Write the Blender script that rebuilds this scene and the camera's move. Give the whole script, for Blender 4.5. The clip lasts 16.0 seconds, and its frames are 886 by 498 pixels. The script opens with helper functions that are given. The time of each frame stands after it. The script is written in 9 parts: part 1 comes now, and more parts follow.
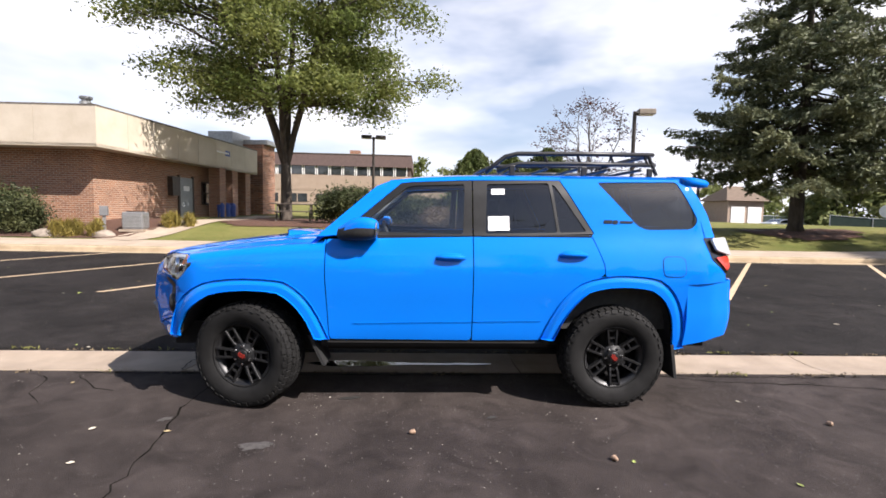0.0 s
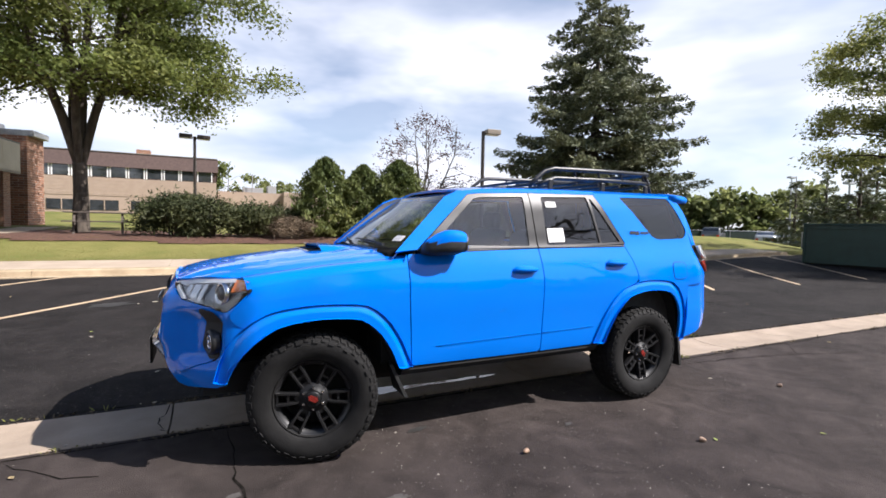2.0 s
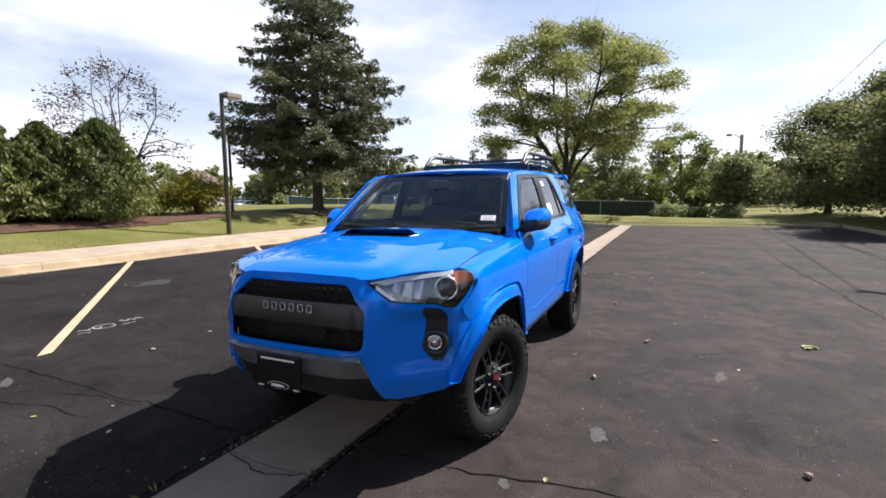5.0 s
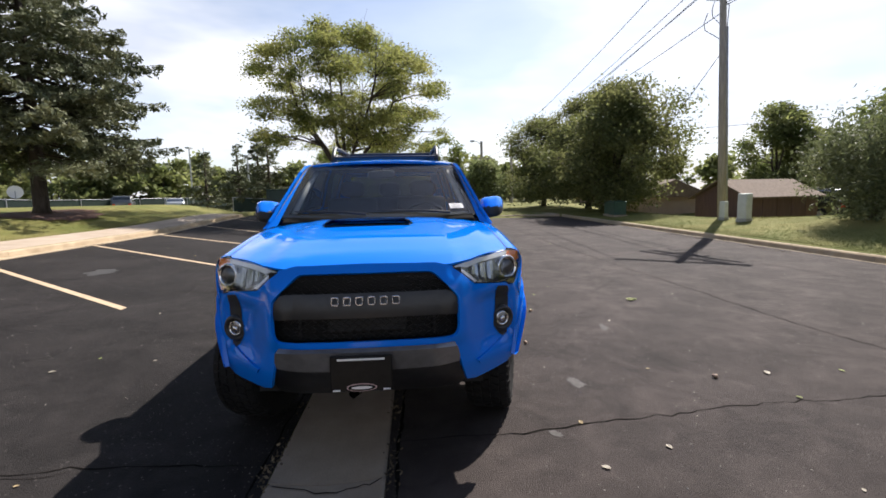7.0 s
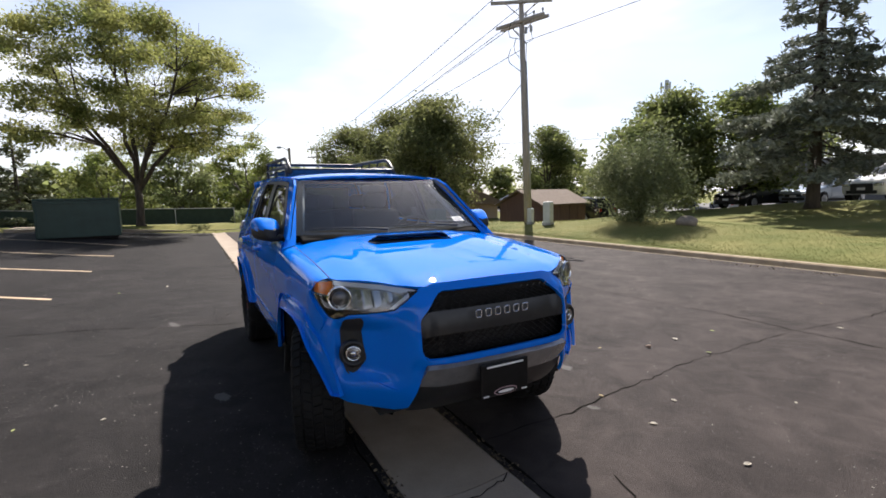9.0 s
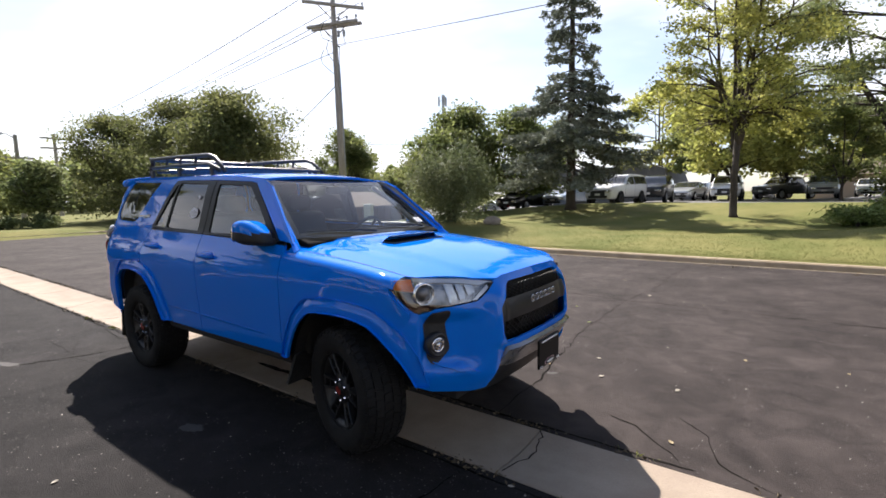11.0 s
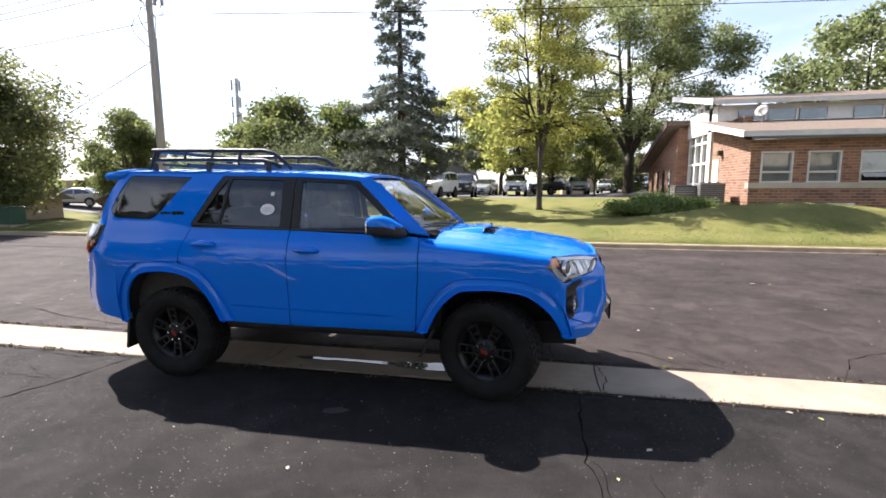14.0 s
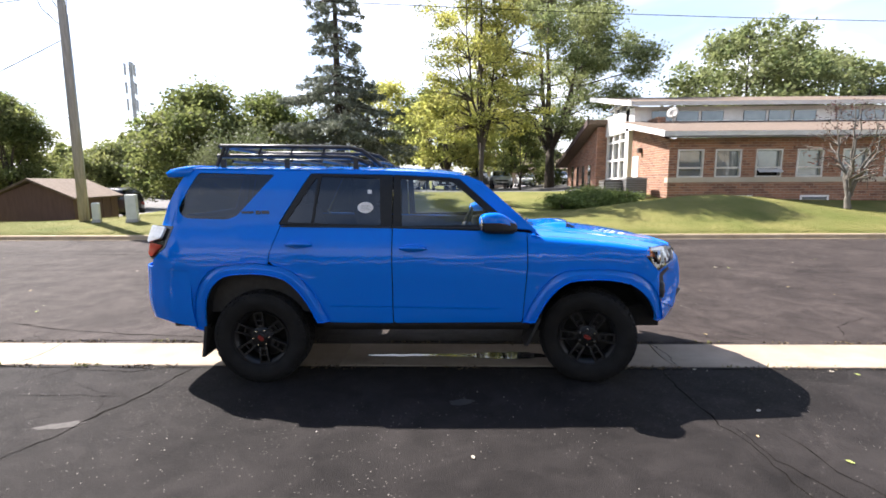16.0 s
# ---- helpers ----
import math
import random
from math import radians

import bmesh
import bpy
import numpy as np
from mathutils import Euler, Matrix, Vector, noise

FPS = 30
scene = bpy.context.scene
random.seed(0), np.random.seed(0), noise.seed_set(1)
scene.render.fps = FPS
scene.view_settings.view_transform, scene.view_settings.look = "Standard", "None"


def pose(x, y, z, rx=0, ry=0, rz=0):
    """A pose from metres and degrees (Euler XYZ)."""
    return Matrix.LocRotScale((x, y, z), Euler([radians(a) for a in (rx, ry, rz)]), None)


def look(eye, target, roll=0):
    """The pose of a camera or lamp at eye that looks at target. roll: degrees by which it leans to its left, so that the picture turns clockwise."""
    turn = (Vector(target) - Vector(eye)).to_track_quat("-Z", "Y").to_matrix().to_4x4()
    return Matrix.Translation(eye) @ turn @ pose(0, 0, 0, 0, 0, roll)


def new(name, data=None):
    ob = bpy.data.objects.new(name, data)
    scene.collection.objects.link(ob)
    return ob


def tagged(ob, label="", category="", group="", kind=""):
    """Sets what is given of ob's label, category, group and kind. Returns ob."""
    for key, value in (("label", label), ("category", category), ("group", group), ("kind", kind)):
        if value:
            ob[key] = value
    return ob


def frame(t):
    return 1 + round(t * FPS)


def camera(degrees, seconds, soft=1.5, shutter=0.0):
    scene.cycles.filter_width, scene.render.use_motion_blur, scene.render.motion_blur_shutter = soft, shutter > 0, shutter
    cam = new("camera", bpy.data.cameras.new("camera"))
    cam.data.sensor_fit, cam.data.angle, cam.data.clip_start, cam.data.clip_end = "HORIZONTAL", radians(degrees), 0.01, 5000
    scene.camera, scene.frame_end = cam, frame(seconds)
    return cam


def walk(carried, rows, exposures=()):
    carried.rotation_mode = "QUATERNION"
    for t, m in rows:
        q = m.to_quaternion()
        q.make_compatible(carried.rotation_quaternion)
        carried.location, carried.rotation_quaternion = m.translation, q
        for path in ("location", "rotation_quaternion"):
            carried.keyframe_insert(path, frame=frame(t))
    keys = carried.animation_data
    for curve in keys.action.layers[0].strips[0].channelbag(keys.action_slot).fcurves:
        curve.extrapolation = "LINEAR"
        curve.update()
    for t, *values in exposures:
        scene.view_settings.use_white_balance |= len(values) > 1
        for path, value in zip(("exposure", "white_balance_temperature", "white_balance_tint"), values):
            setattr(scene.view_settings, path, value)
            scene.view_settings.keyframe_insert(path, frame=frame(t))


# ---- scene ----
cam = camera(85.7, 16.0, soft=1.7)
EXPOSURES = [(0, 1.20, 6350, 16), (3, 1.15, 6120, 15), (5.5, 1.16, 6300, 15), (7, 1.13, 6400, 14), (10, 1.25, 6400, 14), (12.5, 1.62, 6350, 15), (16, 1.96, 6350, 15)]
PATH = [
    (0, (-0.115, -4.461, 1.496), (-0.021, -2.469, 1.345), 1.2),
    (0.5, (-0.561, -4.367, 1.475), (-0.309, -2.386, 1.355), 1.2),
    (1, (-1.045, -4.226, 1.461), (-0.571, -2.285, 1.363), 1.2),
    (1.5, (-1.541, -4.04, 1.461), (-0.859, -2.162, 1.37), 1.2),
    (2, (-2.004, -3.832, 1.473), (-1.127, -2.037, 1.38), 1.1),
    (2.5, (-2.427, -3.539, 1.473), (-1.379, -1.839, 1.364), 0.8),
    (3, (-2.866, -3.231, 1.481), (-1.651, -1.649, 1.347), 0.6),
    (3.2, (-3.021, -3.083, 1.472), (-1.734, -1.56, 1.326), 0.5),
    (5.3, (-4.365, -1.63, 1.538), (-2.503, -0.934, 1.319), -0.8),
    (5.5, (-4.437, -1.468, 1.53), (-2.538, -0.884, 1.305), -0.9),
    (6, (-4.545, -1.07, 1.533), (-2.585, -0.739, 1.303), -1.2),
    (6.5, (-4.644, -0.679, 1.526), (-2.661, -0.57, 1.297), -1.2),
    (7, (-4.641, -0.264, 1.48), (-2.658, -0.384, 1.251), -1.2),
    (7.5, (-4.602, 0.175, 1.498), (-2.639, -0.138, 1.276), -1.1),
    (8, (-4.589, 0.615, 1.528), (-2.665, 0.115, 1.307), -1.2),
    (8.5, (-4.473, 1.016, 1.536), (-2.613, 0.315, 1.317), -1.4),
    (9, (-4.385, 1.423, 1.572), (-2.624, 0.5, 1.356), -1.4),
    (9.5, (-4.255, 1.79, 1.583), (-2.638, 0.634, 1.367), -1.4),
    (10, (-4.076, 2.105, 1.603), (-2.62, 0.752, 1.383), -1.4),
    (10.2, (-3.992, 2.244, 1.602), (-2.601, 0.824, 1.38), -1.3),
    (12.3, (-2.839, 3.579, 1.612), (-1.91, 1.823, 1.382), -0.8),
    (12.5, (-2.721, 3.7, 1.638), (-1.844, 1.918, 1.405), -0.8),
    (13, (-2.454, 4.046, 1.662), (-1.71, 2.205, 1.42), -0.7),
    (13.5, (-2.144, 4.286, 1.65), (-1.572, 2.388, 1.389), -0.4),
    (14, (-1.774, 4.434, 1.675), (-1.367, 2.493, 1.415), -0.2),
    (14.5, (-1.39, 4.549, 1.694), (-1.108, 2.586, 1.431), -0.1),
    (15, (-1.004, 4.608, 1.678), (-0.811, 2.636, 1.409), -0.2),
    (15.5, (-0.618, 4.686, 1.684), (-0.483, 2.709, 1.412), -0.2),
    (16, (-0.237, 4.761, 1.709), (-0.192, 2.782, 1.424), -0.3),
]
walk(cam, [(t, look(eye, target, roll)) for t, eye, target, roll in PATH], EXPOSURES)

# ---- world and light ----
SUN_TO = Vector((0.77, -0.565, 0.97)).normalized()
world = bpy.data.worlds.new("sky")
scene.world = world
world.use_nodes = True
wt = world.node_tree
wn = wt.nodes
wn.clear()


def wnode(kind, **props):
    n = wn.new(kind)
    for k, v in props.items():
        n.inputs[k].default_value = v
    return n


sky = wn.new("ShaderNodeTexSky")
sky.sky_type = "NISHITA"
sky.sun_disc = False
sky.sun_elevation = math.asin(SUN_TO.z)
sky.sun_rotation = math.atan2(SUN_TO.x, SUN_TO.y)
sky.altitude = 200
sky.air_density, sky.dust_density, sky.ozone_density = 1.0, 1.0, 1.5
coord = wn.new("ShaderNodeTexCoord")
stretch = wn.new("ShaderNodeMapping")
stretch.inputs["Scale"].default_value = (1.0, 1.0, 3.2)
stretch.inputs["Location"].default_value = (0.35, 1.1, 0.2)
wt.links.new(coord.outputs["Generated"], stretch.inputs["Vector"])
puffs = wnode("ShaderNodeTexNoise", Scale=1.5, Detail=5.0, Roughness=0.5, Distortion=0.2)
wt.links.new(stretch.outputs["Vector"], puffs.inputs["Vector"])
cover = wn.new("ShaderNodeValToRGB")
cover.color_ramp.elements[0].position, cover.color_ramp.elements[0].color = 0.38, (0.22, 0.22, 0.22, 1)
cover.color_ramp.elements[1].position, cover.color_ramp.elements[1].color = 0.58, (1, 1, 1, 1)
wt.links.new(puffs.outputs["Fac"], cover.inputs["Fac"])
shade = wnode("ShaderNodeTexNoise", Scale=2.4, Detail=4.0, Roughness=0.5)
wt.links.new(stretch.outputs["Vector"], shade.inputs["Vector"])
cloud = wn.new("ShaderNodeValToRGB")
cloud.color_ramp.elements[0].position, cloud.color_ramp.elements[0].color = 0.34, (5.6, 6.1, 6.9, 1)
cloud.color_ramp.elements[1].position, cloud.color_ramp.elements[1].color = 0.64, (10.0, 10.0, 10.0, 1)
wt.links.new(shade.outputs["Fac"], cloud.inputs["Fac"])
veil = wn.new("ShaderNodeMix")
veil.data_type = "RGBA"
# the cloud veil thins out overhead
split = wn.new("ShaderNodeSeparateXYZ")
wt.links.new(coord.outputs["Generated"], split.inputs["Vector"])
over = wnode("ShaderNodeMapRange", **{"From Min": 0.30, "From Max": 0.62, "To Min": 1.0, "To Max": 0.0})
wt.links.new(split.outputs["Z"], over.inputs["Value"])
thinned = wn.new("ShaderNodeMath")
thinned.operation = "MULTIPLY"
wt.links.new(cover.outputs["Color"], thinned.inputs[0])
wt.links.new(over.outputs["Result"], thinned.inputs[1])
wt.links.new(thinned.outputs["Value"], veil.inputs["Factor"])
wt.links.new(sky.outputs["Color"], veil.inputs["A"])
wt.links.new(cloud.outputs["Color"], veil.inputs["B"])
backg = wnode("ShaderNodeBackground", Strength=0.065)
# bright hazy cloud round the sun
toward = wn.new("ShaderNodeVectorMath")
toward.operation = "DOT_PRODUCT"
toward.inputs[1].default_value = tuple(SUN_TO)
wt.links.new(coord.outputs["Generated"], toward.inputs[0])
lit_side = wnode("ShaderNodeMapRange")
wt.links.new(toward.outputs["Value"], lit_side.inputs["Value"])
near_sun = wn.new("ShaderNodeMath")
near_sun.operation = "POWER"
near_sun.inputs[1].default_value = 14.0
wt.links.new(lit_side.outputs["Result"], near_sun.inputs[0])
haze = wn.new("ShaderNodeMix")
haze.data_type = "RGBA"
haze.blend_type = "ADD"
haze.inputs["B"].default_value = (4.2, 4.15, 4.05, 1)
wt.links.new(near_sun.outputs["Value"], haze.inputs["Factor"])
wt.links.new(veil.outputs["Result"], haze.inputs["A"])
wt.links.new(haze.outputs["Result"], backg.inputs["Color"])
wout = wn.new("ShaderNodeOutputWorld")
wt.links.new(backg.outputs["Background"], wout.inputs["Surface"])

sun = new("sun", bpy.data.lights.new("sun", "SUN"))
sun.data.energy, sun.data.angle, sun.data.color = 4.6, radians(0.55), (1.0, 0.945, 0.86)
sun.matrix_world = look((30, -20, 40), Vector((30, -20, 40)) - SUN_TO)

# ---- materials ----
MATS = {}


def mat(name, c1, c2=None, scale=6.0, rough=0.6, metal=0.0, bump=0.0, bscale=40.0, coat=0.0, spec=0.5,
        detail=5.0, fine=0.0, vary=0.0, island=0.0, lo=0.35, hi=0.65, stretch_by=None, trans=0.0, sheen=0.0):
    """A Principled surface: two colours mixed by a large noise, fine grain, variation by object or island, and bump."""
    m = bpy.data.materials.new(name)
    m.use_nodes = True
    nt = m.node_tree
    p = nt.nodes["Principled BSDF"]
    p.inputs["Roughness"].default_value = rough
    p.inputs["Metallic"].default_value = metal
    p.inputs["Specular IOR Level"].default_value = spec
    p.inputs["Coat Weight"].default_value = coat
    p.inputs["Coat Roughness"].default_value = 0.03
    if sheen:
        p.inputs["Sheen Weight"].default_value = sheen
    p.inputs["Base Color"].default_value = (*c1, 1)
    tc = nt.nodes.new("ShaderNodeTexCoord")
    src = tc.outputs["Object"]
    if stretch_by:
        mp = nt.nodes.new("ShaderNodeMapping")
        mp.inputs["Scale"].default_value = stretch_by
        nt.links.new(src, mp.inputs["Vector"])
        src = mp.outputs["Vector"]
    col = None
    if c2:
        nz = nt.nodes.new("ShaderNodeTexNoise")
        nz.inputs["Scale"].default_value, nz.inputs["Detail"].default_value, nz.inputs["Roughness"].default_value = scale, detail, 0.6
        nt.links.new(src, nz.inputs["Vector"])
        rp = nt.nodes.new("ShaderNodeValToRGB")
        rp.color_ramp.elements[0].position, rp.color_ramp.elements[0].color = lo, (*c1, 1)
        rp.color_ramp.elements[1].position, rp.color_ramp.elements[1].color = hi, (*c2, 1)
        nt.links.new(nz.outputs["Fac"], rp.inputs["Fac"])
        col = rp.outputs["Color"]

    def multiply(source, low, high, color):
        rg = nt.nodes.new("ShaderNodeMapRange")
        rg.inputs["To Min"].default_value, rg.inputs["To Max"].default_value = low, high
        nt.links.new(source, rg.inputs["Value"])
        hv = nt.nodes.new("ShaderNodeHueSaturation")
        nt.links.new(rg.outputs["Result"], hv.inputs["Value"])
        if color:
            nt.links.new(color, hv.inputs["Color"])
        else:
            hv.inputs["Color"].default_value = (*c1, 1)
        return hv.outputs["Color"]

    if fine:
        fz = nt.nodes.new("ShaderNodeTexNoise")
        fz.inputs["Scale"].default_value, fz.inputs["Detail"].default_value = bscale, 3.0
        nt.links.new(src, fz.inputs["Vector"])
        col = multiply(fz.outputs["Fac"], 1 - fine * 1.6, 1 + fine * 1.6, col)
    if vary:
        oi = nt.nodes.new("ShaderNodeObjectInfo")
        col = multiply(oi.outputs["Random"], 1 - vary, 1 + vary, col)
    if island:
        ge = nt.nodes.new("ShaderNodeNewGeometry")
        col = multiply(ge.outputs["Random Per Island"], 1 - island, 1 + island, col)
    if col:
        nt.links.new(col, p.inputs["Base Color"])
    if bump:
        bz = nt.nodes.new("ShaderNodeTexNoise")
        bz.inputs["Scale"].default_value, bz.inputs["Detail"].default_value = bscale, 4.0
        nt.links.new(src, bz.inputs["Vector"])
        bp = nt.nodes.new("ShaderNodeBump")
        bp.inputs["Strength"].default_value, bp.inputs["Distance"].default_value = bump, 0.02
        nt.links.new(bz.outputs["Fac"], bp.inputs["Height"])
        nt.links.new(bp.outputs["Normal"], p.inputs["Normal"])
    if trans:
        tr = nt.nodes.new("ShaderNodeBsdfTranslucent")
        if col:
            nt.links.new(col, tr.inputs["Color"])
        else:
            tr.inputs["Color"].default_value = (*c1, 1)
        mx = nt.nodes.new("ShaderNodeMixShader")
        mx.inputs["Fac"].default_value = trans
        nt.links.new(p.outputs["BSDF"], mx.inputs[1])
        nt.links.new(tr.outputs["BSDF"], mx.inputs[2])
        nt.links.new(mx.outputs["Shader"], nt.nodes["Material Output"].inputs["Surface"])
    MATS[name] = m
    return m


def glass(name, tint, gloss=0.08, rough=0.0):
    """Thin pane: tinted see-through with a Fresnel reflection."""
    m = bpy.data.materials.new(name)
    m.use_nodes = True
    nt = m.node_tree
    nt.nodes.remove(nt.nodes["Principled BSDF"])
    tr = nt.nodes.new("ShaderNodeBsdfTransparent")
    tr.inputs["Color"].default_value = (*tint, 1)
    gl = nt.nodes.new("ShaderNodeBsdfGlossy")
    gl.inputs["Roughness"].default_value = rough
    # both faces of the pane reflect alike, from inside and outside: base reflectance rising towards grazing
    lw = nt.nodes.new("ShaderNodeLayerWeight")
    lw.inputs["Blend"].default_value = 0.5
    pw = nt.nodes.new("ShaderNodeMath")
    pw.operation = "POWER"
    pw.inputs[1].default_value = 4.5
    nt.links.new(lw.outputs["Facing"], pw.inputs[0])
    rg = nt.nodes.new("ShaderNodeMapRange")
    rg.inputs["To Min"].default_value, rg.inputs["To Max"].default_value = gloss, 1.0
    nt.links.new(pw.outputs["Value"], rg.inputs["Value"])
    mx = nt.nodes.new("ShaderNodeMixShader")
    nt.links.new(rg.outputs["Result"], mx.inputs["Fac"])
    nt.links.new(tr.outputs["BSDF"], mx.inputs[1])
    nt.links.new(gl.outputs["BSDF"], mx.inputs[2])
    nt.links.new(mx.outputs["Shader"], nt.nodes["Material Output"].inputs["Surface"])
    MATS[name] = m
    return m


def brickwork(name, c1, c2, mortar, w=0.2, h=0.067):
    """Running-bond brick by position on the wall (x + y along, z up)."""
    m = bpy.data.materials.new(name)
    m.use_nodes = True
    nt = m.node_tree
    p = nt.nodes["Principled BSDF"]
    p.inputs["Roughness"].default_value = 0.85
    tc = nt.nodes.new("ShaderNodeTexCoord")
    sp = nt.nodes.new("ShaderNodeSeparateXYZ")
    nt.links.new(tc.outputs["Object"], sp.inputs["Vector"])
    ad = nt.nodes.new("ShaderNodeMath")
    nt.links.new(sp.outputs["X"], ad.inputs[0])
    nt.links.new(sp.outputs["Y"], ad.inputs[1])
    cb = nt.nodes.new("ShaderNodeCombineXYZ")
    nt.links.new(ad.outputs["Value"], cb.inputs["X"])
    nt.links.new(sp.outputs["Z"], cb.inputs["Y"])
    br = nt.nodes.new("ShaderNodeTexBrick")
    br.inputs["Color1"].default_value, br.inputs["Color2"].default_value, br.inputs["Mortar"].default_value = (*c1, 1), (*c2, 1), (*mortar, 1)
    br.inputs["Scale"].default_value = 1.0
    br.inputs["Mortar Size"].default_value = 0.009
    br.inputs["Brick Width"].default_value, br.inputs["Row Height"].default_value = w, h
    br.inputs["Bias"].default_value = -0.1
    nt.links.new(cb.outputs["Vector"], br.inputs["Vector"])
    nz = nt.nodes.new("ShaderNodeTexNoise")
    nz.inputs["Scale"].default_value, nz.inputs["Detail"].default_value = 0.9, 6.0
    nt.links.new(tc.outputs["Object"], nz.inputs["Vector"])
    rg = nt.nodes.new("ShaderNodeMapRange")
    rg.inputs["To Min"].default_value, rg.inputs["To Max"].default_value = 0.7, 1.3
    nt.links.new(nz.outputs["Fac"], rg.inputs["Value"])
    hv = nt.nodes.new("ShaderNodeHueSaturation")
    nt.links.new(br.outputs["Color"], hv.inputs["Color"])
    nt.links.new(rg.outputs["Result"], hv.inputs["Value"])
    nt.links.new(hv.outputs["Color"], p.inputs["Base Color"])
    bp = nt.nodes.new("ShaderNodeBump")
    bp.inputs["Strength"].default_value, bp.inputs["Distance"].default_value = 0.6, 0.01
    bp.invert = True
    nt.links.new(br.outputs["Fac"], bp.inputs["Height"])
    nt.links.new(bp.outputs["Normal"], p.inputs["Normal"])
    MATS[name] = m
    return m


def asphalt_material(name, c1, c2):
    """Worn sealed asphalt: dark binder, pale stone specks, scuffed and bleached patches."""
    m = mat(name, c1, c2, scale=0.9, rough=0.84, bump=0.5, bscale=150.0, fine=0.34, spec=0.13, lo=0.3, hi=0.72, detail=9.0)
    nt = m.node_tree
    p = nt.nodes["Principled BSDF"]
    old = p.inputs["Base Color"].links[0].from_socket
    tc = nt.nodes.new("ShaderNodeTexCoord")
    vo = nt.nodes.new("ShaderNodeTexVoronoi")
    vo.inputs["Scale"].default_value = 42.0
    nt.links.new(tc.outputs["Object"], vo.inputs["Vector"])
    near = nt.nodes.new("ShaderNodeMath")
    near.operation = "LESS_THAN"
    near.inputs[1].default_value = 0.21
    nt.links.new(vo.outputs["Distance"], near.inputs[0])
    patch = nt.nodes.new("ShaderNodeTexNoise")
    patch.inputs["Scale"].default_value, patch.inputs["Detail"].default_value = 0.55, 4.0
    nt.links.new(tc.outputs["Object"], patch.inputs["Vector"])
    pr = nt.nodes.new("ShaderNodeMapRange")
    pr.inputs["From Min"].default_value, pr.inputs["From Max"].default_value = 0.5, 0.72
    pr.inputs["To Min"].default_value, pr.inputs["To Max"].default_value = 0.07, 0.7
    nt.links.new(patch.outputs["Fac"], pr.inputs["Value"])
    pick = nt.nodes.new("ShaderNodeMath")
    pick.operation = "LESS_THAN"
    sepc = nt.nodes.new("ShaderNodeSeparateColor")
    nt.links.new(vo.outputs["Color"], sepc.inputs["Color"])
    nt.links.new(sepc.outputs["Red"], pick.inputs[0])
    nt.links.new(pr.outputs["Result"], pick.inputs[1])
    both = nt.nodes.new("ShaderNodeMath")
    both.operation = "MULTIPLY"
    nt.links.new(near.outputs["Value"], both.inputs[0])
    nt.links.new(pick.outputs["Value"], both.inputs[1])
    mx = nt.nodes.new("ShaderNodeMix")
    mx.data_type = "RGBA"
    mx.inputs["B"].default_value = (0.085, 0.078, 0.070, 1)
    nt.links.new(both.outputs["Value"], mx.inputs["Factor"])
    swirl = nt.nodes.new("ShaderNodeTexNoise")
    swirl.inputs["Scale"].default_value, swirl.inputs["Detail"].default_value, swirl.inputs["Distortion"].default_value = 3.2, 7.0, 1.2
    nt.links.new(tc.outputs["Object"], swirl.inputs["Vector"])
    sr = nt.nodes.new("ShaderNodeMapRange")
    sr.inputs["From Min"].default_value, sr.inputs["From Max"].default_value = 0.3, 0.7
    sr.inputs["To Min"].default_value, sr.inputs["To Max"].default_value = 0.72, 1.35
    nt.links.new(swirl.outputs["Fac"], sr.inputs["Value"])
    worn = nt.nodes.new("ShaderNodeHueSaturation")
    nt.links.new(sr.outputs["Result"], worn.inputs["Value"])
    nt.links.new(old, worn.inputs["Color"])
    nt.links.new(worn.outputs["Color"], mx.inputs["A"])
    nt.links.new(mx.outputs["Result"], p.inputs["Base Color"])
    return m


asphalt = asphalt_material("asphalt", (0.0228, 0.0184, 0.0167), (0.0525, 0.0428, 0.0390))
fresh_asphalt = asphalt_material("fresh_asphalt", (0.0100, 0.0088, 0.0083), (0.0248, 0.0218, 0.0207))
concrete = mat("concrete", (0.250, 0.196, 0.145), (0.335, 0.268, 0.202), scale=2.2, rough=0.9, bump=0.25, bscale=90, fine=0.07, detail=8)
walk_concrete = mat("walk_concrete", (0.305, 0.243, 0.180), (0.390, 0.315, 0.238), scale=1.6, rough=0.9, bump=0.2, bscale=70, fine=0.06, detail=8)
kerb_concrete = mat("kerb_concrete", (0.30, 0.228, 0.142), (0.42, 0.330, 0.216), scale=2.5, rough=0.92, bump=0.3, bscale=60, fine=0.08, detail=8)
paint_line = mat("road_paint", (0.50, 0.37, 0.235), (0.32, 0.24, 0.155), scale=7, rough=0.75, lo=0.45, hi=0.75, fine=0.1)
crack_fill = mat("crack", (0.005, 0.0045, 0.004), (0.018, 0.016, 0.014), scale=14, rough=1.0, spec=0.02)
stain = mat("stain", (0.016, 0.015, 0.014), (0.03, 0.028, 0.026), scale=5, rough=0.7)
grass_mat = mat("lawn", (0.100, 0.114, 0.028), (0.180, 0.165, 0.056), scale=0.5, rough=0.95, bump=0.5, bscale=70, fine=0.16, detail=9, spec=0.15)
dry_blades = mat("dry_grass_blades", (0.135, 0.125, 0.034), (0.23, 0.19, 0.080), scale=0.45, rough=0.8, island=0.10, spec=0.2, trans=0.25)
blade_mat = mat("grass_blades", (0.106, 0.124, 0.029), (0.182, 0.170, 0.058), scale=0.45, rough=0.8, island=0.10, spec=0.2, trans=0.15)
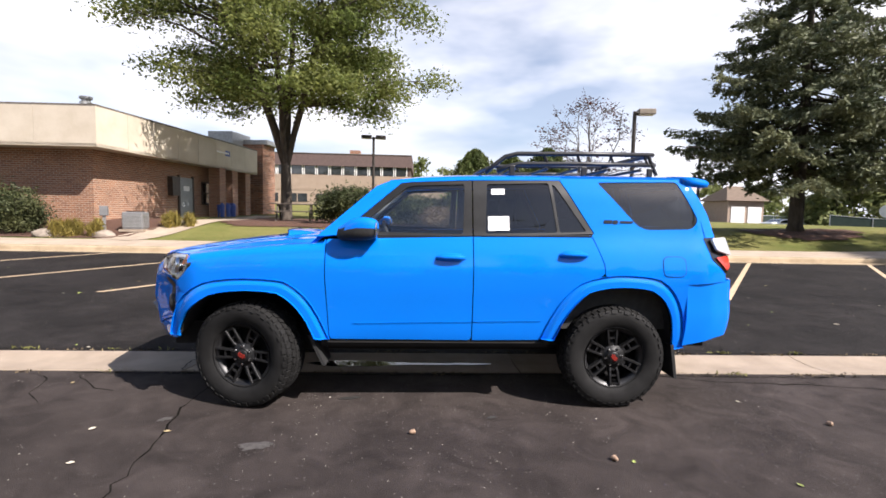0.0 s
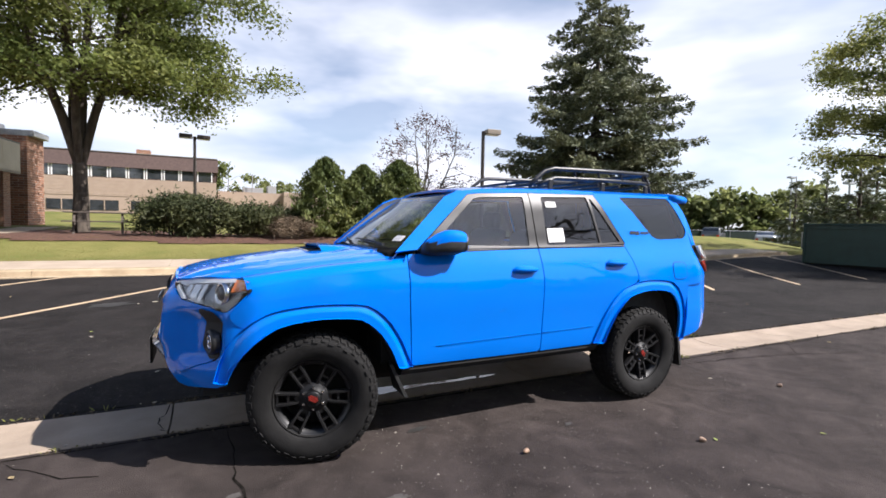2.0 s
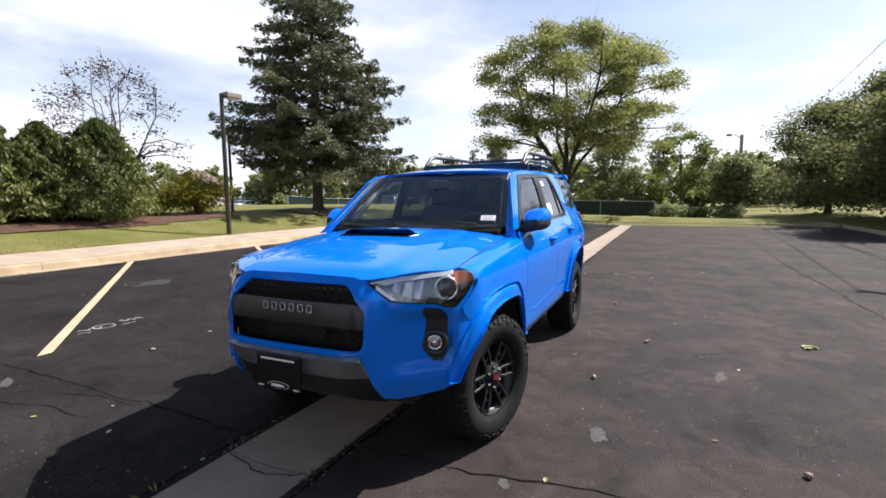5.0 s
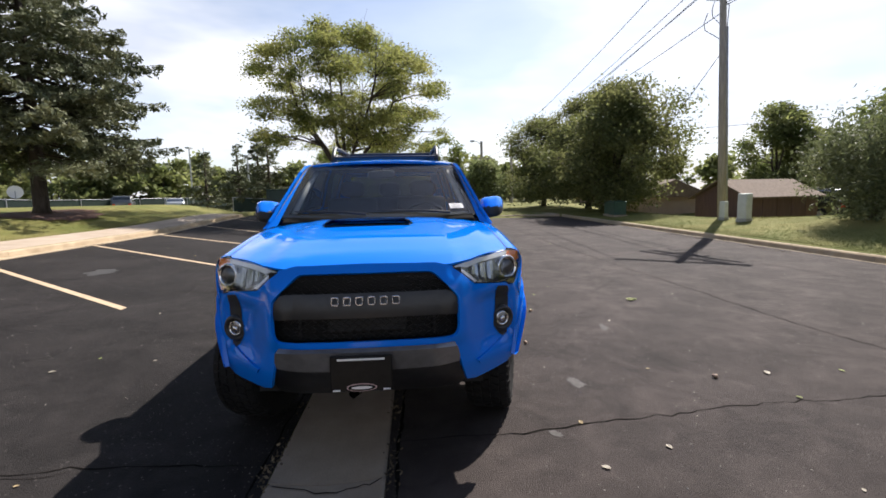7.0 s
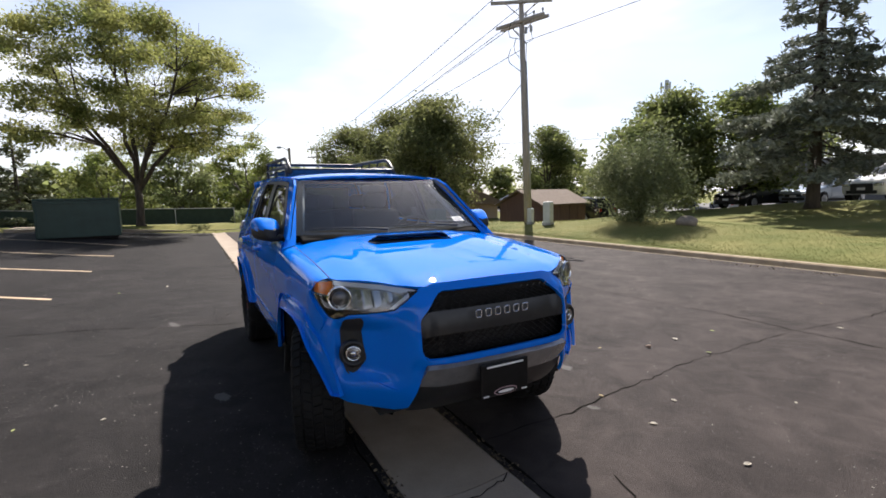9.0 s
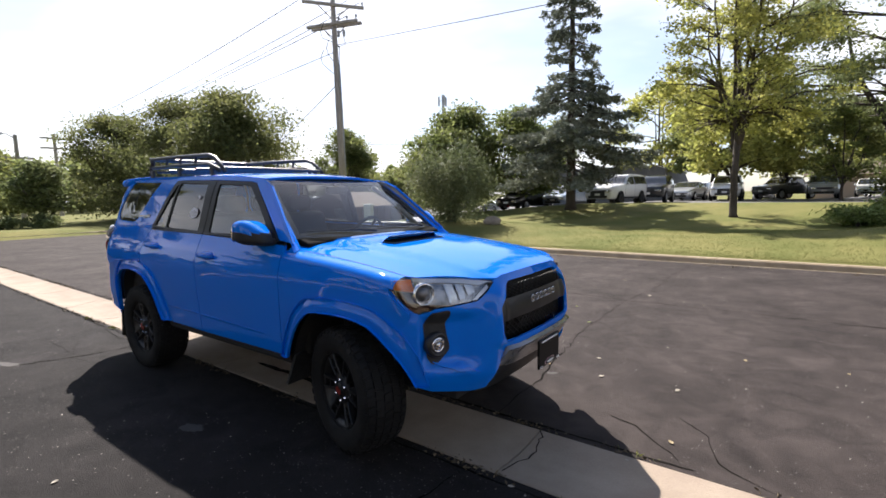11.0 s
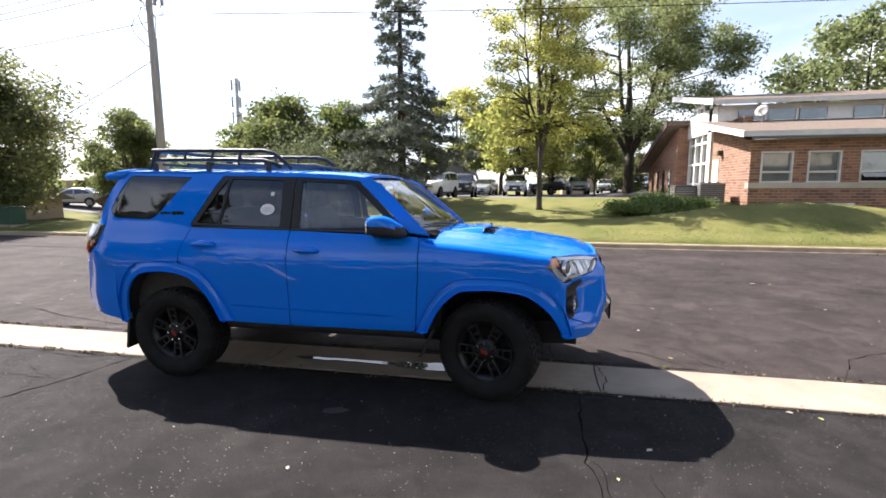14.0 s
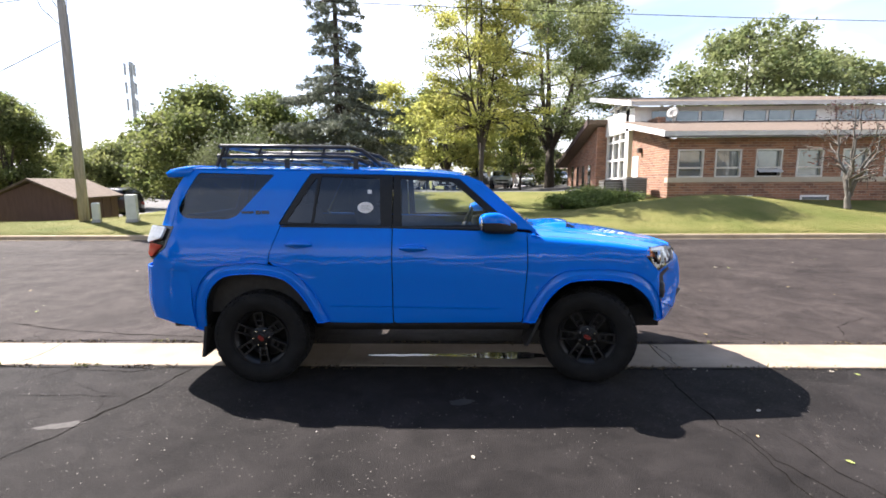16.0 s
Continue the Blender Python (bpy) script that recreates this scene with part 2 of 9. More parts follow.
mulch = mat("mulch", (0.045, 0.02, 0.012), (0.115, 0.055, 0.034), scale=14, rough=0.98, bump=1.0, bscale=45, fine=0.25)
bark = mat("bark", (0.035, 0.027, 0.02), (0.085, 0.068, 0.052), scale=7, rough=0.95, bump=0.9, bscale=22, stretch_by=(1, 1, 0.25))
bark_grey = mat("bark_grey", (0.065, 0.058, 0.05), (0.15, 0.135, 0.115), scale=8, rough=0.95, bump=0.8, bscale=26, stretch_by=(1, 1, 0.25))

# ---- building helpers ----


def put(name, bm, material, parent=None, label="", smooth=False, keep=False):
    me = bpy.data.meshes.new(name)
    if not keep:
        bmesh.ops.recalc_face_normals(bm, faces=bm.faces)
    if smooth:
        for f in bm.faces:
            f.smooth = True
    bm.to_mesh(me)
    bm.free()
    me.materials.append(material)
    ob = new(name, me)
    if parent:
        ob.parent = parent
    if label:
        ob["label"] = label
    return ob


def part(name, bm, material, parent, label="", smooth=False, keep=False):
    return put(name, bm, material, parent, label, smooth, keep)


def thing(name, label, category, at=(0, 0, 0), rz=0.0, group="", kind=""):
    ob = new(name)
    ob.empty_display_size = 0.2
    ob.matrix_basis = pose(*at, 0, 0, rz)
    return tagged(ob, label, category, group, kind)


def box(bm, x0, y0, z0, x1, y1, z1, bevel=0.0, m=None):
    vs = [bm.verts.new(c) for c in ((x0, y0, z0), (x1, y0, z0), (x1, y1, z0), (x0, y1, z0), (x0, y0, z1), (x1, y0, z1), (x1, y1, z1), (x0, y1, z1))]
    fs = [bm.faces.new([vs[i] for i in q]) for q in ((3, 2, 1, 0), (4, 5, 6, 7), (0, 1, 5, 4), (1, 2, 6, 5), (2, 3, 7, 6), (3, 0, 4, 7))]
    if bevel:
        es = list({e for f in fs for e in f.edges})
        r = bmesh.ops.bevel(bm, geom=es, offset=bevel, segments=2, affect="EDGES", profile=0.5)
        vs = list({v for f in r["faces"] for v in f.verts} | {v for v in vs if v.is_valid})
    if m is not None:
        bmesh.ops.transform(bm, matrix=m, verts=[v for v in vs if v.is_valid])
    return vs


def boxm(*dims, bevel=0.0, m=None):
    bm = bmesh.new()
    box(bm, *dims, bevel=bevel, m=m)
    return bm


def lathe(bm, profile, seg=24, m=None, cap=True):
    """Turn (r, z) pairs about z."""
    rings = []
    for r, z in profile:
        rings.append([bm.verts.new((r * math.cos(2 * math.pi * i / seg), r * math.sin(2 * math.pi * i / seg), z)) for i in range(seg)])
    for a, b in zip(rings, rings[1:]):
        for i in range(seg):
            j = (i + 1) % seg
            bm.faces.new((a[i], a[j], b[j], b[i]))
    if cap:
        bm.faces.new(rings[0][::-1])
        bm.faces.new(rings[-1])
    if m is not None:
        bmesh.ops.transform(bm, matrix=m, verts=[v for r in rings for v in r])
    return rings


def tube(bm, pts, radii, seg=8, cap=True, closed=False):
    """A round tube through pts."""
    pts = [Vector(p) for p in pts]
    if not hasattr(radii, "__len__"):
        radii = [radii] * len(pts)
    n = len(pts)
    rings = []
    up = None
    for i, p in enumerate(pts):
        a = pts[(i - 1) % n] if (i or closed) else pts[i]
        b = pts[(i + 1) % n] if (i < n - 1 or closed) else pts[i]
        d = (b - a).normalized() if (b - a).length > 1e-9 else Vector((0, 0, 1))
        if up is None:
            up = d.orthogonal().normalized()
        up = (up - d * up.dot(d))
        up = up.normalized() if up.length > 1e-6 else d.orthogonal().normalized()
        w = d.cross(up)
        rings.append([bm.verts.new(p + (up * math.cos(2 * math.pi * k / seg) + w * math.sin(2 * math.pi * k / seg)) * radii[i]) for k in range(seg)])
    pairs = list(zip(rings, rings[1:])) + ([(rings[-1], rings[0])] if closed else [])
    for a, b in pairs:
        for k in range(seg):
            j = (k + 1) % seg
            bm.faces.new((a[k], a[j], b[j], b[k]))
    if cap and not closed:
        bm.faces.new(rings[0][::-1])
        bm.faces.new(rings[-1])


def prism(bm, outline, axis, lo, hi, bevel=0.0):
    """Extrude a 2D outline along an axis ('x', 'y' or 'z') from lo to hi."""
    def p3(u, v, w):
        return {"x": (w, u, v), "y": (u, w, v), "z": (u, v, w)}[axis]
    a = [bm.verts.new(p3(u, v, lo)) for u, v in outline]
    b = [bm.verts.new(p3(u, v, hi)) for u, v in outline]
    n = len(outline)
    fs = [bm.faces.new(a[::-1]), bm.faces.new(b)]
    for i in range(n):
        j = (i + 1) % n
        fs.append(bm.faces.new((a[i], a[j], b[j], b[i])))
    if bevel:
        es = list({e for f in fs for e in f.edges})
        bmesh.ops.bevel(bm, geom=es, offset=bevel, segments=2, affect="EDGES", profile=0.5)
    return a + b


def curve(*pts):
    """A smooth (monotone cubic) function through (x, y) pairs."""
    xs, ys = [p[0] for p in pts], [p[1] for p in pts]
    n = len(xs)
    d = [(ys[i + 1] - ys[i]) / (xs[i + 1] - xs[i]) for i in range(n - 1)]
    m = [d[0]] + [0 if d[i - 1] * d[i] <= 0 else 2 * d[i - 1] * d[i] / (d[i - 1] + d[i]) for i in range(1, n - 1)] + [d[-1]]

    def f(x):
        if x <= xs[0]:
            return ys[0] + (x - xs[0]) * m[0]
        if x >= xs[-1]:
            return ys[-1] + (x - xs[-1]) * m[-1]
        i = 0
        while x > xs[i + 1]:
            i += 1
        h = xs[i + 1] - xs[i]
        t = (x - xs[i]) / h
        return ((1 + 2 * t) * (1 - t) ** 2 * ys[i] + t * (1 - t) ** 2 * h * m[i] + t * t * (3 - 2 * t) * ys[i + 1] + t * t * (t - 1) * h * m[i + 1])
    return f


def sstep(a, b, x):
    t = min(1.0, max(0.0, (x - a) / (b - a)))
    return t * t * (3 - 2 * t)


def rounded(pts, r, n=4):
    """Round the corners of a 2D outline; r is one radius or one a corner."""
    out = []
    k = len(pts)
    for i in range(k):
        p, a, b = Vector(pts[i]), Vector(pts[i - 1]), Vector(pts[(i + 1) % k])
        rr = r[i] if hasattr(r, "__len__") else r
        if rr <= 0:
            out.append(tuple(p))
            continue
        da, db = (a - p), (b - p)
        s = min(rr, da.length * 0.45, db.length * 0.45)
        p0, p1 = p + da.normalized() * s, p + db.normalized() * s
        for j in range(n + 1):
            t = j / n
            out.append(tuple((1 - t) ** 2 * p0 + 2 * t * (1 - t) * p + t * t * p1))
    return out


def dense(pts, step):
    """Add points along a closed outline so that no edge is longer than step."""
    out = []
    for i, p in enumerate(pts):
        p, q = Vector(p), Vector(pts[(i + 1) % len(pts)])
        n = max(1, math.ceil((q - p).length / step))
        out += [tuple(p + (q - p) * (j / n)) for j in range(n)]
    return out


def inside(p, poly):
    x, y = p
    hit = False
    n = len(poly)
    for i in range(n):
        x0, y0 = poly[i]
        x1, y1 = poly[(i + 1) % n]
        if (y0 > y) != (y1 > y) and x < (x1 - x0) * (y - y0) / (y1 - y0) + x0:
            hit = not hit
    return hit


def skin(name, outline, surf, material, parent, holes=(), step=0.07, thick=0.012, flip=False, label="", out=0.0):
    """A curved panel: a 2D outline (with holes) laid on the surface surf(u, v) -> point, with a turned-in rim and true surface normals."""
    bm = bmesh.new()
    loops = [dense(outline, step)] + [dense(h, step) for h in holes]
    edges = []
    for lp in loops:
        vs = [bm.verts.new((u, v, 0)) for u, v in lp]
        edges += [bm.edges.new((vs[i], vs[(i + 1) % len(vs)])) for i in range(len(vs))]
    bmesh.ops.triangle_fill(bm, use_beauty=True, use_dissolve=False, edges=edges, normal=(0, 0, 1))
    for f in list(bm.faces):
        c = f.calc_center_median()
        if not inside((c.x, c.y), loops[0]) or any(inside((c.x, c.y), h) for h in loops[1:]):
            bm.faces.remove(f)
    for _ in range(6):
        long_edges = [e for e in bm.edges if e.calc_length() > step * 1.6 and not e.is_boundary]
        if not long_edges:
            break
        bmesh.ops.subdivide_edges(bm, edges=long_edges, cuts=1)
        bmesh.ops.triangulate(bm, faces=[f for f in bm.faces if len(f.verts) > 3])
        bmesh.ops.beautify_fill(bm, faces=bm.faces[:], edges=[e for e in bm.edges if not e.is_boundary])
    bmesh.ops.recalc_face_normals(bm, faces=bm.faces)
    bm.verts.index_update()
    pos, nor = [], []
    eps = 0.004
    for v in bm.verts:
        u, w = v.co.x, v.co.y
        p = Vector(surf(u, w))
        n = (Vector(surf(u + eps, w)) - Vector(surf(u - eps, w))).cross(Vector(surf(u, w + eps)) - Vector(surf(u, w - eps)))
        n = n.normalized() * (-1 if flip else 1)
        pos.append(p + n * out)
        nor.append(n)
    faces, fn = [], []
    for f in bm.faces:
        ids = [v.index for v in f.verts]
        a, b, c = (pos[i] for i in ids[:3])
        if (b - a).cross(c - a).dot(nor[ids[0]]) < 0:
            ids = ids[::-1]
        faces.append(ids)
        fn.append([nor[i] for i in ids])
    verts = list(pos)
    if thick:
        for e in bm.edges:
            if len(e.link_faces) != 1:
                continue
            i, j = e.verts[0].index, e.verts[1].index
            f = e.link_faces[0]
            k = len(verts)
            verts += [pos[i], pos[j], pos[j] - nor[j] * thick, pos[i] - nor[i] * thick]
            q = [k, k + 1, k + 2, k + 3]
            g = (verts[k + 1] - verts[k]).cross(verts[k + 3] - verts[k]).normalized()
            inner = sum((pos[v.index] for v in f.verts), Vector()) / 3
            if g.dot(pos[i] - inner) < 0:
                q, g = q[::-1], -g
            faces.append(q)
            fn.append([g] * 4)
    bm.free()
    me = bpy.data.meshes.new(name)
    me.from_pydata([tuple(v) for v in verts], [], faces)
    me.polygons.foreach_set("use_smooth", [True] * len(me.polygons))
    me.normals_split_custom_set([tuple(n) for f in fn for n in f])
    me.materials.append(material)
    ob = new(name, me)
    ob.parent = parent
    if label:
        ob["label"] = label
    return ob


def lettering(name, text, size, depth, material, parent, m, label=""):
    cu = bpy.data.curves.new(name, "FONT")
    cu.body, cu.size, cu.extrude, cu.align_x, cu.align_y = text, size, depth, "CENTER", "CENTER"
    tmp = bpy.data.objects.new(name, cu)
    me = bpy.data.meshes.new_from_object(tmp)
    bpy.data.objects.remove(tmp)
    bpy.data.curves.remove(cu)
    me.materials.append(material)
    ob = new(name, me)
    ob.parent = parent
    ob.matrix_basis = m
    if label:
        ob["label"] = label
    return ob

# ---- ground ----
KERB_N, WALK_N, KERB_S, EAST = 9.0, 10.7, -9.1, 23.5


def rise(x, y):
    return 0.22 * sstep(12, 22, x) * sstep(0.6, 7, y)


def lot_z(x, y):
    return 0.03 * max(0.0, y - 0.55) + rise(x, y)


def hill_z(x, y):
    """Height of the lawns and everything beyond the kerbs."""
    if y > 0:
        base = lot_z(x, KERB_N) + 0.14
        return base - 1.1 * sstep(24, 40, x) + 0.05 * sstep(KERB_N, WALK_N, y) + 0.55 * sstep(WALK_N, 14.5, y) + 0.25 * sstep(15, 32, y) * sstep(12, -4, x) + 0.9 * sstep(30, 48, y) * sstep(10, 0, x)
    base = 0.0
    h = base + 0.13 + 0.14 * sstep(KERB_S, -12, y) + 0.25 * sstep(-14, -24, y)
    h += 0.86 * math.exp(-((x + 9.9) / 4.7) ** 2 - ((y + 13.4) / 2.1) ** 2)
    h += 0.33 * math.exp(-((x - 8.0) / 3.6) ** 2 - ((y + 13.2) / 2.4) ** 2)
    h += 0.35 * sstep(-6, -11, x) * sstep(-14.5, -17, y)
    h += 0.32 * sstep(12, 4.5, x) * sstep(-15, -21, y) * sstep(-24, -12, x)
    h += 0.22 * math.exp(-((y + 22.6) / 1.4) ** 2) * sstep(13, 9, x)
    h -= 0.7 * sstep(-42, -66, y) * sstep(-16, -8, x)
    h -= 1.0 * sstep(13.5, 17, x) * sstep(-12.4, -15, y) * sstep(40, 26, x)
    return h


def ground_z(x, y):
    if x > EAST:
        n, s = hill_z(x, max(y, KERB_N)), hill_z(x, min(y, KERB_S))
        t = sstep(KERB_S, KERB_N, y)
        return s * (1 - t) + n * t + (0.0 if KERB_S < y < KERB_N else 0.0)
    if y > KERB_N or y < KERB_S:
        return hill_z(x, y)
    return lot_z(x, y)


def sheet(name, xs, ys, zf, material, label, category, smooth=True, skip=None):
    bm = bmesh.new()
    grid = [[bm.verts.new((x, y, zf(x, y))) for y in ys] for x in xs]
    for i in range(len(xs) - 1):
        for j in range(len(ys) - 1):
            if skip and skip((xs[i] + xs[i + 1]) / 2, (ys[j] + ys[j + 1]) / 2):
                continue
            bm.faces.new((grid[i][j], grid[i + 1][j], grid[i + 1][j + 1], grid[i][j + 1]))
    for v in [v for v in bm.verts if not v.link_faces]:
        bm.verts.remove(v)
    ob = put(name, bm, material, smooth=smooth)
    return tagged(ob, label, category, kind="structure")


def span(a, b, step):
    n = max(1, round((b - a) / step))
    return [a + (b - a) * i / n for i in range(n + 1)]


gx = [-900, -400, -200, -120, -80, -55] + span(-42, 42, 1.0) + [55, 80, 120, 200, 400, 900]
gy = [-900, -400, -200, -120, -90] + span(-80, -50, 1.6) + span(-48, KERB_S - 0.14, 0.8) + [KERB_S + 0.1, 0, KERB_N - 0.1] + span(KERB_N + 0.14, 50, 0.8) + [65, 80, 120, 200, 400, 900]
sheet("ground", gx, gy, lambda x, y: ground_z(x, y) - (0.12 if KERB_S < y < KERB_N and x < EAST else 0.0), grass_mat, "mown lawn, green with dry straw patches", "lawn")

STRIP0, STRIP1 = -0.085, 0.535
lx = span(-48, EAST, 0.9)
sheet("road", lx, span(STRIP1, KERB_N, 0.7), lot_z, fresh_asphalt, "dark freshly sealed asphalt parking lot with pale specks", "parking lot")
sheet("road", lx, span(KERB_S, STRIP0, 0.7), lot_z, asphalt, "dark sealed asphalt drive with cracks and pale specks", "road")


def strip_of(name, x0, x1, pts, material, label, category, seg=2.0):
    """A long extrusion along x of a (y, z) profile that follows the lot's height."""
    bm = bmesh.new()
    xs = span(x0, x1, seg)
    rows = [[bm.verts.new((x, y, z + rise(x, y))) for y, z in pts] for x in xs]
    for a, b in zip(rows, rows[1:]):
        for k in range(len(pts) - 1):
            bm.faces.new((a[k], b[k], b[k + 1], a[k + 1]))
    bm.faces.new(rows[0])
    bm.faces.new(rows[-1][::-1])
    return bm


# concrete valley gutter in slabs, slightly dished, between the two asphalt areas
gutter = thing("gutter", "pale dished concrete valley gutter set flush in asphalt", "gutter", kind="structure")
joints = [-48, -40, -32, -24, -17.4, -14.3, -11.3, -8.4, -5.35, -2.27, 0.85, 3.95, 7.05, 10.1, 13.2, 16.3, EAST]
for a, b in zip(joints, joints[1:]):
    pr = [(STRIP0 + 0.004, -0.06), (STRIP0 + 0.004, 0.001), (STRIP0 + 0.02, 0.006), (0.1, -0.012), (0.225, -0.018), (0.35, -0.012), (STRIP1 - 0.02, 0.006), (STRIP1 - 0.004, 0.001), (STRIP1 - 0.004, -0.06)]
    part("slab", strip_of("slab", a + 0.006, b - 0.006, pr, concrete, "", "", seg=0.5), concrete, gutter, smooth=False)

# north kerb and sidewalk, in slabs
kz = lot_z(0, KERB_N)
kerb_n = thing("kerb", "weathered concrete kerb along the parking lot", "kerb", kind="structure")
pavement_n = thing("pavement", "buff concrete sidewalk in cut slabs behind the kerb", "sidewalk", kind="structure")
step_x = span(-48, EAST - 1.5, 3.0)
for a, b in zip(step_x, step_x[1:]):
    pr = [(KERB_N - 0.30, kz - 0.05), (KERB_N - 0.30, kz + 0.004), (KERB_N - 0.02, kz + 0.006), (KERB_N, kz + 0.11), (KERB_N + 0.03, kz + 0.135), (KERB_N + 0.16, kz + 0.14), (KERB_N + 0.16, kz - 0.05)]
    part("kerb_stone", strip_of("k", a + 0.004, b - 0.004, pr, None, "", "", 1.5), kerb_concrete, kerb_n)
step_x = span(-48, EAST - 1.5, 1.55)
for a, b in zip(step_x, step_x[1:]):
    pr = [(KERB_N + 0.168, kz), (KERB_N + 0.168, kz + 0.14), (KERB_N + 0.18, kz + 0.147), (WALK_N - 0.01, kz + 0.215), (WALK_N, kz + 0.205), (WALK_N, kz)]
    part("slab", strip_of("s", a + 0.005, b - 0.005, pr, None, "", "", 1.6), walk_concrete, pavement_n)
kerb_s = thing("kerb", "low tan concrete kerb between drive and lawn", "kerb", kind="structure")
step_x = span(-48, EAST + 14, 3.05)
for a, b in zip(step_x, step_x[1:]):
    pr = [(KERB_S - 0.17, -0.05), (KERB_S - 0.17, 0.13), (KERB_S - 0.03, 0.13), (KERB_S, 0.10), (KERB_S + 0.025, 0.008), (KERB_S + 0.085, 0.005), (KERB_S + 0.085, -0.05)]
    part("kerb_stone", strip_of("k", a + 0.004, b - 0.004, pr, None, "", "", 1.5), kerb_concrete, kerb_s)

# slanted stall lines
for i in range(-10, 5):
    x0 = 1.65 + 3.57 * i if i >= 0 else 1.65 + 3.5 * i
    bm = bmesh.new()
    n = 14
    row = []
    for k in range(n + 1):
        t = k / n
        x, y = x0 + 4.05 * t, 3.5 + 5.2 * t
        row.append([bm.verts.new((x - 0.065 + dx, y, lot_z(x, y) + 0.005)) for dx in (0, 0.13)])
    for a, b in zip(row, row[1:]):
        bm.faces.new((a[0], a[1], b[1], b[0]))
    tagged(put("stall_line", bm, paint_line), "worn cream painted parking stall line on asphalt", "line", "parking stall lines", "structure")

# ---- the blue sport utility vehicle ----


def car_paint(name, base, flake):
    m = bpy.data.materials.new(name)
    m.use_nodes = True
    nt = m.node_tree
    p = nt.nodes["Principled BSDF"]
    tc = nt.nodes.new("ShaderNodeTexCoord")
    nz = nt.nodes.new("ShaderNodeTexNoise")
    nz.inputs["Scale"].default_value = 1.2
    nt.links.new(tc.outputs["Object"], nz.inputs["Vector"])
    rp = nt.nodes.new("ShaderNodeValToRGB")
    rp.color_ramp.elements[0].position, rp.color_ramp.elements[0].color = 0.3, (*base, 1)
    rp.color_ramp.elements[1].position, rp.color_ramp.elements[1].color = 0.7, (*flake, 1)
    nt.links.new(nz.outputs["Fac"], rp.inputs["Fac"])
    nt.links.new(rp.outputs["Color"], p.inputs["Base Color"])
    p.inputs["Roughness"].default_value = 0.5
    p.inputs["Specular IOR Level"].default_value = 0.0
    p.inputs["Coat Weight"].default_value = 1.0
    p.inputs["Coat IOR"].default_value = 1.43
    p.inputs["Coat Roughness"].default_value = 0.012
    return m


blue = car_paint("blue_paint", (0.0010, 0.158, 0.68), (0.0014, 0.165, 0.71))
black_satin = mat("black_satin", (0.012, 0.012, 0.013), (0.02, 0.02, 0.021), scale=20, rough=0.42)
black_gloss = mat("black_gloss", (0.006, 0.006, 0.007), rough=0.08, coat=0.6)
black_plastic = mat("black_plastic", (0.012, 0.012, 0.012), (0.02, 0.02, 0.02), scale=25, rough=0.65, bump=0.15, bscale=200)
under_black = mat("under_black", (0.006, 0.006, 0.006), (0.013, 0.012, 0.011), scale=6, rough=0.9)
charcoal = mat("charcoal_bar", (0.020, 0.020, 0.021), (0.026, 0.026, 0.027), scale=30, rough=0.35, metal=0.2)
skid_grey = mat("skid_grey", (0.10, 0.10, 0.105), (0.13, 0.13, 0.135), scale=15, rough=0.28, metal=0.6)
rubber = mat("tyre_rubber", (0.008, 0.0078, 0.0076), (0.015, 0.0146, 0.0142), scale=9, rough=0.75, bump=0.08, bscale=90, spec=0.22)
rim_black = mat("rim_black", (0.007, 0.007, 0.0075), (0.011, 0.011, 0.0115), scale=12, rough=0.42)
chrome = mat("chrome", (0.75, 0.76, 0.78), rough=0.08, metal=1.0)
silver = mat("silver", (0.55, 0.56, 0.58), rough=0.25, metal=0.8)
red_enamel = mat("red_enamel", (0.42, 0.02, 0.012), rough=0.35)
amber = mat("amber_reflector", (0.66, 0.155, 0.025), (0.76, 0.21, 0.04), scale=60, rough=0.2, coat=0.6)
tail_clear = mat("tail_clear", (0.62, 0.62, 0.63), (0.78, 0.78, 0.79), scale=45, rough=0.15, metal=0.5, coat=1.0, bump=0.3, bscale=40)
tail_red = mat("tail_red", (0.42, 0.03, 0.02), (0.5, 0.05, 0.03), scale=40, rough=0.12, coat=1.0)
skid_gloss = mat("skid_gloss", (0.17, 0.17, 0.175), (0.21, 0.21, 0.215), scale=15, rough=0.2, metal=0.4, coat=0.7)
frame_black = mat("frame_black", (0.009, 0.009, 0.009), (0.013, 0.013, 0.013), scale=30, rough=0.42, spec=0.3)
lamp_housing = mat("lamp_housing", (0.15, 0.15, 0.155), (0.42, 0.42, 0.43), scale=14, rough=0.14, metal=0.8, bump=0.4, bscale=25)
lamp_trim = mat("lamp_trim", (0.66, 0.66, 0.67), (0.74, 0.74, 0.75), scale=20, rough=0.25, metal=0.35)
dull_black = mat("dull_black", (0.006, 0.006, 0.006), (0.010, 0.010, 0.010), scale=20, rough=0.95, spec=0.06)
hub_black = mat("hub_black", (0.008, 0.008, 0.0085), (0.011, 0.011, 0.0115), scale=14, rough=0.5, spec=0.3)
plate_black = mat("plate_black", (0.006, 0.006, 0.006), (0.009, 0.009, 0.009), scale=20, rough=0.4, spec=0.2)
cap_red = mat("cap_red", (0.19, 0.016, 0.011), (0.25, 0.024, 0.016), scale=60, rough=0.4)
white_paper = mat("white_paper", (0.72, 0.71, 0.69), (0.8, 0.79, 0.77), scale=20, rough=0.7)
cabin = mat("cabin_black", (0.026, 0.025, 0.024), (0.040, 0.039, 0.038), scale=18, rough=0.75)
trim_grey = mat("trim_grey", (0.34, 0.33, 0.31), (0.4, 0.39, 0.37), scale=12, rough=0.85)
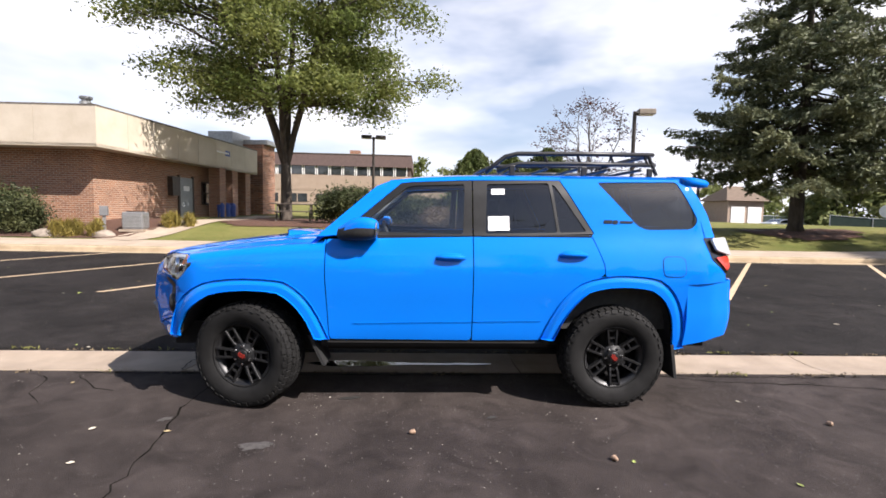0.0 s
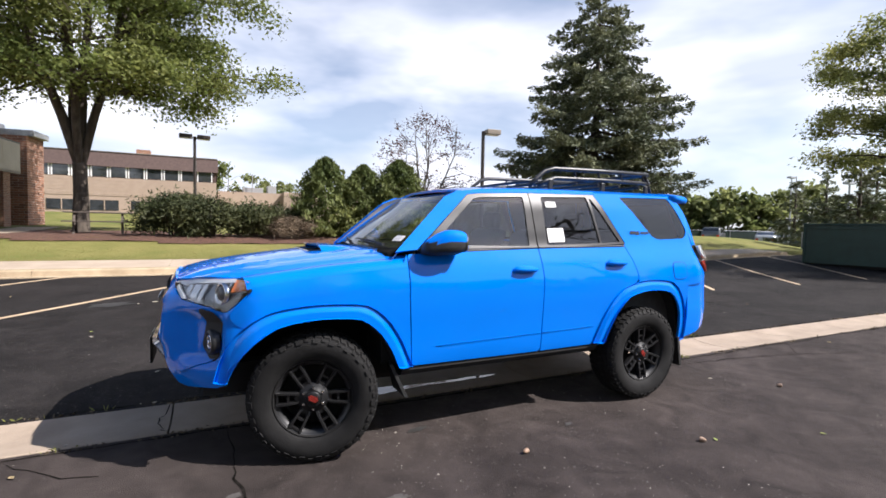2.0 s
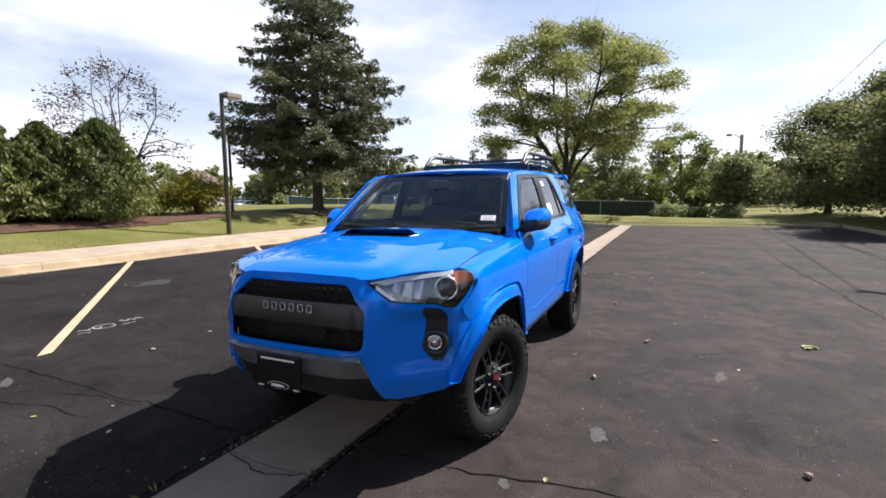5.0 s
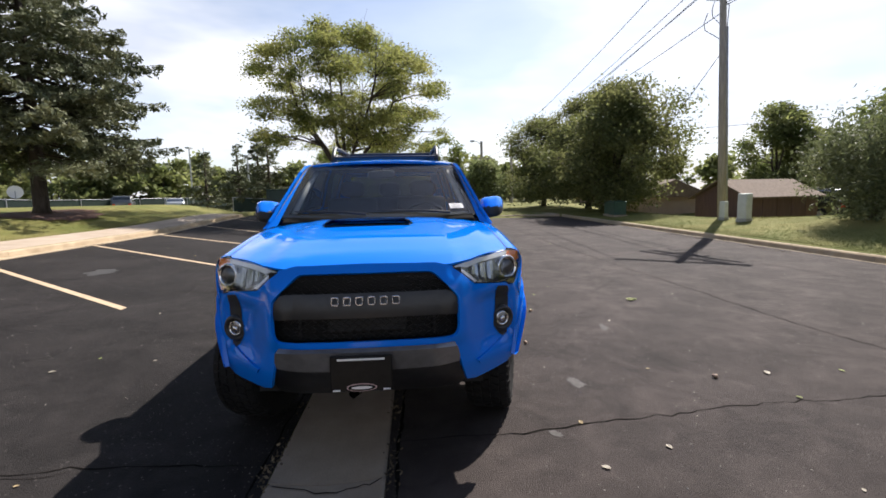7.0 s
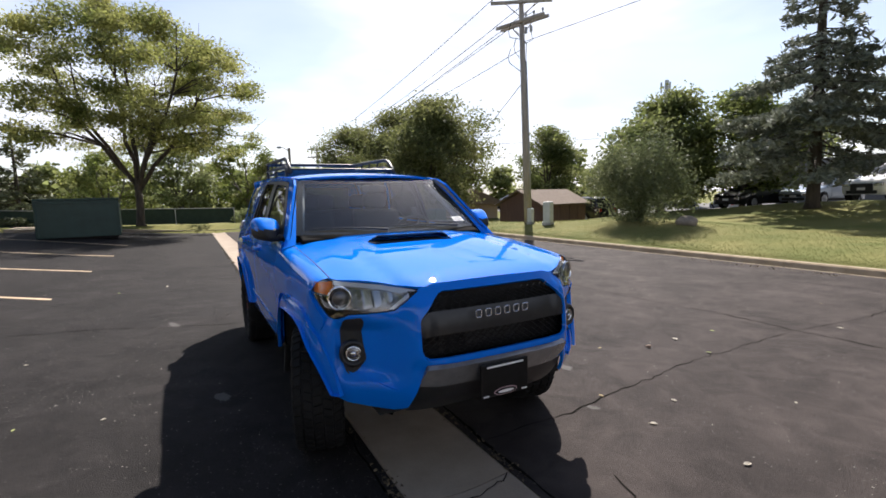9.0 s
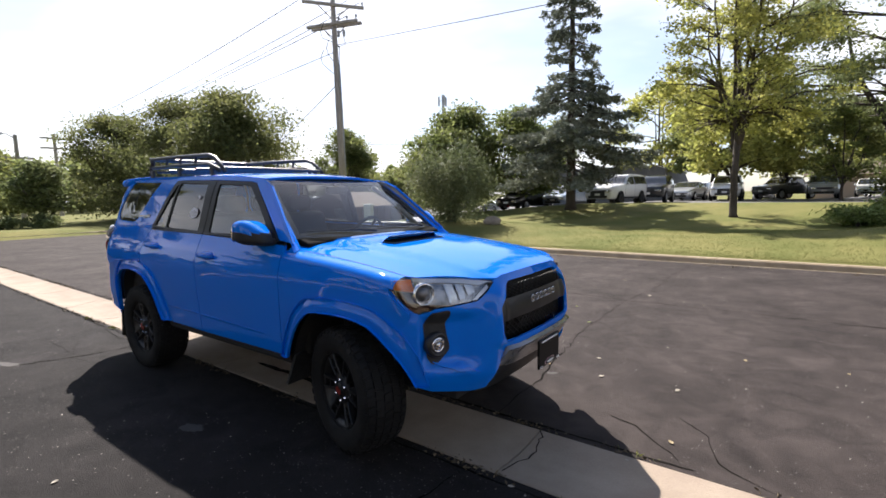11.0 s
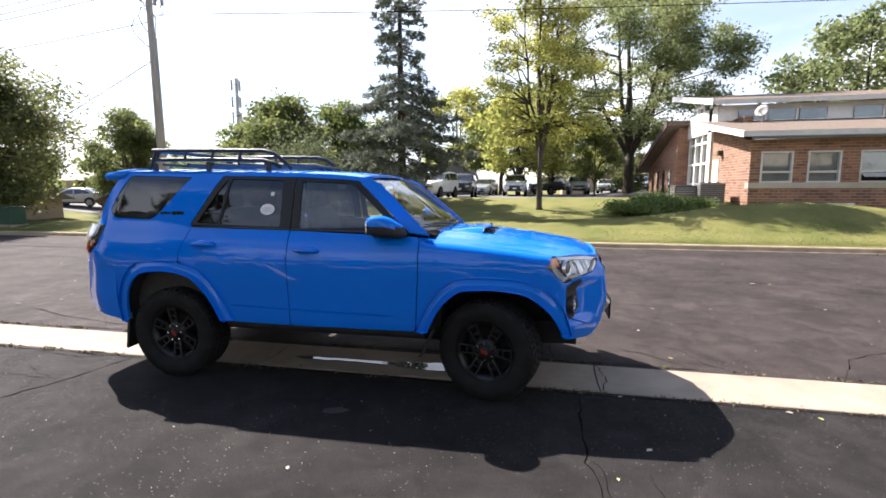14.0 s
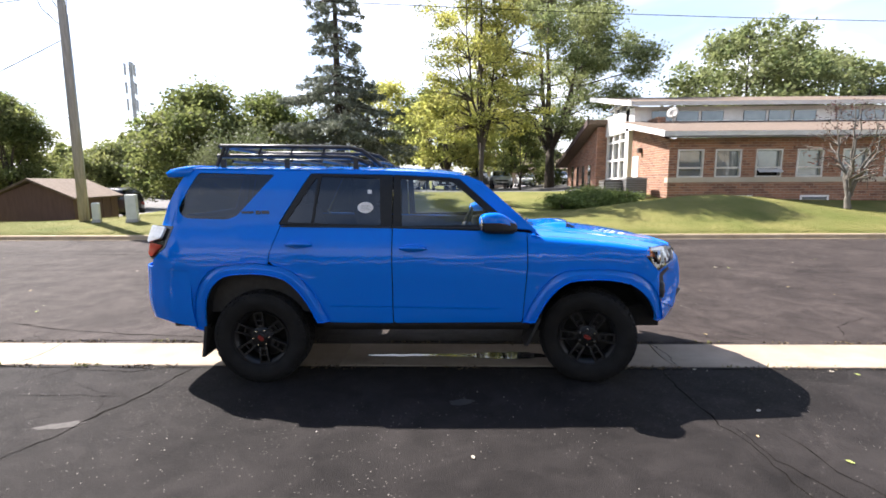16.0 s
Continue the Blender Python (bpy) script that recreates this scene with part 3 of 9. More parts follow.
glass_clear = glass("windscreen_glass", (0.88, 0.91, 0.90), 0.09)
glass_side = glass("side_glass", (0.90, 0.93, 0.92), 0.12)
glass_dark = glass("privacy_glass", (0.17, 0.18, 0.185), 0.09)
lens_clear = glass("lamp_lens", (0.9, 0.92, 0.93), 0.06)

CAR_LABEL = "bright blue off-road sport utility vehicle straddling a concrete gutter"
suv = thing("suv", CAR_LABEL, "car", at=(0.0, 0.006, 0.0), rz=0.55)

prof = curve((0.40, 0.872), (0.50, 0.888), (0.56, 0.899), (0.62, 0.905), (0.70, 0.910), (0.80, 0.917), (0.95, 0.928), (1.06, 0.930), (1.13, 0.918), (1.22, 0.888), (1.30, 0.848), (1.36, 0.820), (1.45, 0.792), (1.55, 0.760), (1.65, 0.728), (1.75, 0.680), (1.80, 0.650), (1.86, 0.615))


def side_y(x, z):
    w = prof(z)
    w -= 0.02 * sstep(-1.2, -1.7, x) + 0.10 * sstep(-1.75, -2.10, x)
    w -= 0.02 * sstep(1.3, 2.0, x) + 0.16 * sstep(2.0, 2.5, x) ** 1.5
    w -= 0.035 * sstep(0.1, -0.8, x) * sstep(1.35, 1.75, z)
    return w


front_in = [(-1.925, 0.545), (-1.88, 0.65), (-1.785, 0.78), (-1.625, 0.878), (-1.40, 0.905), (-1.20, 0.895), (-1.07, 0.82), (-0.975, 0.70), (-0.90, 0.545)]
front_out = [(-1.985, 0.55), (-1.95, 0.68), (-1.85, 0.845), (-1.665, 0.955), (-1.40, 0.982), (-1.16, 0.97), (-1.01, 0.885), (-0.90, 0.74), (-0.805, 0.535)]
rear_in = [(0.905, 0.545), (0.97, 0.69), (1.06, 0.825), (1.19, 0.93), (1.41, 0.962), (1.62, 0.945), (1.76, 0.85), (1.835, 0.69), (1.86, 0.46)]
rear_out = [(0.815, 0.545), (0.895, 0.72), (0.995, 0.875), (1.15, 0.995), (1.41, 1.04), (1.68, 1.02), (1.84, 0.905), (1.92, 0.72), (1.945, 0.48)]


def along(pts):
    """Smooth place at 0..1 along a polyline."""
    n = len(pts) - 1
    fx, fy = curve(*[(i / n, p[0]) for i, p in enumerate(pts)]), curve(*[(i / n, p[1]) for i, p in enumerate(pts)])
    return lambda t: (fx(t), fy(t))


def between(a, b, k, n=24):
    fa, fb = along(a), along(b)
    return [tuple(Vector(fa(i / n)).lerp(Vector(fb(i / n)), k)) for i in range(n + 1)]


HOOD = curve((-2.26, 1.10), (-2.20, 1.125), (-2.08, 1.168), (-1.9, 1.202), (-1.6, 1.245), (-1.2, 1.288), (-0.86, 1.312))


def hood_z(x, y):
    a = abs(y)
    return HOOD(x) - 0.010 * (a / 0.5) ** 2 - 0.012 * sstep(0.44, 0.56, a) - 0.022 * sstep(0.62, 0.84, a)


def mirrored(pts):
    """Close a half outline (y >= 0, front to back) by its mirror image."""
    return pts + [(u, -v) for u, v in reversed(pts) if abs(v) > 1e-6]


def mirrored_u(pts):
    return pts + [(-u, v) for u, v in reversed(pts) if abs(u) > 1e-6]


def fender_edge(x):
    return hood_z(x, 0.80) - 0.065


def build_side(sg):
    def surf(u, v):
        return (u, sg * side_y(u, v), v)
    fl = sg > 0
    cut_f = between(front_in, front_out, 0.6)
    cut_r = between(rear_in, rear_out, 0.6)
    tops = [(x, fender_edge(x)) for x in (-1.795, -1.6, -1.4, -1.2, -1.0, -0.88)]
    fender = skin("front_fender", tops + [(-0.832, 1.285), (-0.832, 1.0), (-0.815, 0.75), (-0.803, 0.545)] + [p for p in reversed(cut_f) if p[0] > -1.78 and p[1] > 0.545] + [(-1.83, 0.862), (-1.88, 0.885), (-1.908, 0.92), (-1.915, 0.955), (-1.868, 1.000), (-1.800, 1.072)],
                  surf, blue, suv, flip=fl)

    def cap(u, t):
        zh = hood_z(u, 0.80)
        zs = fender_edge(u)
        p0, p2 = Vector((u, 0.803, zh)), Vector((u, side_y(u, zs), zs))
        p1 = Vector((u, side_y(u, zs) - 0.012, zh - 0.004))
        q = (1 - t) ** 2 * p0 + 2 * t * (1 - t) * p1 + t * t * p2
        return (q.x, sg * q.y, q.z)
    skin("fender_top", [(-1.84, 0), (-0.835, 0), (-0.835, 1), (-1.825, 1)], cap, blue, fender, step=0.09, thick=0.0, flip=not fl)

    for nm, a, b in (("front", front_in, front_out), ("rear", rear_in, rear_out)):
        fa, fb = along(a), along(b)

        def flare(s, t, fa=fa, fb=fb, nm=nm):
            p = Vector(fa(s)).lerp(Vector(fb(s)), t)
            e = s if nm == "front" else 1 - s
            return (p.x, sg * (side_y(p.x, p.y) + 0.002 + 0.019 * (1 - sstep(0.45, 1.04, t)) * (0.15 + 0.85 * sstep(0, 0.25, e)) - 0.008 * sstep(0.95, 1.10, t)), p.y)
        skin("wheel_arch", [(0, 0), (1, 0), (1, 1.1), (0, 1.1)], flare, blue, suv, step=0.05, thick=0.022, flip=not fl, label="painted flared wheel arch")

    # doors
    f_edge = [(-0.824, 1.283), (-0.824, 1.0), (-0.807, 0.75), (-0.796, 0.535)]
    door_f = skin("front_door", rounded(f_edge + [(0.273, 0.53), (0.273, 1.318)], [0.02, 0, 0, 0.03, 0.03, 0.0]), surf, blue, suv, flip=fl)
    low = [p for p in between(rear_in, rear_out, 0.98) if p[0] < 1.17 and p[1] > 0.56]
    door_r = skin("rear_door", [(0.281, 1.318), (0.281, 0.53), (0.80, 0.535)] + low + [(1.25, 1.03), (1.283, 1.06), (1.277, 1.13), (1.235, 1.25), (1.20, 1.345)], surf, blue, suv, flip=fl)
    quarter_hole = rounded([(1.282, 1.765), (1.955, 1.785), (2.095, 1.475), (2.03, 1.405), (1.66, 1.393), (1.585, 1.42)], [0.03, 0.03, 0.05, 0.06, 0.06, 0.04])
    quarter = skin("quarter_panel", [(1.208, 1.345), (1.242, 1.25), (1.284, 1.13), (1.291, 1.05)] + [p for p in cut_r if p[0] > 1.28 and p[1] > 0.5] + [(1.955, 0.50), (1.955, 0.978), (2.31, 1.0), (2.30, 1.06), (2.16, 1.17), (2.115, 1.34), (2.235, 1.345), (2.19, 1.52), (2.045, 1.805), (1.0, 1.79), (0.985, 1.772), (1.225, 1.362)],
                   surf, blue, suv, holes=[quarter_hole], flip=fl)
    skin("quarter_glass", quarter_hole, surf, glass_dark, quarter, flip=fl, out=-0.005, thick=0.0, label="dark tinted quarter glass")
    skin("glass_border", dense(quarter_hole, 0.05), lambda u, v: (u, sg * (side_y(u, v) - 0.02), v), black_plastic, quarter, holes=[rounded([(1.315, 1.745), (1.945, 1.765), (2.07, 1.475), (2.02, 1.425), (1.66, 1.415), (1.615, 1.43)], 0.03)], flip=fl, thick=0.0)
    skin("inner_trim", [(1.208, 1.345), (1.96, 1.345), (2.20, 1.40), (2.15, 1.52), (2.03, 1.795), (1.0, 1.78), (0.99, 1.772), (1.225, 1.362)], lambda u, v: (u, sg * (side_y(u, v) - 0.03), v), cabin, quarter, holes=[dense(quarter_hole, 0.05)], flip=fl, thick=0.0)
    # fuel flap, as a shallow raised lid
    skin("fuel_flap", rounded([(1.752, 1.04), (1.752, 1.19), (1.93, 1.19), (1.93, 1.04)], 0.05), surf, blue, quarter, flip=fl, out=0.003, thick=0.006, step=0.04) if sg < 0 else None
    if sg < 0:
        skin("flap_seam", rounded([(1.747, 1.035), (1.747, 1.195), (1.935, 1.195), (1.935, 1.035)], 0.054), surf, under_black, quarter, flip=fl, out=0.001, thick=0.0, step=0.04)
    # upper blue frame: pillar and roof rail
    skin("pillar_and_rail", [(-0.905, 1.30), (-0.745, 1.315), (-0.28, 1.722), (-0.2, 1.733), (0.25, 1.758), (0.983, 1.775), (0.998, 1.79), (0.998, 1.806), (0.3, 1.79), (-0.15, 1.768), (-0.36, 1.742), (-0.47, 1.695)], surf, blue, suv, flip=fl, step=0.05, thick=0.02)
    skin("rail_trim", [(-0.88, 1.305), (-0.745, 1.315), (-0.28, 1.722), (-0.2, 1.733), (0.25, 1.758), (0.983, 1.775), (0.99, 1.80), (0.3, 1.785), (-0.15, 1.763), (-0.35, 1.738), (-0.46, 1.69)], lambda u, v: (u, sg * (side_y(u, v) - 0.032), v), trim_grey, suv, flip=fl, step=0.05, thick=0.0)
    # black window frames with their panes
    gf = rounded([(-0.625, 1.345), (-0.235, 1.690), (-0.17, 1.702), (0.215, 1.722), (0.20, 1.335)], [0.03, 0.08, 0, 0.02, 0.02])
    ff = skin("window_frame", [(-0.742, 1.305), (-0.282, 1.716), (-0.2, 1.728), (0.272, 1.752), (0.272, 1.32), (-0.6, 1.300)], surf, frame_black, door_f, holes=[gf], flip=fl, out=0.003, step=0.05, label="satin black window frame")
    skin("window_pane", gf, surf, glass_side, door_f, flip=fl, out=-0.006, thick=0.0, label="lightly tinted door window")
    gr = rounded([(0.375, 1.343), (0.392, 1.728), (0.885, 1.748), (0.935, 1.36)], 0.02)
    gq = rounded([(0.955, 1.361), (0.912, 1.735), (0.935, 1.728), (1.165, 1.370)], [0.01, 0.01, 0.01, 0.02])
    skin("window_frame", [(0.282, 1.322), (0.282, 1.752), (0.975, 1.770), (1.218, 1.355)], surf, frame_black, door_r, holes=[gr, gq], flip=fl, out=0.003, step=0.05, label="satin black window frame")
    skin("window_pane", gr, surf, glass_dark, door_r, flip=fl, out=-0.006, thick=0.0, label="dark privacy window")
    skin("window_pane", gq, surf, glass_dark, door_r, flip=fl, out=-0.006, thick=0.0, label="dark privacy window")
    # thin bright belt line under the glass
    for d, a, b in ((door_f, -0.70, 0.27), (door_r, 0.285, 1.2)):
        bm = bmesh.new()
        pts = [(x, sg * (side_y(x, 1.325 + 0.018 * (x + 0.7) / 1.9) + 0.006), 1.312 + 0.026 * (x + 0.7) / 1.9) for x in span(a, b, 0.12)]
        tube(bm, pts, 0.007, 6)
        part("belt_moulding", bm, black_satin, d)
    # handles with their cups
    for d, hx, hz in ((door_f, 0.105, 1.155), (door_r, 1.045, 1.188)):
        y = side_y(hx, hz)
        bm = bmesh.new()
        blob(bm, (hx, sg * (y - 0.012), hz + 0.002), (0.094, 0.022, 0.040), 0.7, 0.7)
        part("handle_cup", bm, blue, d, smooth=True)
        bm = bmesh.new()
        pts = [(hx - 0.105, sg * (y - 0.004), hz + 0.004), (hx - 0.085, sg * (y + 0.026), hz + 0.01), (hx - 0.03, sg * (y + 0.034), hz + 0.012), (hx + 0.03, sg * (y + 0.034), hz + 0.012), (hx + 0.085, sg * (y + 0.026), hz + 0.01), (hx + 0.105, sg * (y - 0.004), hz + 0.004)]
        tube(bm, pts, [0.012, 0.016, 0.018, 0.018, 0.016, 0.012], 10)
        part("door_handle", bm, blue, d, smooth=True)
    # body line low on the doors: a narrow facet turned to the ground
    for d, a, b in ((door_f, -0.62, 0.268), (door_r, 0.287, 0.80)):
        zl = lambda u: 0.642 + 0.03 * (u + 0.7) / 1.5
        skin("body_line", [(a + 0.05, zl(a)), (b, zl(b)), (b, zl(b) + 0.018), (a, zl(a) + 0.018)], lambda u, v: (u, sg * (side_y(u, v) + 0.0005 + 0.0065 * max(0.0, (v - zl(u)) / 0.018)), v), blue, d, flip=fl, thick=0.004, step=0.06)
    # mirror
    mx, my, mz = -0.585, sg * 0.912, 1.365
    shell = bmesh.new()
    blob(shell, (0, 0, 0), (0.152, 0.102, 0.086), 0.62, 0.62, 28, 16)
    for v in shell.verts:
        k = 1 - 0.30 * sstep(0.02, -0.15, v.co.x)
        v.co = Vector((mx + v.co.x + 0.12 * v.co.z, my + sg * 0.02 + v.co.y * k * sg - sg * 0.25 * (1 - k) * 0.1, mz + v.co.z * k + 0.1 * v.co.y - 0.03 * sstep(0.0, -0.14, v.co.x)))
    lower = shell.copy()
    bmesh.ops.delete(shell, geom=[f for f in shell.faces if f.calc_center_median().z < mz + 0.004], context="FACES")
    bmesh.ops.delete(lower, geom=[f for f in lower.faces if f.calc_center_median().z >= mz + 0.004], context="FACES")
    cap_ob = part("door_mirror", shell, blue, suv, "blue door mirror with a black base", smooth=True)
    part("mirror_base", lower, black_plastic, cap_ob, smooth=True)
    bm = bmesh.new()
    blob(bm, (mx - 0.06, sg * 0.885, mz - 0.062), (0.085, 0.06, 0.028), 0.6, 0.6)
    part("mirror_arm", bm, black_plastic, cap_ob, smooth=True)
    bm = bmesh.new()
    blob(bm, (mx + 0.137, my + sg * 0.016, mz - 0.004), (0.010, 0.088, 0.064), 0.5, 0.5)
    part("mirror_glass", bm, chrome, cap_ob, smooth=True)
    skin("mirror_sail", [(-0.748, 1.305), (-0.58, 1.308), (-0.60, 1.43)], surf, black_plastic, door_f, flip=fl, out=0.006)
    # tail lamp
    lamp = skin("tail_lamp", rounded([(2.112, 1.338), (2.158, 1.175), (2.30, 1.062), (2.345, 1.10), (2.30, 1.342)], 0.015), surf, black_gloss, suv, flip=fl, out=0.004, thick=0.03, label="tail lamp with clear and red lenses")
    skin("clear_lens", rounded([(2.160, 1.325), (2.185, 1.235), (2.335, 1.195), (2.31, 1.335)], 0.02), surf, tail_clear, lamp, flip=fl, out=0.036, thick=0.02, step=0.04)
    skin("red_lens", rounded([(2.185, 1.185), (2.295, 1.085), (2.335, 1.11), (2.325, 1.20)], 0.012), surf, tail_red, lamp, flip=fl, out=0.016, thick=0.015, step=0.04)
    # badge strokes behind the rear door
    for bx0, bx1, bz, hgt in ((1.305, 1.372, 1.452, 0.026), (1.378, 1.418, 1.450, 0.030), (1.435, 1.54, 1.451, 0.017)):
        skin("badge", rounded([(bx0, bz - hgt / 2), (bx0 + 0.006, bz + hgt / 2), (bx1 + 0.006, bz + hgt / 2), (bx1, bz - hgt / 2)], 0.006), surf, black_gloss, quarter, flip=fl, out=0.006, thick=0.006, step=0.05)
    # sill, mud flaps and wheel housings
    bm = bmesh.new()
    prism(bm, [(0.62, 0.44), (0.86, 0.47), (0.885, 0.505), (0.88, 0.54), (0.62, 0.54)], "x", -0.86, 0.87)
    if sg < 0:
        bmesh.ops.scale(bm, vec=(1, -1, 1), verts=bm.verts)
    part("sill", bm, under_black, suv)
    for fx, fz0, fz1, lean in ((-0.895, 0.33, 0.56, 0.06), (1.885, 0.235, 0.50, 0.01)):
        bm = bmesh.new()
        vs = box(bm, fx - 0.012, sg * 0.68, fz0, fx + 0.012, sg * 0.905, fz1)
        for v in vs:
            v.co.x += (fz1 - v.co.z) * lean / (fz1 - fz0) + (0.05 if v.co.z > (fz0 + fz1) / 2 and abs(v.co.y) > 0.8 else 0) * (-1 if fx < 0 else -0.6)
        part("mud_flap", bm, black_plastic, suv)
    for nm, a in (("f", front_in), ("r", rear_in)):
        f = along(a)
        bm = bmesh.new()
        n = 20
        o = [bm.verts.new((f(i / n)[0], sg * (side_y(f(i / n)[0], f(i / n)[1]) - 0.015), f(i / n)[1])) for i in range(n + 1)]
        c = [bm.verts.new((f(i / n)[0], sg * 0.50, f(i / n)[1] + 0.03)) for i in range(n + 1)]
        for i in range(n):
            bm.faces.new((o[i], o[i + 1], c[i + 1], c[i]))
        bm.faces.new(c)
        part("wheel_housing", bm, under_black, suv)


def blob(bm, c, r, e1=0.6, e2=0.6, seg=20, rows=12):
    """A superellipsoid."""
    def pw(v, e):
        return math.copysign(abs(v) ** e, v)
    rings = []
    for i in range(1, rows):
        a = -math.pi / 2 + math.pi * i / rows
        rings.append([bm.verts.new((c[0] + r[0] * pw(math.cos(a), e1) * pw(math.cos(2 * math.pi * k / seg), e2), c[1] + r[1] * pw(math.cos(a), e1) * pw(math.sin(2 * math.pi * k / seg), e2), c[2] + r[2] * pw(math.sin(a), e1))) for k in range(seg)])
    lo, hi = bm.verts.new((c[0], c[1], c[2] - r[2])), bm.verts.new((c[0], c[1], c[2] + r[2]))
    for a, b in zip(rings, rings[1:]):
        for k in range(seg):
            j = (k + 1) % seg
            bm.faces.new((a[k], a[j], b[j], b[k]))
    for k in range(seg):
        j = (k + 1) % seg
        bm.faces.new((lo, rings[0][j], rings[0][k]))
        bm.faces.new((hi, rings[-1][k], rings[-1][j]))


for s in (-1, 1):
    build_side(s)


# bonnet with its scoop
def hood_surf(u, v):
    return (u, v, hood_z(u, v))


bonnet_half = [(-2.212, 0.0), (-2.21, 0.30), (-2.203, 0.40), (-2.185, 0.455), (-2.128, 0.54), (-2.035, 0.645), (-1.957, 0.72), (-1.893, 0.778), (-1.84, 0.80), (-1.4, 0.80), (-1.0, 0.80), (-0.80, 0.80), (-0.822, 0.70), (-0.90, 0.4), (-0.915, 0.0)]
for sg in (-1, 1):
    skin("shut_line", [(-1.855, sg * 0.7965), (-1.83, sg * 0.8015), (-0.82, sg * 0.8015), (-0.82, sg * 0.7965)][::sg], hood_surf, under_black, suv, out=0.0015, thick=0.0, step=0.08)
scoop_y = 0.059
scoop_hole = rounded([(-1.345, scoop_y - 0.30), (-1.345, scoop_y + 0.30), (-1.15, scoop_y + 0.26), (-1.15, scoop_y - 0.26)], 0.03)
bonnet = skin("bonnet", mirrored(bonnet_half), hood_surf, blue, suv, holes=[scoop_hole], thick=0.012)
bm = bmesh.new()
rows_x = span(-1.315, -1.04, 0.055)
rows = []
for x in rows_x:
    t = (x + 1.315) / 0.275
    hh = 0.037 * (1 - t ** 1.6)
    ys = span(-0.32, 0.32, 0.04)
    rows.append([bm.verts.new((x + 0.05 * (abs(y) / 0.3) ** 2, scoop_y + y, hood_z(x, y) + 0.002 + hh * (1 - sstep(0.25, 0.32, abs(y))))) for y in ys])
for a, b in zip(rows, rows[1:]):
    for k in range(len(a) - 1):
        bm.faces.new((a[k], a[k + 1], b[k + 1], b[k]))
scoop = part("bonnet_scoop", bm, blue, suv, "raised bonnet scoop with a black mouth", smooth=True)
bm = bmesh.new()
box(bm, -1.345, scoop_y - 0.295, 1.21, -1.28, scoop_y + 0.295, 1.262)
part("scoop_floor", bm, black_plastic, scoop)
bm = bmesh.new()
pts = [(-1.318 + 0.05 * (abs(y) / 0.3) ** 2, scoop_y + y, hood_z(-1.315, y) + 0.004 + 0.037 * (1 - sstep(0.25, 0.32, abs(y)))) for y in span(-0.31, 0.31, 0.03)]
pts += [(-1.350, scoop_y + y, hood_z(-1.345, y) + 0.004) for y in span(0.285, -0.285, 0.06)]
tube(bm, pts, 0.006, 6, closed=True)
part("scoop_surround", bm, black_gloss, scoop)
bm = bmesh.new()
box(bm, -1.28, scoop_y - 0.27, 1.24, -1.10, scoop_y + 0.27, 1.272)
part("scoop_mouth", bm, under_black, scoop)


# front fascia on a plan curve
FX = curve((0, -2.315), (0.3, -2.305), (0.45, -2.275), (0.6, -2.195), (0.75, -2.105), (0.9, -2.005), (1.05, -1.89), (1.2, -1.75), (1.3, -1.65))
FY = curve((0, 0.0), (0.3, 0.298), (0.45, 0.444), (0.6, 0.567), (0.75, 0.682), (0.9, 0.787), (1.05, 0.868), (1.2, 0.902), (1.3, 0.912))
FD = curve((0.40, 0.12), (0.5, 0.045), (0.6, 0.008), (0.72, 0.0), (0.88, 0.008), (1.0, 0.03), (1.08, 0.065), (1.16, 0.115))


def face(u, v):
    a = abs(u)
    pull = FD(v)
    pocket = 0.058 * sstep(0.52, 0.70, a) * sstep(0.985, 0.885, a) * sstep(0.60, 0.70, v) * sstep(0.97, 0.88, v)
    ridge = -0.022 * sstep(0.36, 0.44, a) * sstep(0.58, 0.48, a) * sstep(0.70, 0.78, v) * sstep(1.10, 1.02, v)
    y = FY(a) - 0.35 * pull * sstep(0.85, 1.0, a) * (1 - 0.8 * sstep(1.0, 1.13, a))
    return (FX(a) + pull * (1 - 0.6 * sstep(0.85, 1.15, a)) * (1 - 0.8 * sstep(1.0, 1.13, a)) + pocket + ridge, math.copysign(y, u) if a > 1e-9 else 0.0, v)


grille_hole = rounded([(0.338, 1.093), (0.478, 0.962), (0.478, 0.80), (0.448, 0.757), (-0.448, 0.757), (-0.478, 0.80), (-0.478, 0.962), (-0.338, 1.093)], 0.025)
half = [(0.0, 0.722), (0.455, 0.722), (0.495, 0.60), (0.535, 0.49), (0.60, 0.475), (0.88, 0.505), (0.965, 0.528), (1.005, 0.62), (1.075, 0.74), (1.16, 0.84), (1.20, 0.90), (1.185, 1.0), (1.165, 1.085), (1.137, 1.074), (1.054, 1.004), (0.991, 0.960), (0.955, 0.951), (0.90, 0.960), (0.85, 0.979), (0.78, 0.985), (0.70, 0.993), (0.592, 1.006), (0.512, 1.062), (0.445, 1.110), (0.36, 1.131), (0.0, 1.137)]
bumper = skin("front_bumper", mirrored_u(half), face, blue, suv, holes=[grille_hole], step=0.032, thick=0.02, flip=True)
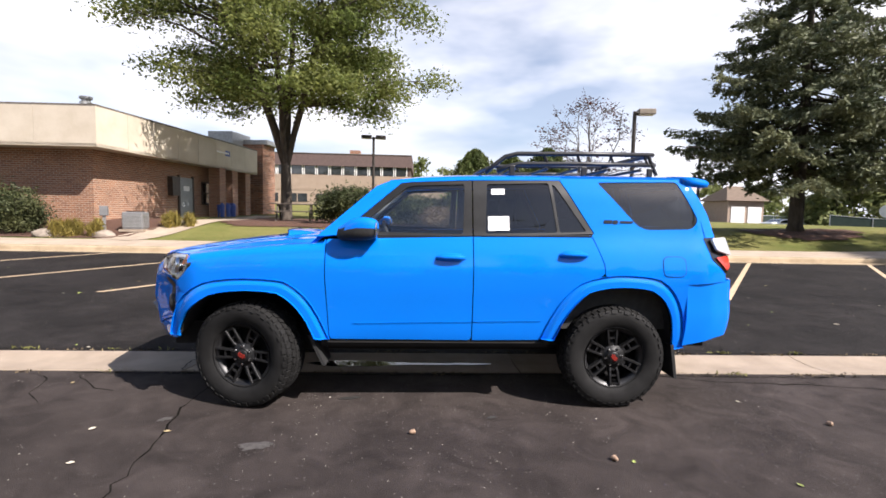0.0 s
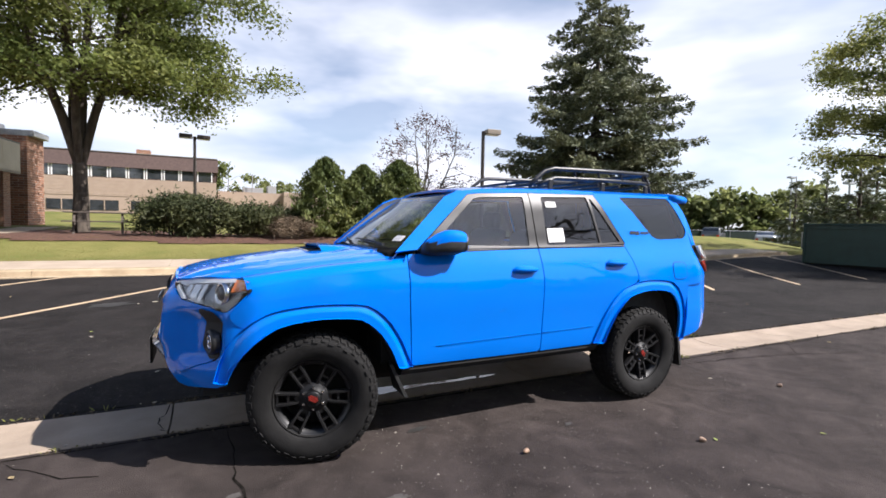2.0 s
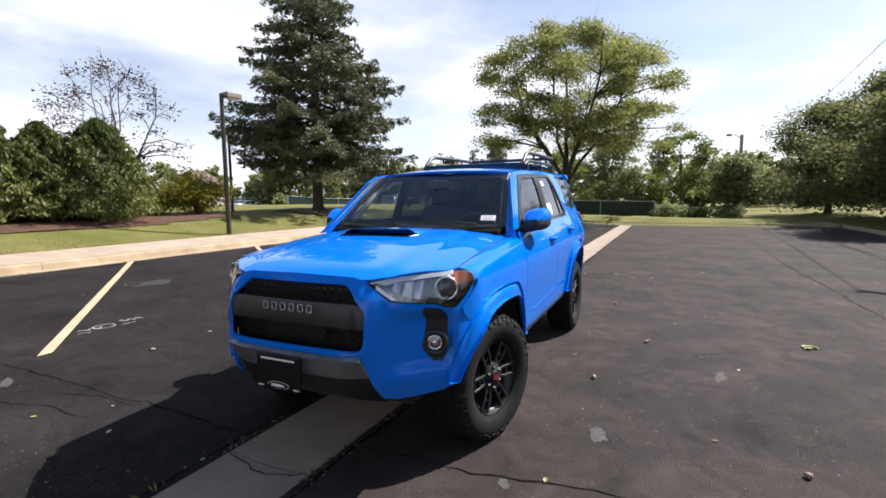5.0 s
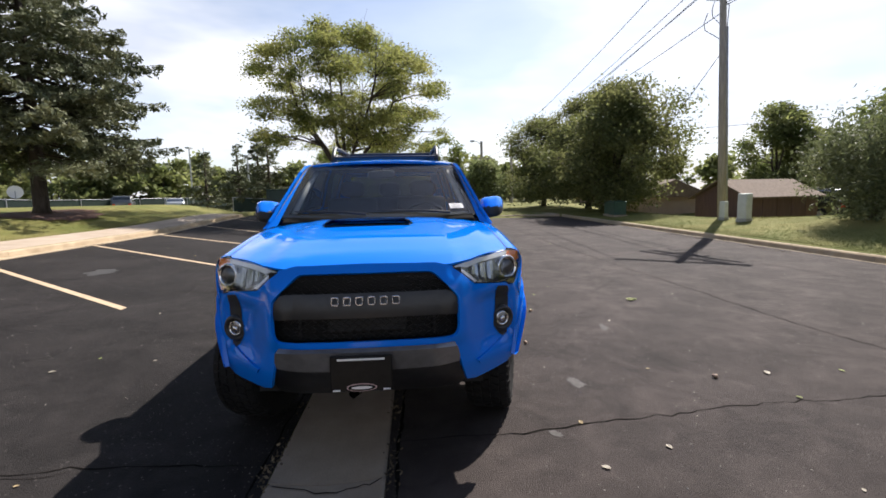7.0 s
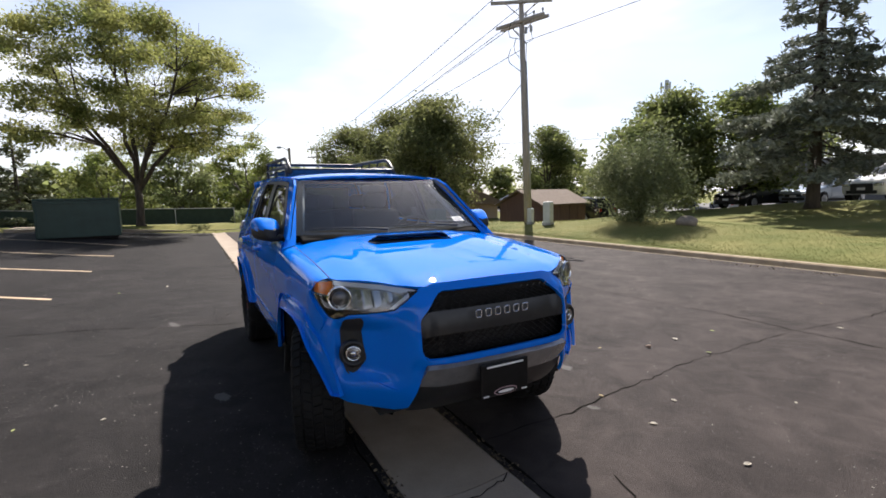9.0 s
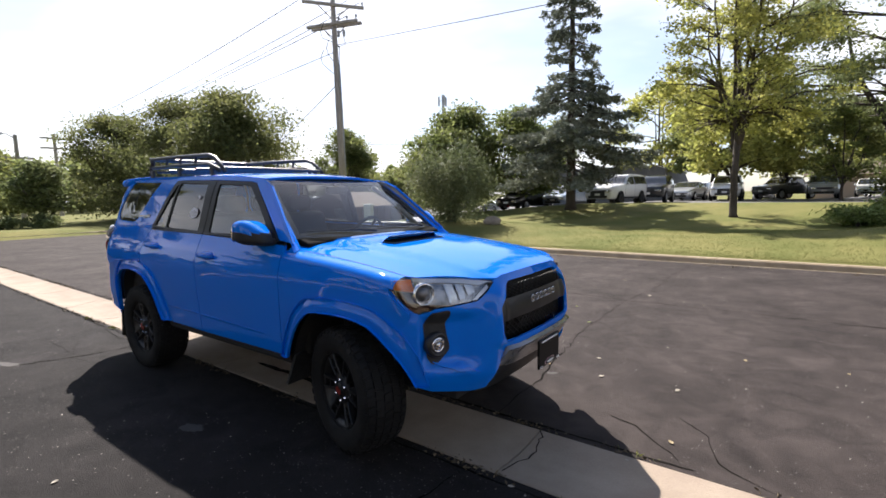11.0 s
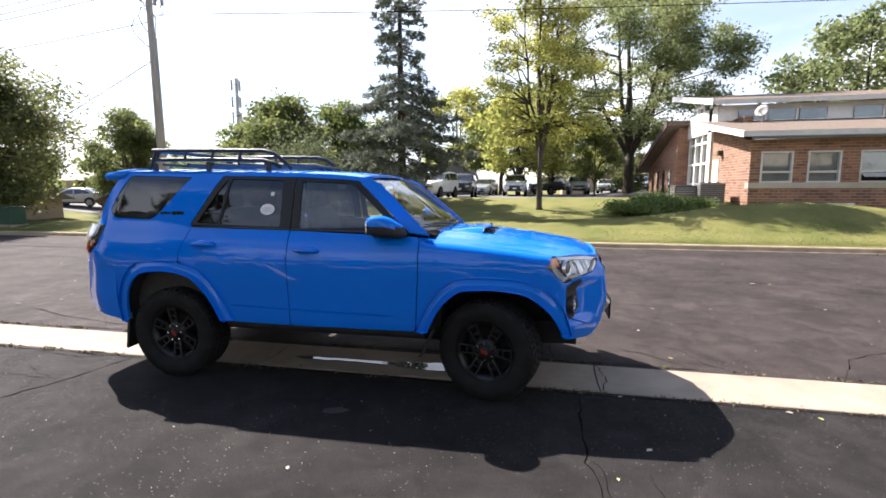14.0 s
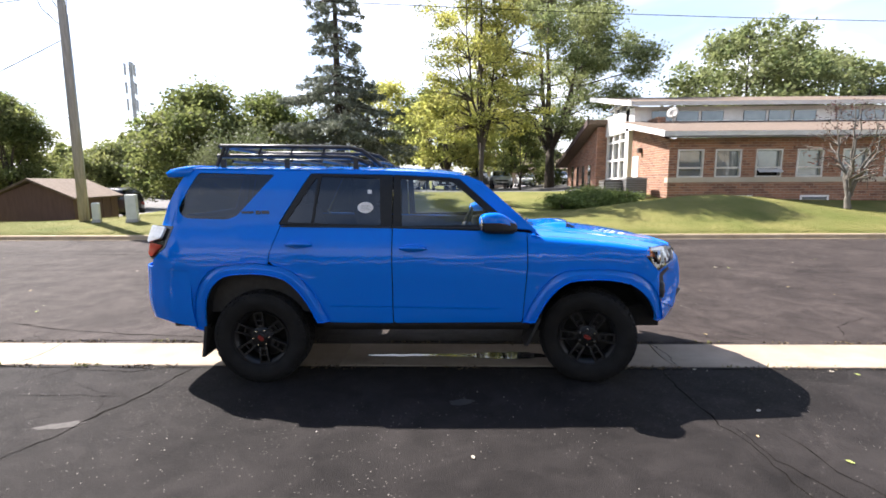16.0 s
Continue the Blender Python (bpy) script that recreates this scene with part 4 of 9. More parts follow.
for sg in (-1, 1):
    def m2(pts):
        return [(sg * u, v) for u, v in pts]
    pocket_ob = skin("fog_lamp_surround", rounded(m2([(0.775, 0.970), (0.885, 0.955), (0.90, 0.90), (0.895, 0.80), (0.882, 0.70), (0.865, 0.655), (0.80, 0.68), (0.745, 0.745), (0.762, 0.83), (0.768, 0.90), (0.762, 0.935)]), 0.02), face, black_plastic, bumper, out=0.004, thick=0.0, step=0.04, flip=True)
    c = Vector(face(sg * 0.822, 0.772))
    n = Vector((-0.95, sg * 0.30, 0)).normalized()
    q = n.to_track_quat("Z", "Y").to_matrix().to_4x4()
    bm = bmesh.new()
    lathe(bm, [(0.074, -0.02), (0.074, 0.010), (0.064, 0.026), (0.052, 0.024), (0.045, 0.0)], 28, Matrix.Translation(c) @ q, cap=False)
    fog = part("fog_lamp", bm, black_satin, bumper, "round fog lamp in a black ring", smooth=True)
    bm = bmesh.new()
    lathe(bm, [(0.044, 0.006), (0.041, 0.014), (0.026, 0.019), (0.008, 0.021)], 24, Matrix.Translation(c) @ q)
    part("fog_lens", bm, lamp_housing, fog, smooth=True)
    bm = bmesh.new()
    lathe(bm, [(0.044, 0.012), (0.040, 0.021), (0.033, 0.020), (0.030, 0.012)], 24, Matrix.Translation(c) @ q, cap=False)
    lathe(bm, [(0.016, 0.018), (0.014, 0.027), (0.005, 0.029)], 16, Matrix.Translation(c) @ q)
    part("fog_bulb", bm, chrome, fog, smooth=True)
    # blade crease on the lower corner
    skin("bumper_crease", m2([(0.60, 0.60), (0.86, 0.675), (0.84, 0.655), (0.62, 0.575)]), face, blue, bumper, out=0.012, thick=0.02, step=0.04, flip=True)
    # headlamp
    def lamp_u(pts):
        return m2([(u if u < 0.9 else 0.9 + (u - 0.9) * 0.70, v) for u, v in pts])

    def sunk(d, wave=0.0):
        return lambda u, v: tuple(Vector(face(u, v)) + Vector((d + wave * math.sin(u * 70), 0, 0)))
    shape = lamp_u([(0.452, 1.108), (0.52, 1.064), (0.597, 1.012), (0.70, 0.999), (0.78, 0.990), (0.85, 0.985), (0.90, 0.966), (0.98, 0.956), (1.03, 0.966), (1.12, 1.010), (1.235, 1.076), (1.246, 1.092), (1.240, 1.138), (1.225, 1.146), (1.10, 1.149), (0.95, 1.150), (0.80, 1.145), (0.62, 1.134)])
    head = skin("headlamp", shape, face, lamp_housing, suv, out=-0.022, thick=0.0, step=0.05, flip=True, label="angular headlamp with chrome trim and amber reflector")
    skin("lamp_lens", shape, face, lens_clear, head, out=0.006, thick=0.0, step=0.05, flip=True)
    skin("amber_reflector", rounded(lamp_u([(0.995, 1.070), (1.222, 1.086), (1.219, 1.137), (1.001, 1.141)]), 0.008), face, amber, head, out=-0.004, thick=0.015, step=0.05, flip=True)
    skin("chrome_brow", lamp_u([(0.47, 1.108), (0.62, 1.130), (0.80, 1.141), (0.93, 1.146), (0.985, 1.147), (0.98, 1.126), (0.93, 1.124), (0.80, 1.120), (0.64, 1.108), (0.55, 1.092)]), face, lamp_trim, head, out=-0.004, thick=0.02, step=0.05, flip=True)
    skin("chrome_edge", lamp_u([(0.462, 1.106), (0.492, 1.100), (0.545, 1.066), (0.620, 1.015), (0.597, 1.013), (0.52, 1.066)]), face, lamp_trim, head, out=0.0, thick=0.02, step=0.04, flip=True)
    for u0, v0, v1 in ((0.585, 1.056, 1.096), (0.645, 1.034, 1.100), (0.705, 1.022, 1.104)):
        skin("inner_reflector", m2([(u0, v0), (u0 + 0.046, v0 - 0.018), (u0 + 0.046, v1 + 0.002), (u0, v1)]), sunk(0.012, 0.005), silver, head, thick=0.006, step=0.02, flip=True)
    c = Vector(face(sg * 0.895, 1.058)) + Vector((0.006, 0, 0))
    n = Vector((-0.90, sg * 0.40, 0.05)).normalized()
    q = n.to_track_quat("Z", "Y").to_matrix().to_4x4()
    bm = bmesh.new()
    lathe(bm, [(0.066, -0.01), (0.064, 0.010), (0.056, 0.012), (0.050, 0.002), (0.048, -0.01)], 28, Matrix.Translation(c) @ q, cap=False)
    part("projector_ring", bm, chrome, head, smooth=True)
    bm = bmesh.new()
    lathe(bm, [(0.048, -0.012), (0.044, 0.002), (0.030, 0.014), (0.010, 0.019)], 24, Matrix.Translation(c) @ q)
    part("projector", bm, skid_grey, head, smooth=True)
    skin("chrome_strut", lamp_u([(0.935, 1.128), (0.962, 1.126), (0.955, 1.06), (0.935, 1.005), (0.915, 1.005), (0.932, 1.06)]), face, silver, head, out=-0.006, thick=0.012, step=0.03, flip=True)
    skin("lamp_foot", lamp_u([(0.78, 0.992), (0.85, 0.986), (0.90, 0.967), (0.98, 0.957), (1.03, 0.967), (1.12, 1.011), (1.230, 1.074), (1.02, 1.068), (0.985, 1.035), (0.94, 1.005), (0.87, 1.003), (0.81, 1.022)]), face, black_gloss, head, out=-0.002, thick=0.02, step=0.04, flip=True)

# grille: dark backing, honeycomb, charcoal bar with raised plain blocks
bm = bmesh.new()
box(bm, -2.20, -0.49, 0.74, -2.17, 0.49, 1.10)
grille = part("grille", bm, under_black, suv, "black honeycomb grille with a charcoal bar")
bm = bmesh.new()
cell = 0.042
for r in range(21):
    z0 = 0.765 + r * cell * 0.42
    if 0.875 < z0 < 0.985 or z0 > 1.068:
        continue
    w = 0.465 if z0 < 0.95 else 0.465 - (z0 - 0.95) * 1.0
    pts = []
    k = 0
    y = -w
    while y <= w:
        pts.append((-2.262 + 0.10 * (y / 0.45) ** 4 * 0.4, y, z0 + (cell * 0.18 if (k // 1 + r) % 2 else -cell * 0.18)))
        y += cell * 0.55
        k += 1
    tube(bm, pts, 0.0042, 4)
part("grille_mesh", bm, plate_black, grille)
bar = skin("grille_bar", rounded([(0.425, 0.995), (0.492, 0.94), (0.478, 0.872), (-0.478, 0.872), (-0.492, 0.94), (-0.425, 0.995)], 0.02), lambda u, v: tuple(Vector(face(u, v)) + Vector((0.012 + 1.2 * (v - 0.935) ** 2, 0, 0))), charcoal, grille, thick=0.03, step=0.05, flip=True)
for k in range(6):
    y0 = -0.150 + k * 0.060
    bm = bmesh.new()
    ring = rounded([(y0 - 0.0165, 0.945), (y0 + 0.0165, 0.945), (y0 + 0.0165, 0.983), (y0 - 0.0165, 0.983)], 0.009)
    tube(bm, [(-2.309, y, z) for y, z in ring], 0.0042, 6, closed=True)
    part("bar_emblem", bm, silver, bar)
bm = bmesh.new()
box(bm, -2.245, -0.20, 0.785, -2.225, 0.20, 0.865, bevel=0.01)
part("sensor_panel", bm, black_plastic, grille)
for y in (-0.34, 0.34):
    bm = bmesh.new()
    tube(bm, [(-2.235, y, 0.76), (-2.235, y, 0.87)], 0.008, 6)
    part("grille_stay", bm, black_plastic, grille)

# lower bumper: grey skid plate, black air dam and number plate holder
skid = skin("skid_plate", rounded([(0.0, 0.716), (0.462, 0.716), (0.492, 0.615), (0.36, 0.60), (0.17, 0.595), (0.0, 0.595)] + [(-u, v) for u, v in [(0.17, 0.595), (0.36, 0.60), (0.492, 0.615), (0.462, 0.716)]], 0.012), lambda u, v: tuple(Vector(face(u, v)) + Vector((-0.035 + 0.5 * (0.716 - v), 0, 0))), skid_gloss, suv, thick=0.03, step=0.05, flip=True, label="glossy dark grey skid panel")
dam = skin("air_dam", rounded(mirrored_u([(0.0, 0.592), (0.17, 0.592), (0.36, 0.597), (0.495, 0.612), (0.53, 0.47), (0.50, 0.43), (0.0, 0.43)]), 0.01), lambda u, v: tuple(Vector(face(u, v)) + Vector((0.03 + 0.25 * (0.6 - v), 0, 0))), black_satin, suv, thick=0.03, step=0.05, flip=True, label="black lower air dam")
PY = 0.028
bm = bmesh.new()
box(bm, -2.368, PY - 0.152, 0.522, -2.352, PY + 0.152, 0.705, bevel=0.006)
plate = part("plate_holder", bm, plate_black, suv, "black plate frame with pale lettering bars and an oval badge")
badge_rim = mat("badge_rim", (0.45, 0.30, 0.30), (0.55, 0.40, 0.40), scale=40, rough=0.3)
for y0, y1, z0, z1 in ((-0.115, 0.115, 0.683, 0.692), (-0.14, -0.105, 0.530, 0.537), (0.105, 0.14, 0.530, 0.537)):
    bm = bmesh.new()
    box(bm, -2.372, PY + y0, z0, -2.3665, PY + y1, z1)
    part("plate_bar", bm, white_paper, plate)
for r1, r2, mt, d in ((0.074, 0.020, badge_rim, 0.0), (0.068, 0.0165, plate_black, 0.0022), (0.050, 0.0075, white_paper, 0.0044)):
    bm = bmesh.new()
    a = [bm.verts.new((-2.369 - d, PY + r1 * math.cos(2 * math.pi * k / 28), 0.546 + r2 * math.sin(2 * math.pi * k / 28))) for k in range(28)]
    b = [bm.verts.new((v.co.x - 0.0015, v.co.y, v.co.z)) for v in a]
    bm.faces.new(b)
    for k in range(28):
        bm.faces.new((a[k], a[(k + 1) % 28], b[(k + 1) % 28], b[k]))
    part("oval_badge", bm, mt, plate)


# windscreen, roof and back
def screen(u, v):
    t = (v - 1.315) / 0.43
    return (-0.955 + 0.625 * t + (0.100 - 0.045 * t) * (u / 0.7) ** 2 - 0.05 * t * (1 - t), u, v)


scr = [(0.0, 1.318), (0.40, 1.318), (0.772, 1.322), (0.756, 1.36), (0.702, 1.56), (0.638, 1.728), (0.60, 1.742), (0.0, 1.748)]
pane_in = [(0.0, 1.338), (0.40, 1.338), (0.71, 1.345), (0.70, 1.375), (0.642, 1.56), (0.588, 1.70), (0.56, 1.712), (0.0, 1.722)]
skin("windscreen", mirrored_u(scr), screen, glass_clear, suv, thick=0.0, step=0.08, flip=True, label="clear windscreen with black border")
skin("screen_border", mirrored_u(scr), lambda u, v: tuple(Vector(screen(u, v)) + Vector((0.01, 0, -0.004))), under_black, suv, holes=[mirrored_u(pane_in)], thick=0.0, step=0.06, flip=True)
for sg in (-1, 1):
    # pillar between glass and side rail
    skin("windscreen_pillar", [(-0.14, 0), (1, 0), (1, 1), (-0.14, 1)], lambda s, t, sg=sg: tuple(Vector(screen(sg * (0.765 - 0.127 * s), 1.315 + 0.43 * s)).lerp(Vector((-0.880 + 0.520 * s, sg * side_y(-0.880 + 0.520 * s, 1.30 + 0.442 * s), 1.30 + 0.442 * s)), t) + Vector((-0.008 * math.sin(math.pi * t), sg * 0.008 * math.sin(math.pi * t), 0.004))), blue, suv, thick=0.0, step=0.06, flip=sg > 0)
for a, b in (((-0.93, 0.10), (-0.80, 0.66)), ((-0.95, -0.55), (-0.845, 0.05))):
    bm = bmesh.new()
    p0, p1 = Vector(screen(a[1], 1.335)) + Vector((-0.02, 0, 0.004)), Vector(screen(b[1], 1.36)) + Vector((-0.018, 0, 0.006))
    tube(bm, [p0, p0.lerp(p1, 0.3) + Vector((-0.012, 0, 0.008)), p1], [0.012, 0.010, 0.005], 6)
    part("wiper", bm, black_plastic, suv)
bm = bmesh.new()
rows = []
for y in span(-0.74, 0.74, 0.1):
    x0 = -0.918 + 0.085 * (abs(y) / 0.7) ** 3
    rows.append([bm.verts.new((x0 - 0.02, y, 1.300)), bm.verts.new((x0 + 0.05, y, 1.302)), bm.verts.new((x0 + 0.09, y, 1.325))])
for a, b in zip(rows, rows[1:]):
    for k in range(2):
        bm.faces.new((a[k], a[k + 1], b[k + 1], b[k]))
part("cowl", bm, dull_black, suv)

RZ = curve((-0.42, 1.715), (-0.30, 1.742), (0.0, 1.775), (0.5, 1.795), (1.2, 1.808), (2.02, 1.815), (2.1, 1.81))


def roof(u, v):
    a = abs(v) / 0.65
    return (u, v, RZ(u) + 0.038 * (1 - a ** 2.4) + 0.004)


skin("roof", mirrored([(-0.338, 0.0), (-0.318, 0.4), (-0.285, 0.612), (-0.15, 0.636), (0.3, 0.648), (1.0, 0.652), (1.6, 0.642), (2.05, 0.622), (2.10, 0.5), (2.11, 0.0)]), roof, blue, suv, step=0.09, thick=0.02)


def hatch(u, v):
    return (curve((0.95, 2.40), (1.05, 2.375), (1.33, 2.30), (1.55, 2.215), (1.82, 2.09))(v) - 0.16 * abs(u / 0.8) ** 3.2, u, v)


rear_glass = mirrored_u([(0.0, 1.40), (0.60, 1.41), (0.55, 1.74), (0.0, 1.75)])
tg = skin("tailgate", mirrored_u([(0.0, 0.95), (0.78, 0.96), (0.80, 1.35), (0.645, 1.80), (0.0, 1.84)]), hatch, blue, suv, holes=[rear_glass], step=0.09)
skin("rear_window", rear_glass, hatch, glass_dark, tg, out=-0.005, thick=0.0, step=0.1)
bm = bmesh.new()
rows = []
for y in span(-0.66, 0.66, 0.11):
    k = (abs(y) / 0.66) ** 4
    xb = 2.255 - 0.03 * k
    rows.append([bm.verts.new(c) for c in ((2.0, y, 1.856 - 0.045 * k), (2.12, y, 1.858 - 0.04 * k), (xb - 0.035, y, 1.842 - 0.035 * k), (xb, y, 1.812 - 0.03 * k), (xb - 0.015, y, 1.778 - 0.03 * k), (2.16, y, 1.762 - 0.02 * k), (2.03, y, 1.785 - 0.03 * k))])
for a, b in zip(rows, rows[1:]):
    for k in range(7):
        bm.faces.new((a[k], a[(k + 1) % 7], b[(k + 1) % 7], b[k]))
bm.faces.new(rows[0])
bm.faces.new(rows[-1])
part("spoiler", bm, blue, suv, smooth=True)


# rear bumper, wrapped round
BX = curve((0, 2.495), (0.4, 2.485), (0.65, 2.455), (0.8, 2.40), (0.92, 2.29), (1.02, 2.16), (1.15, 1.96))
BY = curve((0, 0.0), (0.4, 0.40), (0.65, 0.645), (0.8, 0.764), (0.92, 0.831), (1.02, 0.884), (1.15, 0.908))


def rear_face(u, v):
    a = abs(u)
    d = curve((0.48, 0.06), (0.62, 0.015), (0.74, 0.0), (0.80, 0.006), (0.90, 0.012), (1.0, 0.014))(v)
    return (BX(a) - d * (1 - 0.7 * sstep(0.9, 1.1, a)), math.copysign(BY(a) - 0.3 * d * sstep(0.85, 1.1, a), u) if a > 1e-9 else 0.0, v)


skin("rear_bumper", mirrored_u([(0.0, 0.56), (0.7, 0.57), (0.95, 0.545), (1.152, 0.495), (1.152, 0.976), (0.98, 0.996), (0.8, 1.004), (0.0, 0.99)]), rear_face, blue, suv, step=0.07)

# underbody and dark inner shell
bm = bmesh.new()
box(bm, -2.05, -0.62, 0.42, 2.28, 0.62, 0.60)
box(bm, -2.1, -0.5, 0.60, -1.0, 0.5, 1.10)
box(bm, -0.98, -0.80, 0.545, 0.86, 0.80, 0.86)
box(bm, 0.86, -0.52, 0.5, 1.95, 0.52, 1.0)
box(bm, 1.95, -0.76, 0.55, 2.30, 0.76, 0.95)
part("underbody", bm, under_black, suv)
for y in (-0.42, 0.42):
    bm = bmesh.new()
    tube(bm, [(-1.9, y, 0.40), (-1.0, y, 0.37), (0.9, y, 0.37), (1.4, y, 0.46), (2.2, y, 0.46)], 0.05, 8)
    part("frame_rail", bm, under_black, suv)
for x, z in ((-1.395, 0.37), (1.395, 0.385)):
    bm = bmesh.new()
    tube(bm, [(x, -0.72, z), (x, 0.72, z)], 0.045, 8)
    blob(bm, (x, 0.1, z), (0.13, 0.15, 0.12), 0.8, 0.8)
    part("axle", bm, under_black, suv)
bm = bmesh.new()
tube(bm, [(0.2, 0.32, 0.42), (1.0, 0.34, 0.40), (1.6, 0.5, 0.44), (2.15, 0.62, 0.45)], 0.033, 8)
part("exhaust_pipe", bm, skid_grey, suv)

# cabin seen through the glass
for sg in (-1, 1):
    bm = bmesh.new()
    prism(bm, [(-0.80, 0.60), (1.9, 0.60), (1.9, 1.34), (1.2, 1.325), (-0.72, 1.30)], "y", sg * 0.765, sg * 0.79)
    part("door_card", bm, cabin, suv)
bm = bmesh.new()
box(bm, 1.9, -0.7, 0.9, 1.94, 0.7, 1.36)
part("load_trim", bm, cabin, suv)
bm = bmesh.new()
prism(bm, [(-0.93, 1.0), (-0.93, 1.29), (-0.78, 1.335), (-0.58, 1.34), (-0.46, 1.30), (-0.44, 1.18), (-0.50, 0.95)], "y", -0.74, 0.74, bevel=0.015)
part("dashboard", bm, dull_black, suv, "dark dashboard behind the windscreen")
bm = bmesh.new()
sx, sy, sz = -0.36, -0.37, 1.24
ringm = Matrix.Translation((sx, sy, sz)) @ Matrix.Rotation(radians(66), 4, "Y")
tube(bm, [ringm @ Vector((0.185 * math.cos(2 * math.pi * k / 28), 0.185 * math.sin(2 * math.pi * k / 28), 0)) for k in range(28)], 0.015, 8, closed=True)
for an in (90, 270, 200):
    tube(bm, [ringm @ Vector((0, 0, -0.01)), ringm @ Vector((0.18 * math.cos(radians(an)), 0.18 * math.sin(radians(an)), 0))], 0.014, 6)
tube(bm, [ringm @ Vector((0, 0, 0)), ringm @ Vector((0, 0, -0.25))], 0.04, 8)
part("steering_wheel", bm, cabin, suv, "black steering wheel", smooth=True)


def car_seat(x, y, w, name):
    bm = bmesh.new()
    box(bm, x - 0.28, y - w / 2, 0.86, x + 0.26, y + w / 2, 1.02, bevel=0.05)
    ob = part(name, bm, cabin, suv, "dark upholstered seat with head restraints", smooth=True)
    bm = bmesh.new()
    vs = box(bm, x + 0.16, y - w / 2, 0.95, x + 0.30, y + w / 2, 1.46, bevel=0.05)
    for v in bm.verts:
        v.co.x += (v.co.z - 0.95) * 0.30
    part("seat_back", bm, cabin, ob, smooth=True)
    n = 1 if w < 0.7 else 3
    for k in range(n):
        yy = y if n == 1 else y + (k - 1) * w / 3
        bm = bmesh.new()
        blob(bm, (x + 0.41, yy, 1.55), (0.055, 0.13, 0.085), 0.6, 0.6)
        part("head_restraint", bm, cabin, ob, smooth=True)


car_seat(0.20, -0.37, 0.52, "front_seat")
car_seat(0.20, 0.37, 0.52, "front_seat")
car_seat(0.95, 0.0, 1.34, "rear_seat")
skin("headliner", mirrored([(-0.30, 0.0), (-0.26, 0.56), (1.9, 0.60), (1.95, 0.0)]), lambda u, v: (u, v, RZ(u) - 0.03), trim_grey, suv, step=0.15, thick=0.0)
for sg in (-1, 1):
    bm = bmesh.new()
    tube(bm, [(-0.70, sg * 0.70, 1.34), (-0.49, sg * 0.64, 1.53), (-0.26, sg * 0.58, 1.69)], [0.026, 0.024, 0.022], 8)
    part("pillar_trim", bm, trim_grey, suv, "light grey inner pillar trim", smooth=True)
bm = bmesh.new()
blob(bm, (-0.40, 0.0, 1.66), (0.02, 0.12, 0.035), 0.6, 0.6)
tube(bm, [(-0.39, 0, 1.66), (-0.36, 0, 1.72)], 0.01, 6)
part("rear_view_mirror", bm, cabin, suv, smooth=True)

# paper stickers on the glass
def sticker(outline, surf, flip, out=0.003, name="sticker", material=None, label=""):
    return skin(name, outline, surf, material or white_paper, suv, out=out, thick=0.0, step=0.08, flip=flip, label=label)


def left(u, v):
    return (u, -side_y(u, v), v)


def right(u, v):
    return (u, side_y(u, v), v)


sticker(rounded([(0.395, 1.365), (0.395, 1.475), (0.56, 1.48), (0.56, 1.37)], 0.008), left, False, label="white window sheet")
sticker(rounded([(0.425, 1.645), (0.425, 1.69), (0.53, 1.694), (0.53, 1.649)], 0.005), left, False, label="small white label")
sticker([(0.505 + 0.066 * math.cos(k * math.pi / 12), 1.487 + 0.045 * math.sin(k * math.pi / 12)) for k in range(24)], right, True, label="white oval sticker")
for k in range(4):
    skin("sticker_line", [(0.47 - 0.02 * (k % 2), 1.505 - k * 0.012), (0.54 + 0.01 * (k % 2), 1.505 - k * 0.012), (0.54 + 0.01 * (k % 2), 1.501 - k * 0.012), (0.47 - 0.02 * (k % 2), 1.501 - k * 0.012)], right, trim_grey, suv, out=0.005, thick=0.0, step=0.1, flip=True)
sticker(rounded([(0.455, 1.60), (0.455, 1.632), (0.49, 1.633), (0.49, 1.601)], 0.004), right, True)
tag = sticker([(-0.56, 1.365), (-0.67, 1.365), (-0.66, 1.402), (-0.55, 1.402)][::-1], screen, True, out=0.001, label="white paper tag on the windscreen")
for k in range(3):
    skin("tag_line", [(-0.57, 1.392 - k * 0.010), (-0.645, 1.392 - k * 0.010), (-0.645, 1.389 - k * 0.010), (-0.57, 1.389 - k * 0.010)][::-1], screen, trim_grey, suv, out=0.003, thick=0.0, step=0.1, flip=True)

# roof rack of bent tube
rack = new("roof_rack")
rack.parent = suv
rack["label"] = "black tubular steel roof basket"


def rz_at(x, y):
    return roof(x, y)[2]


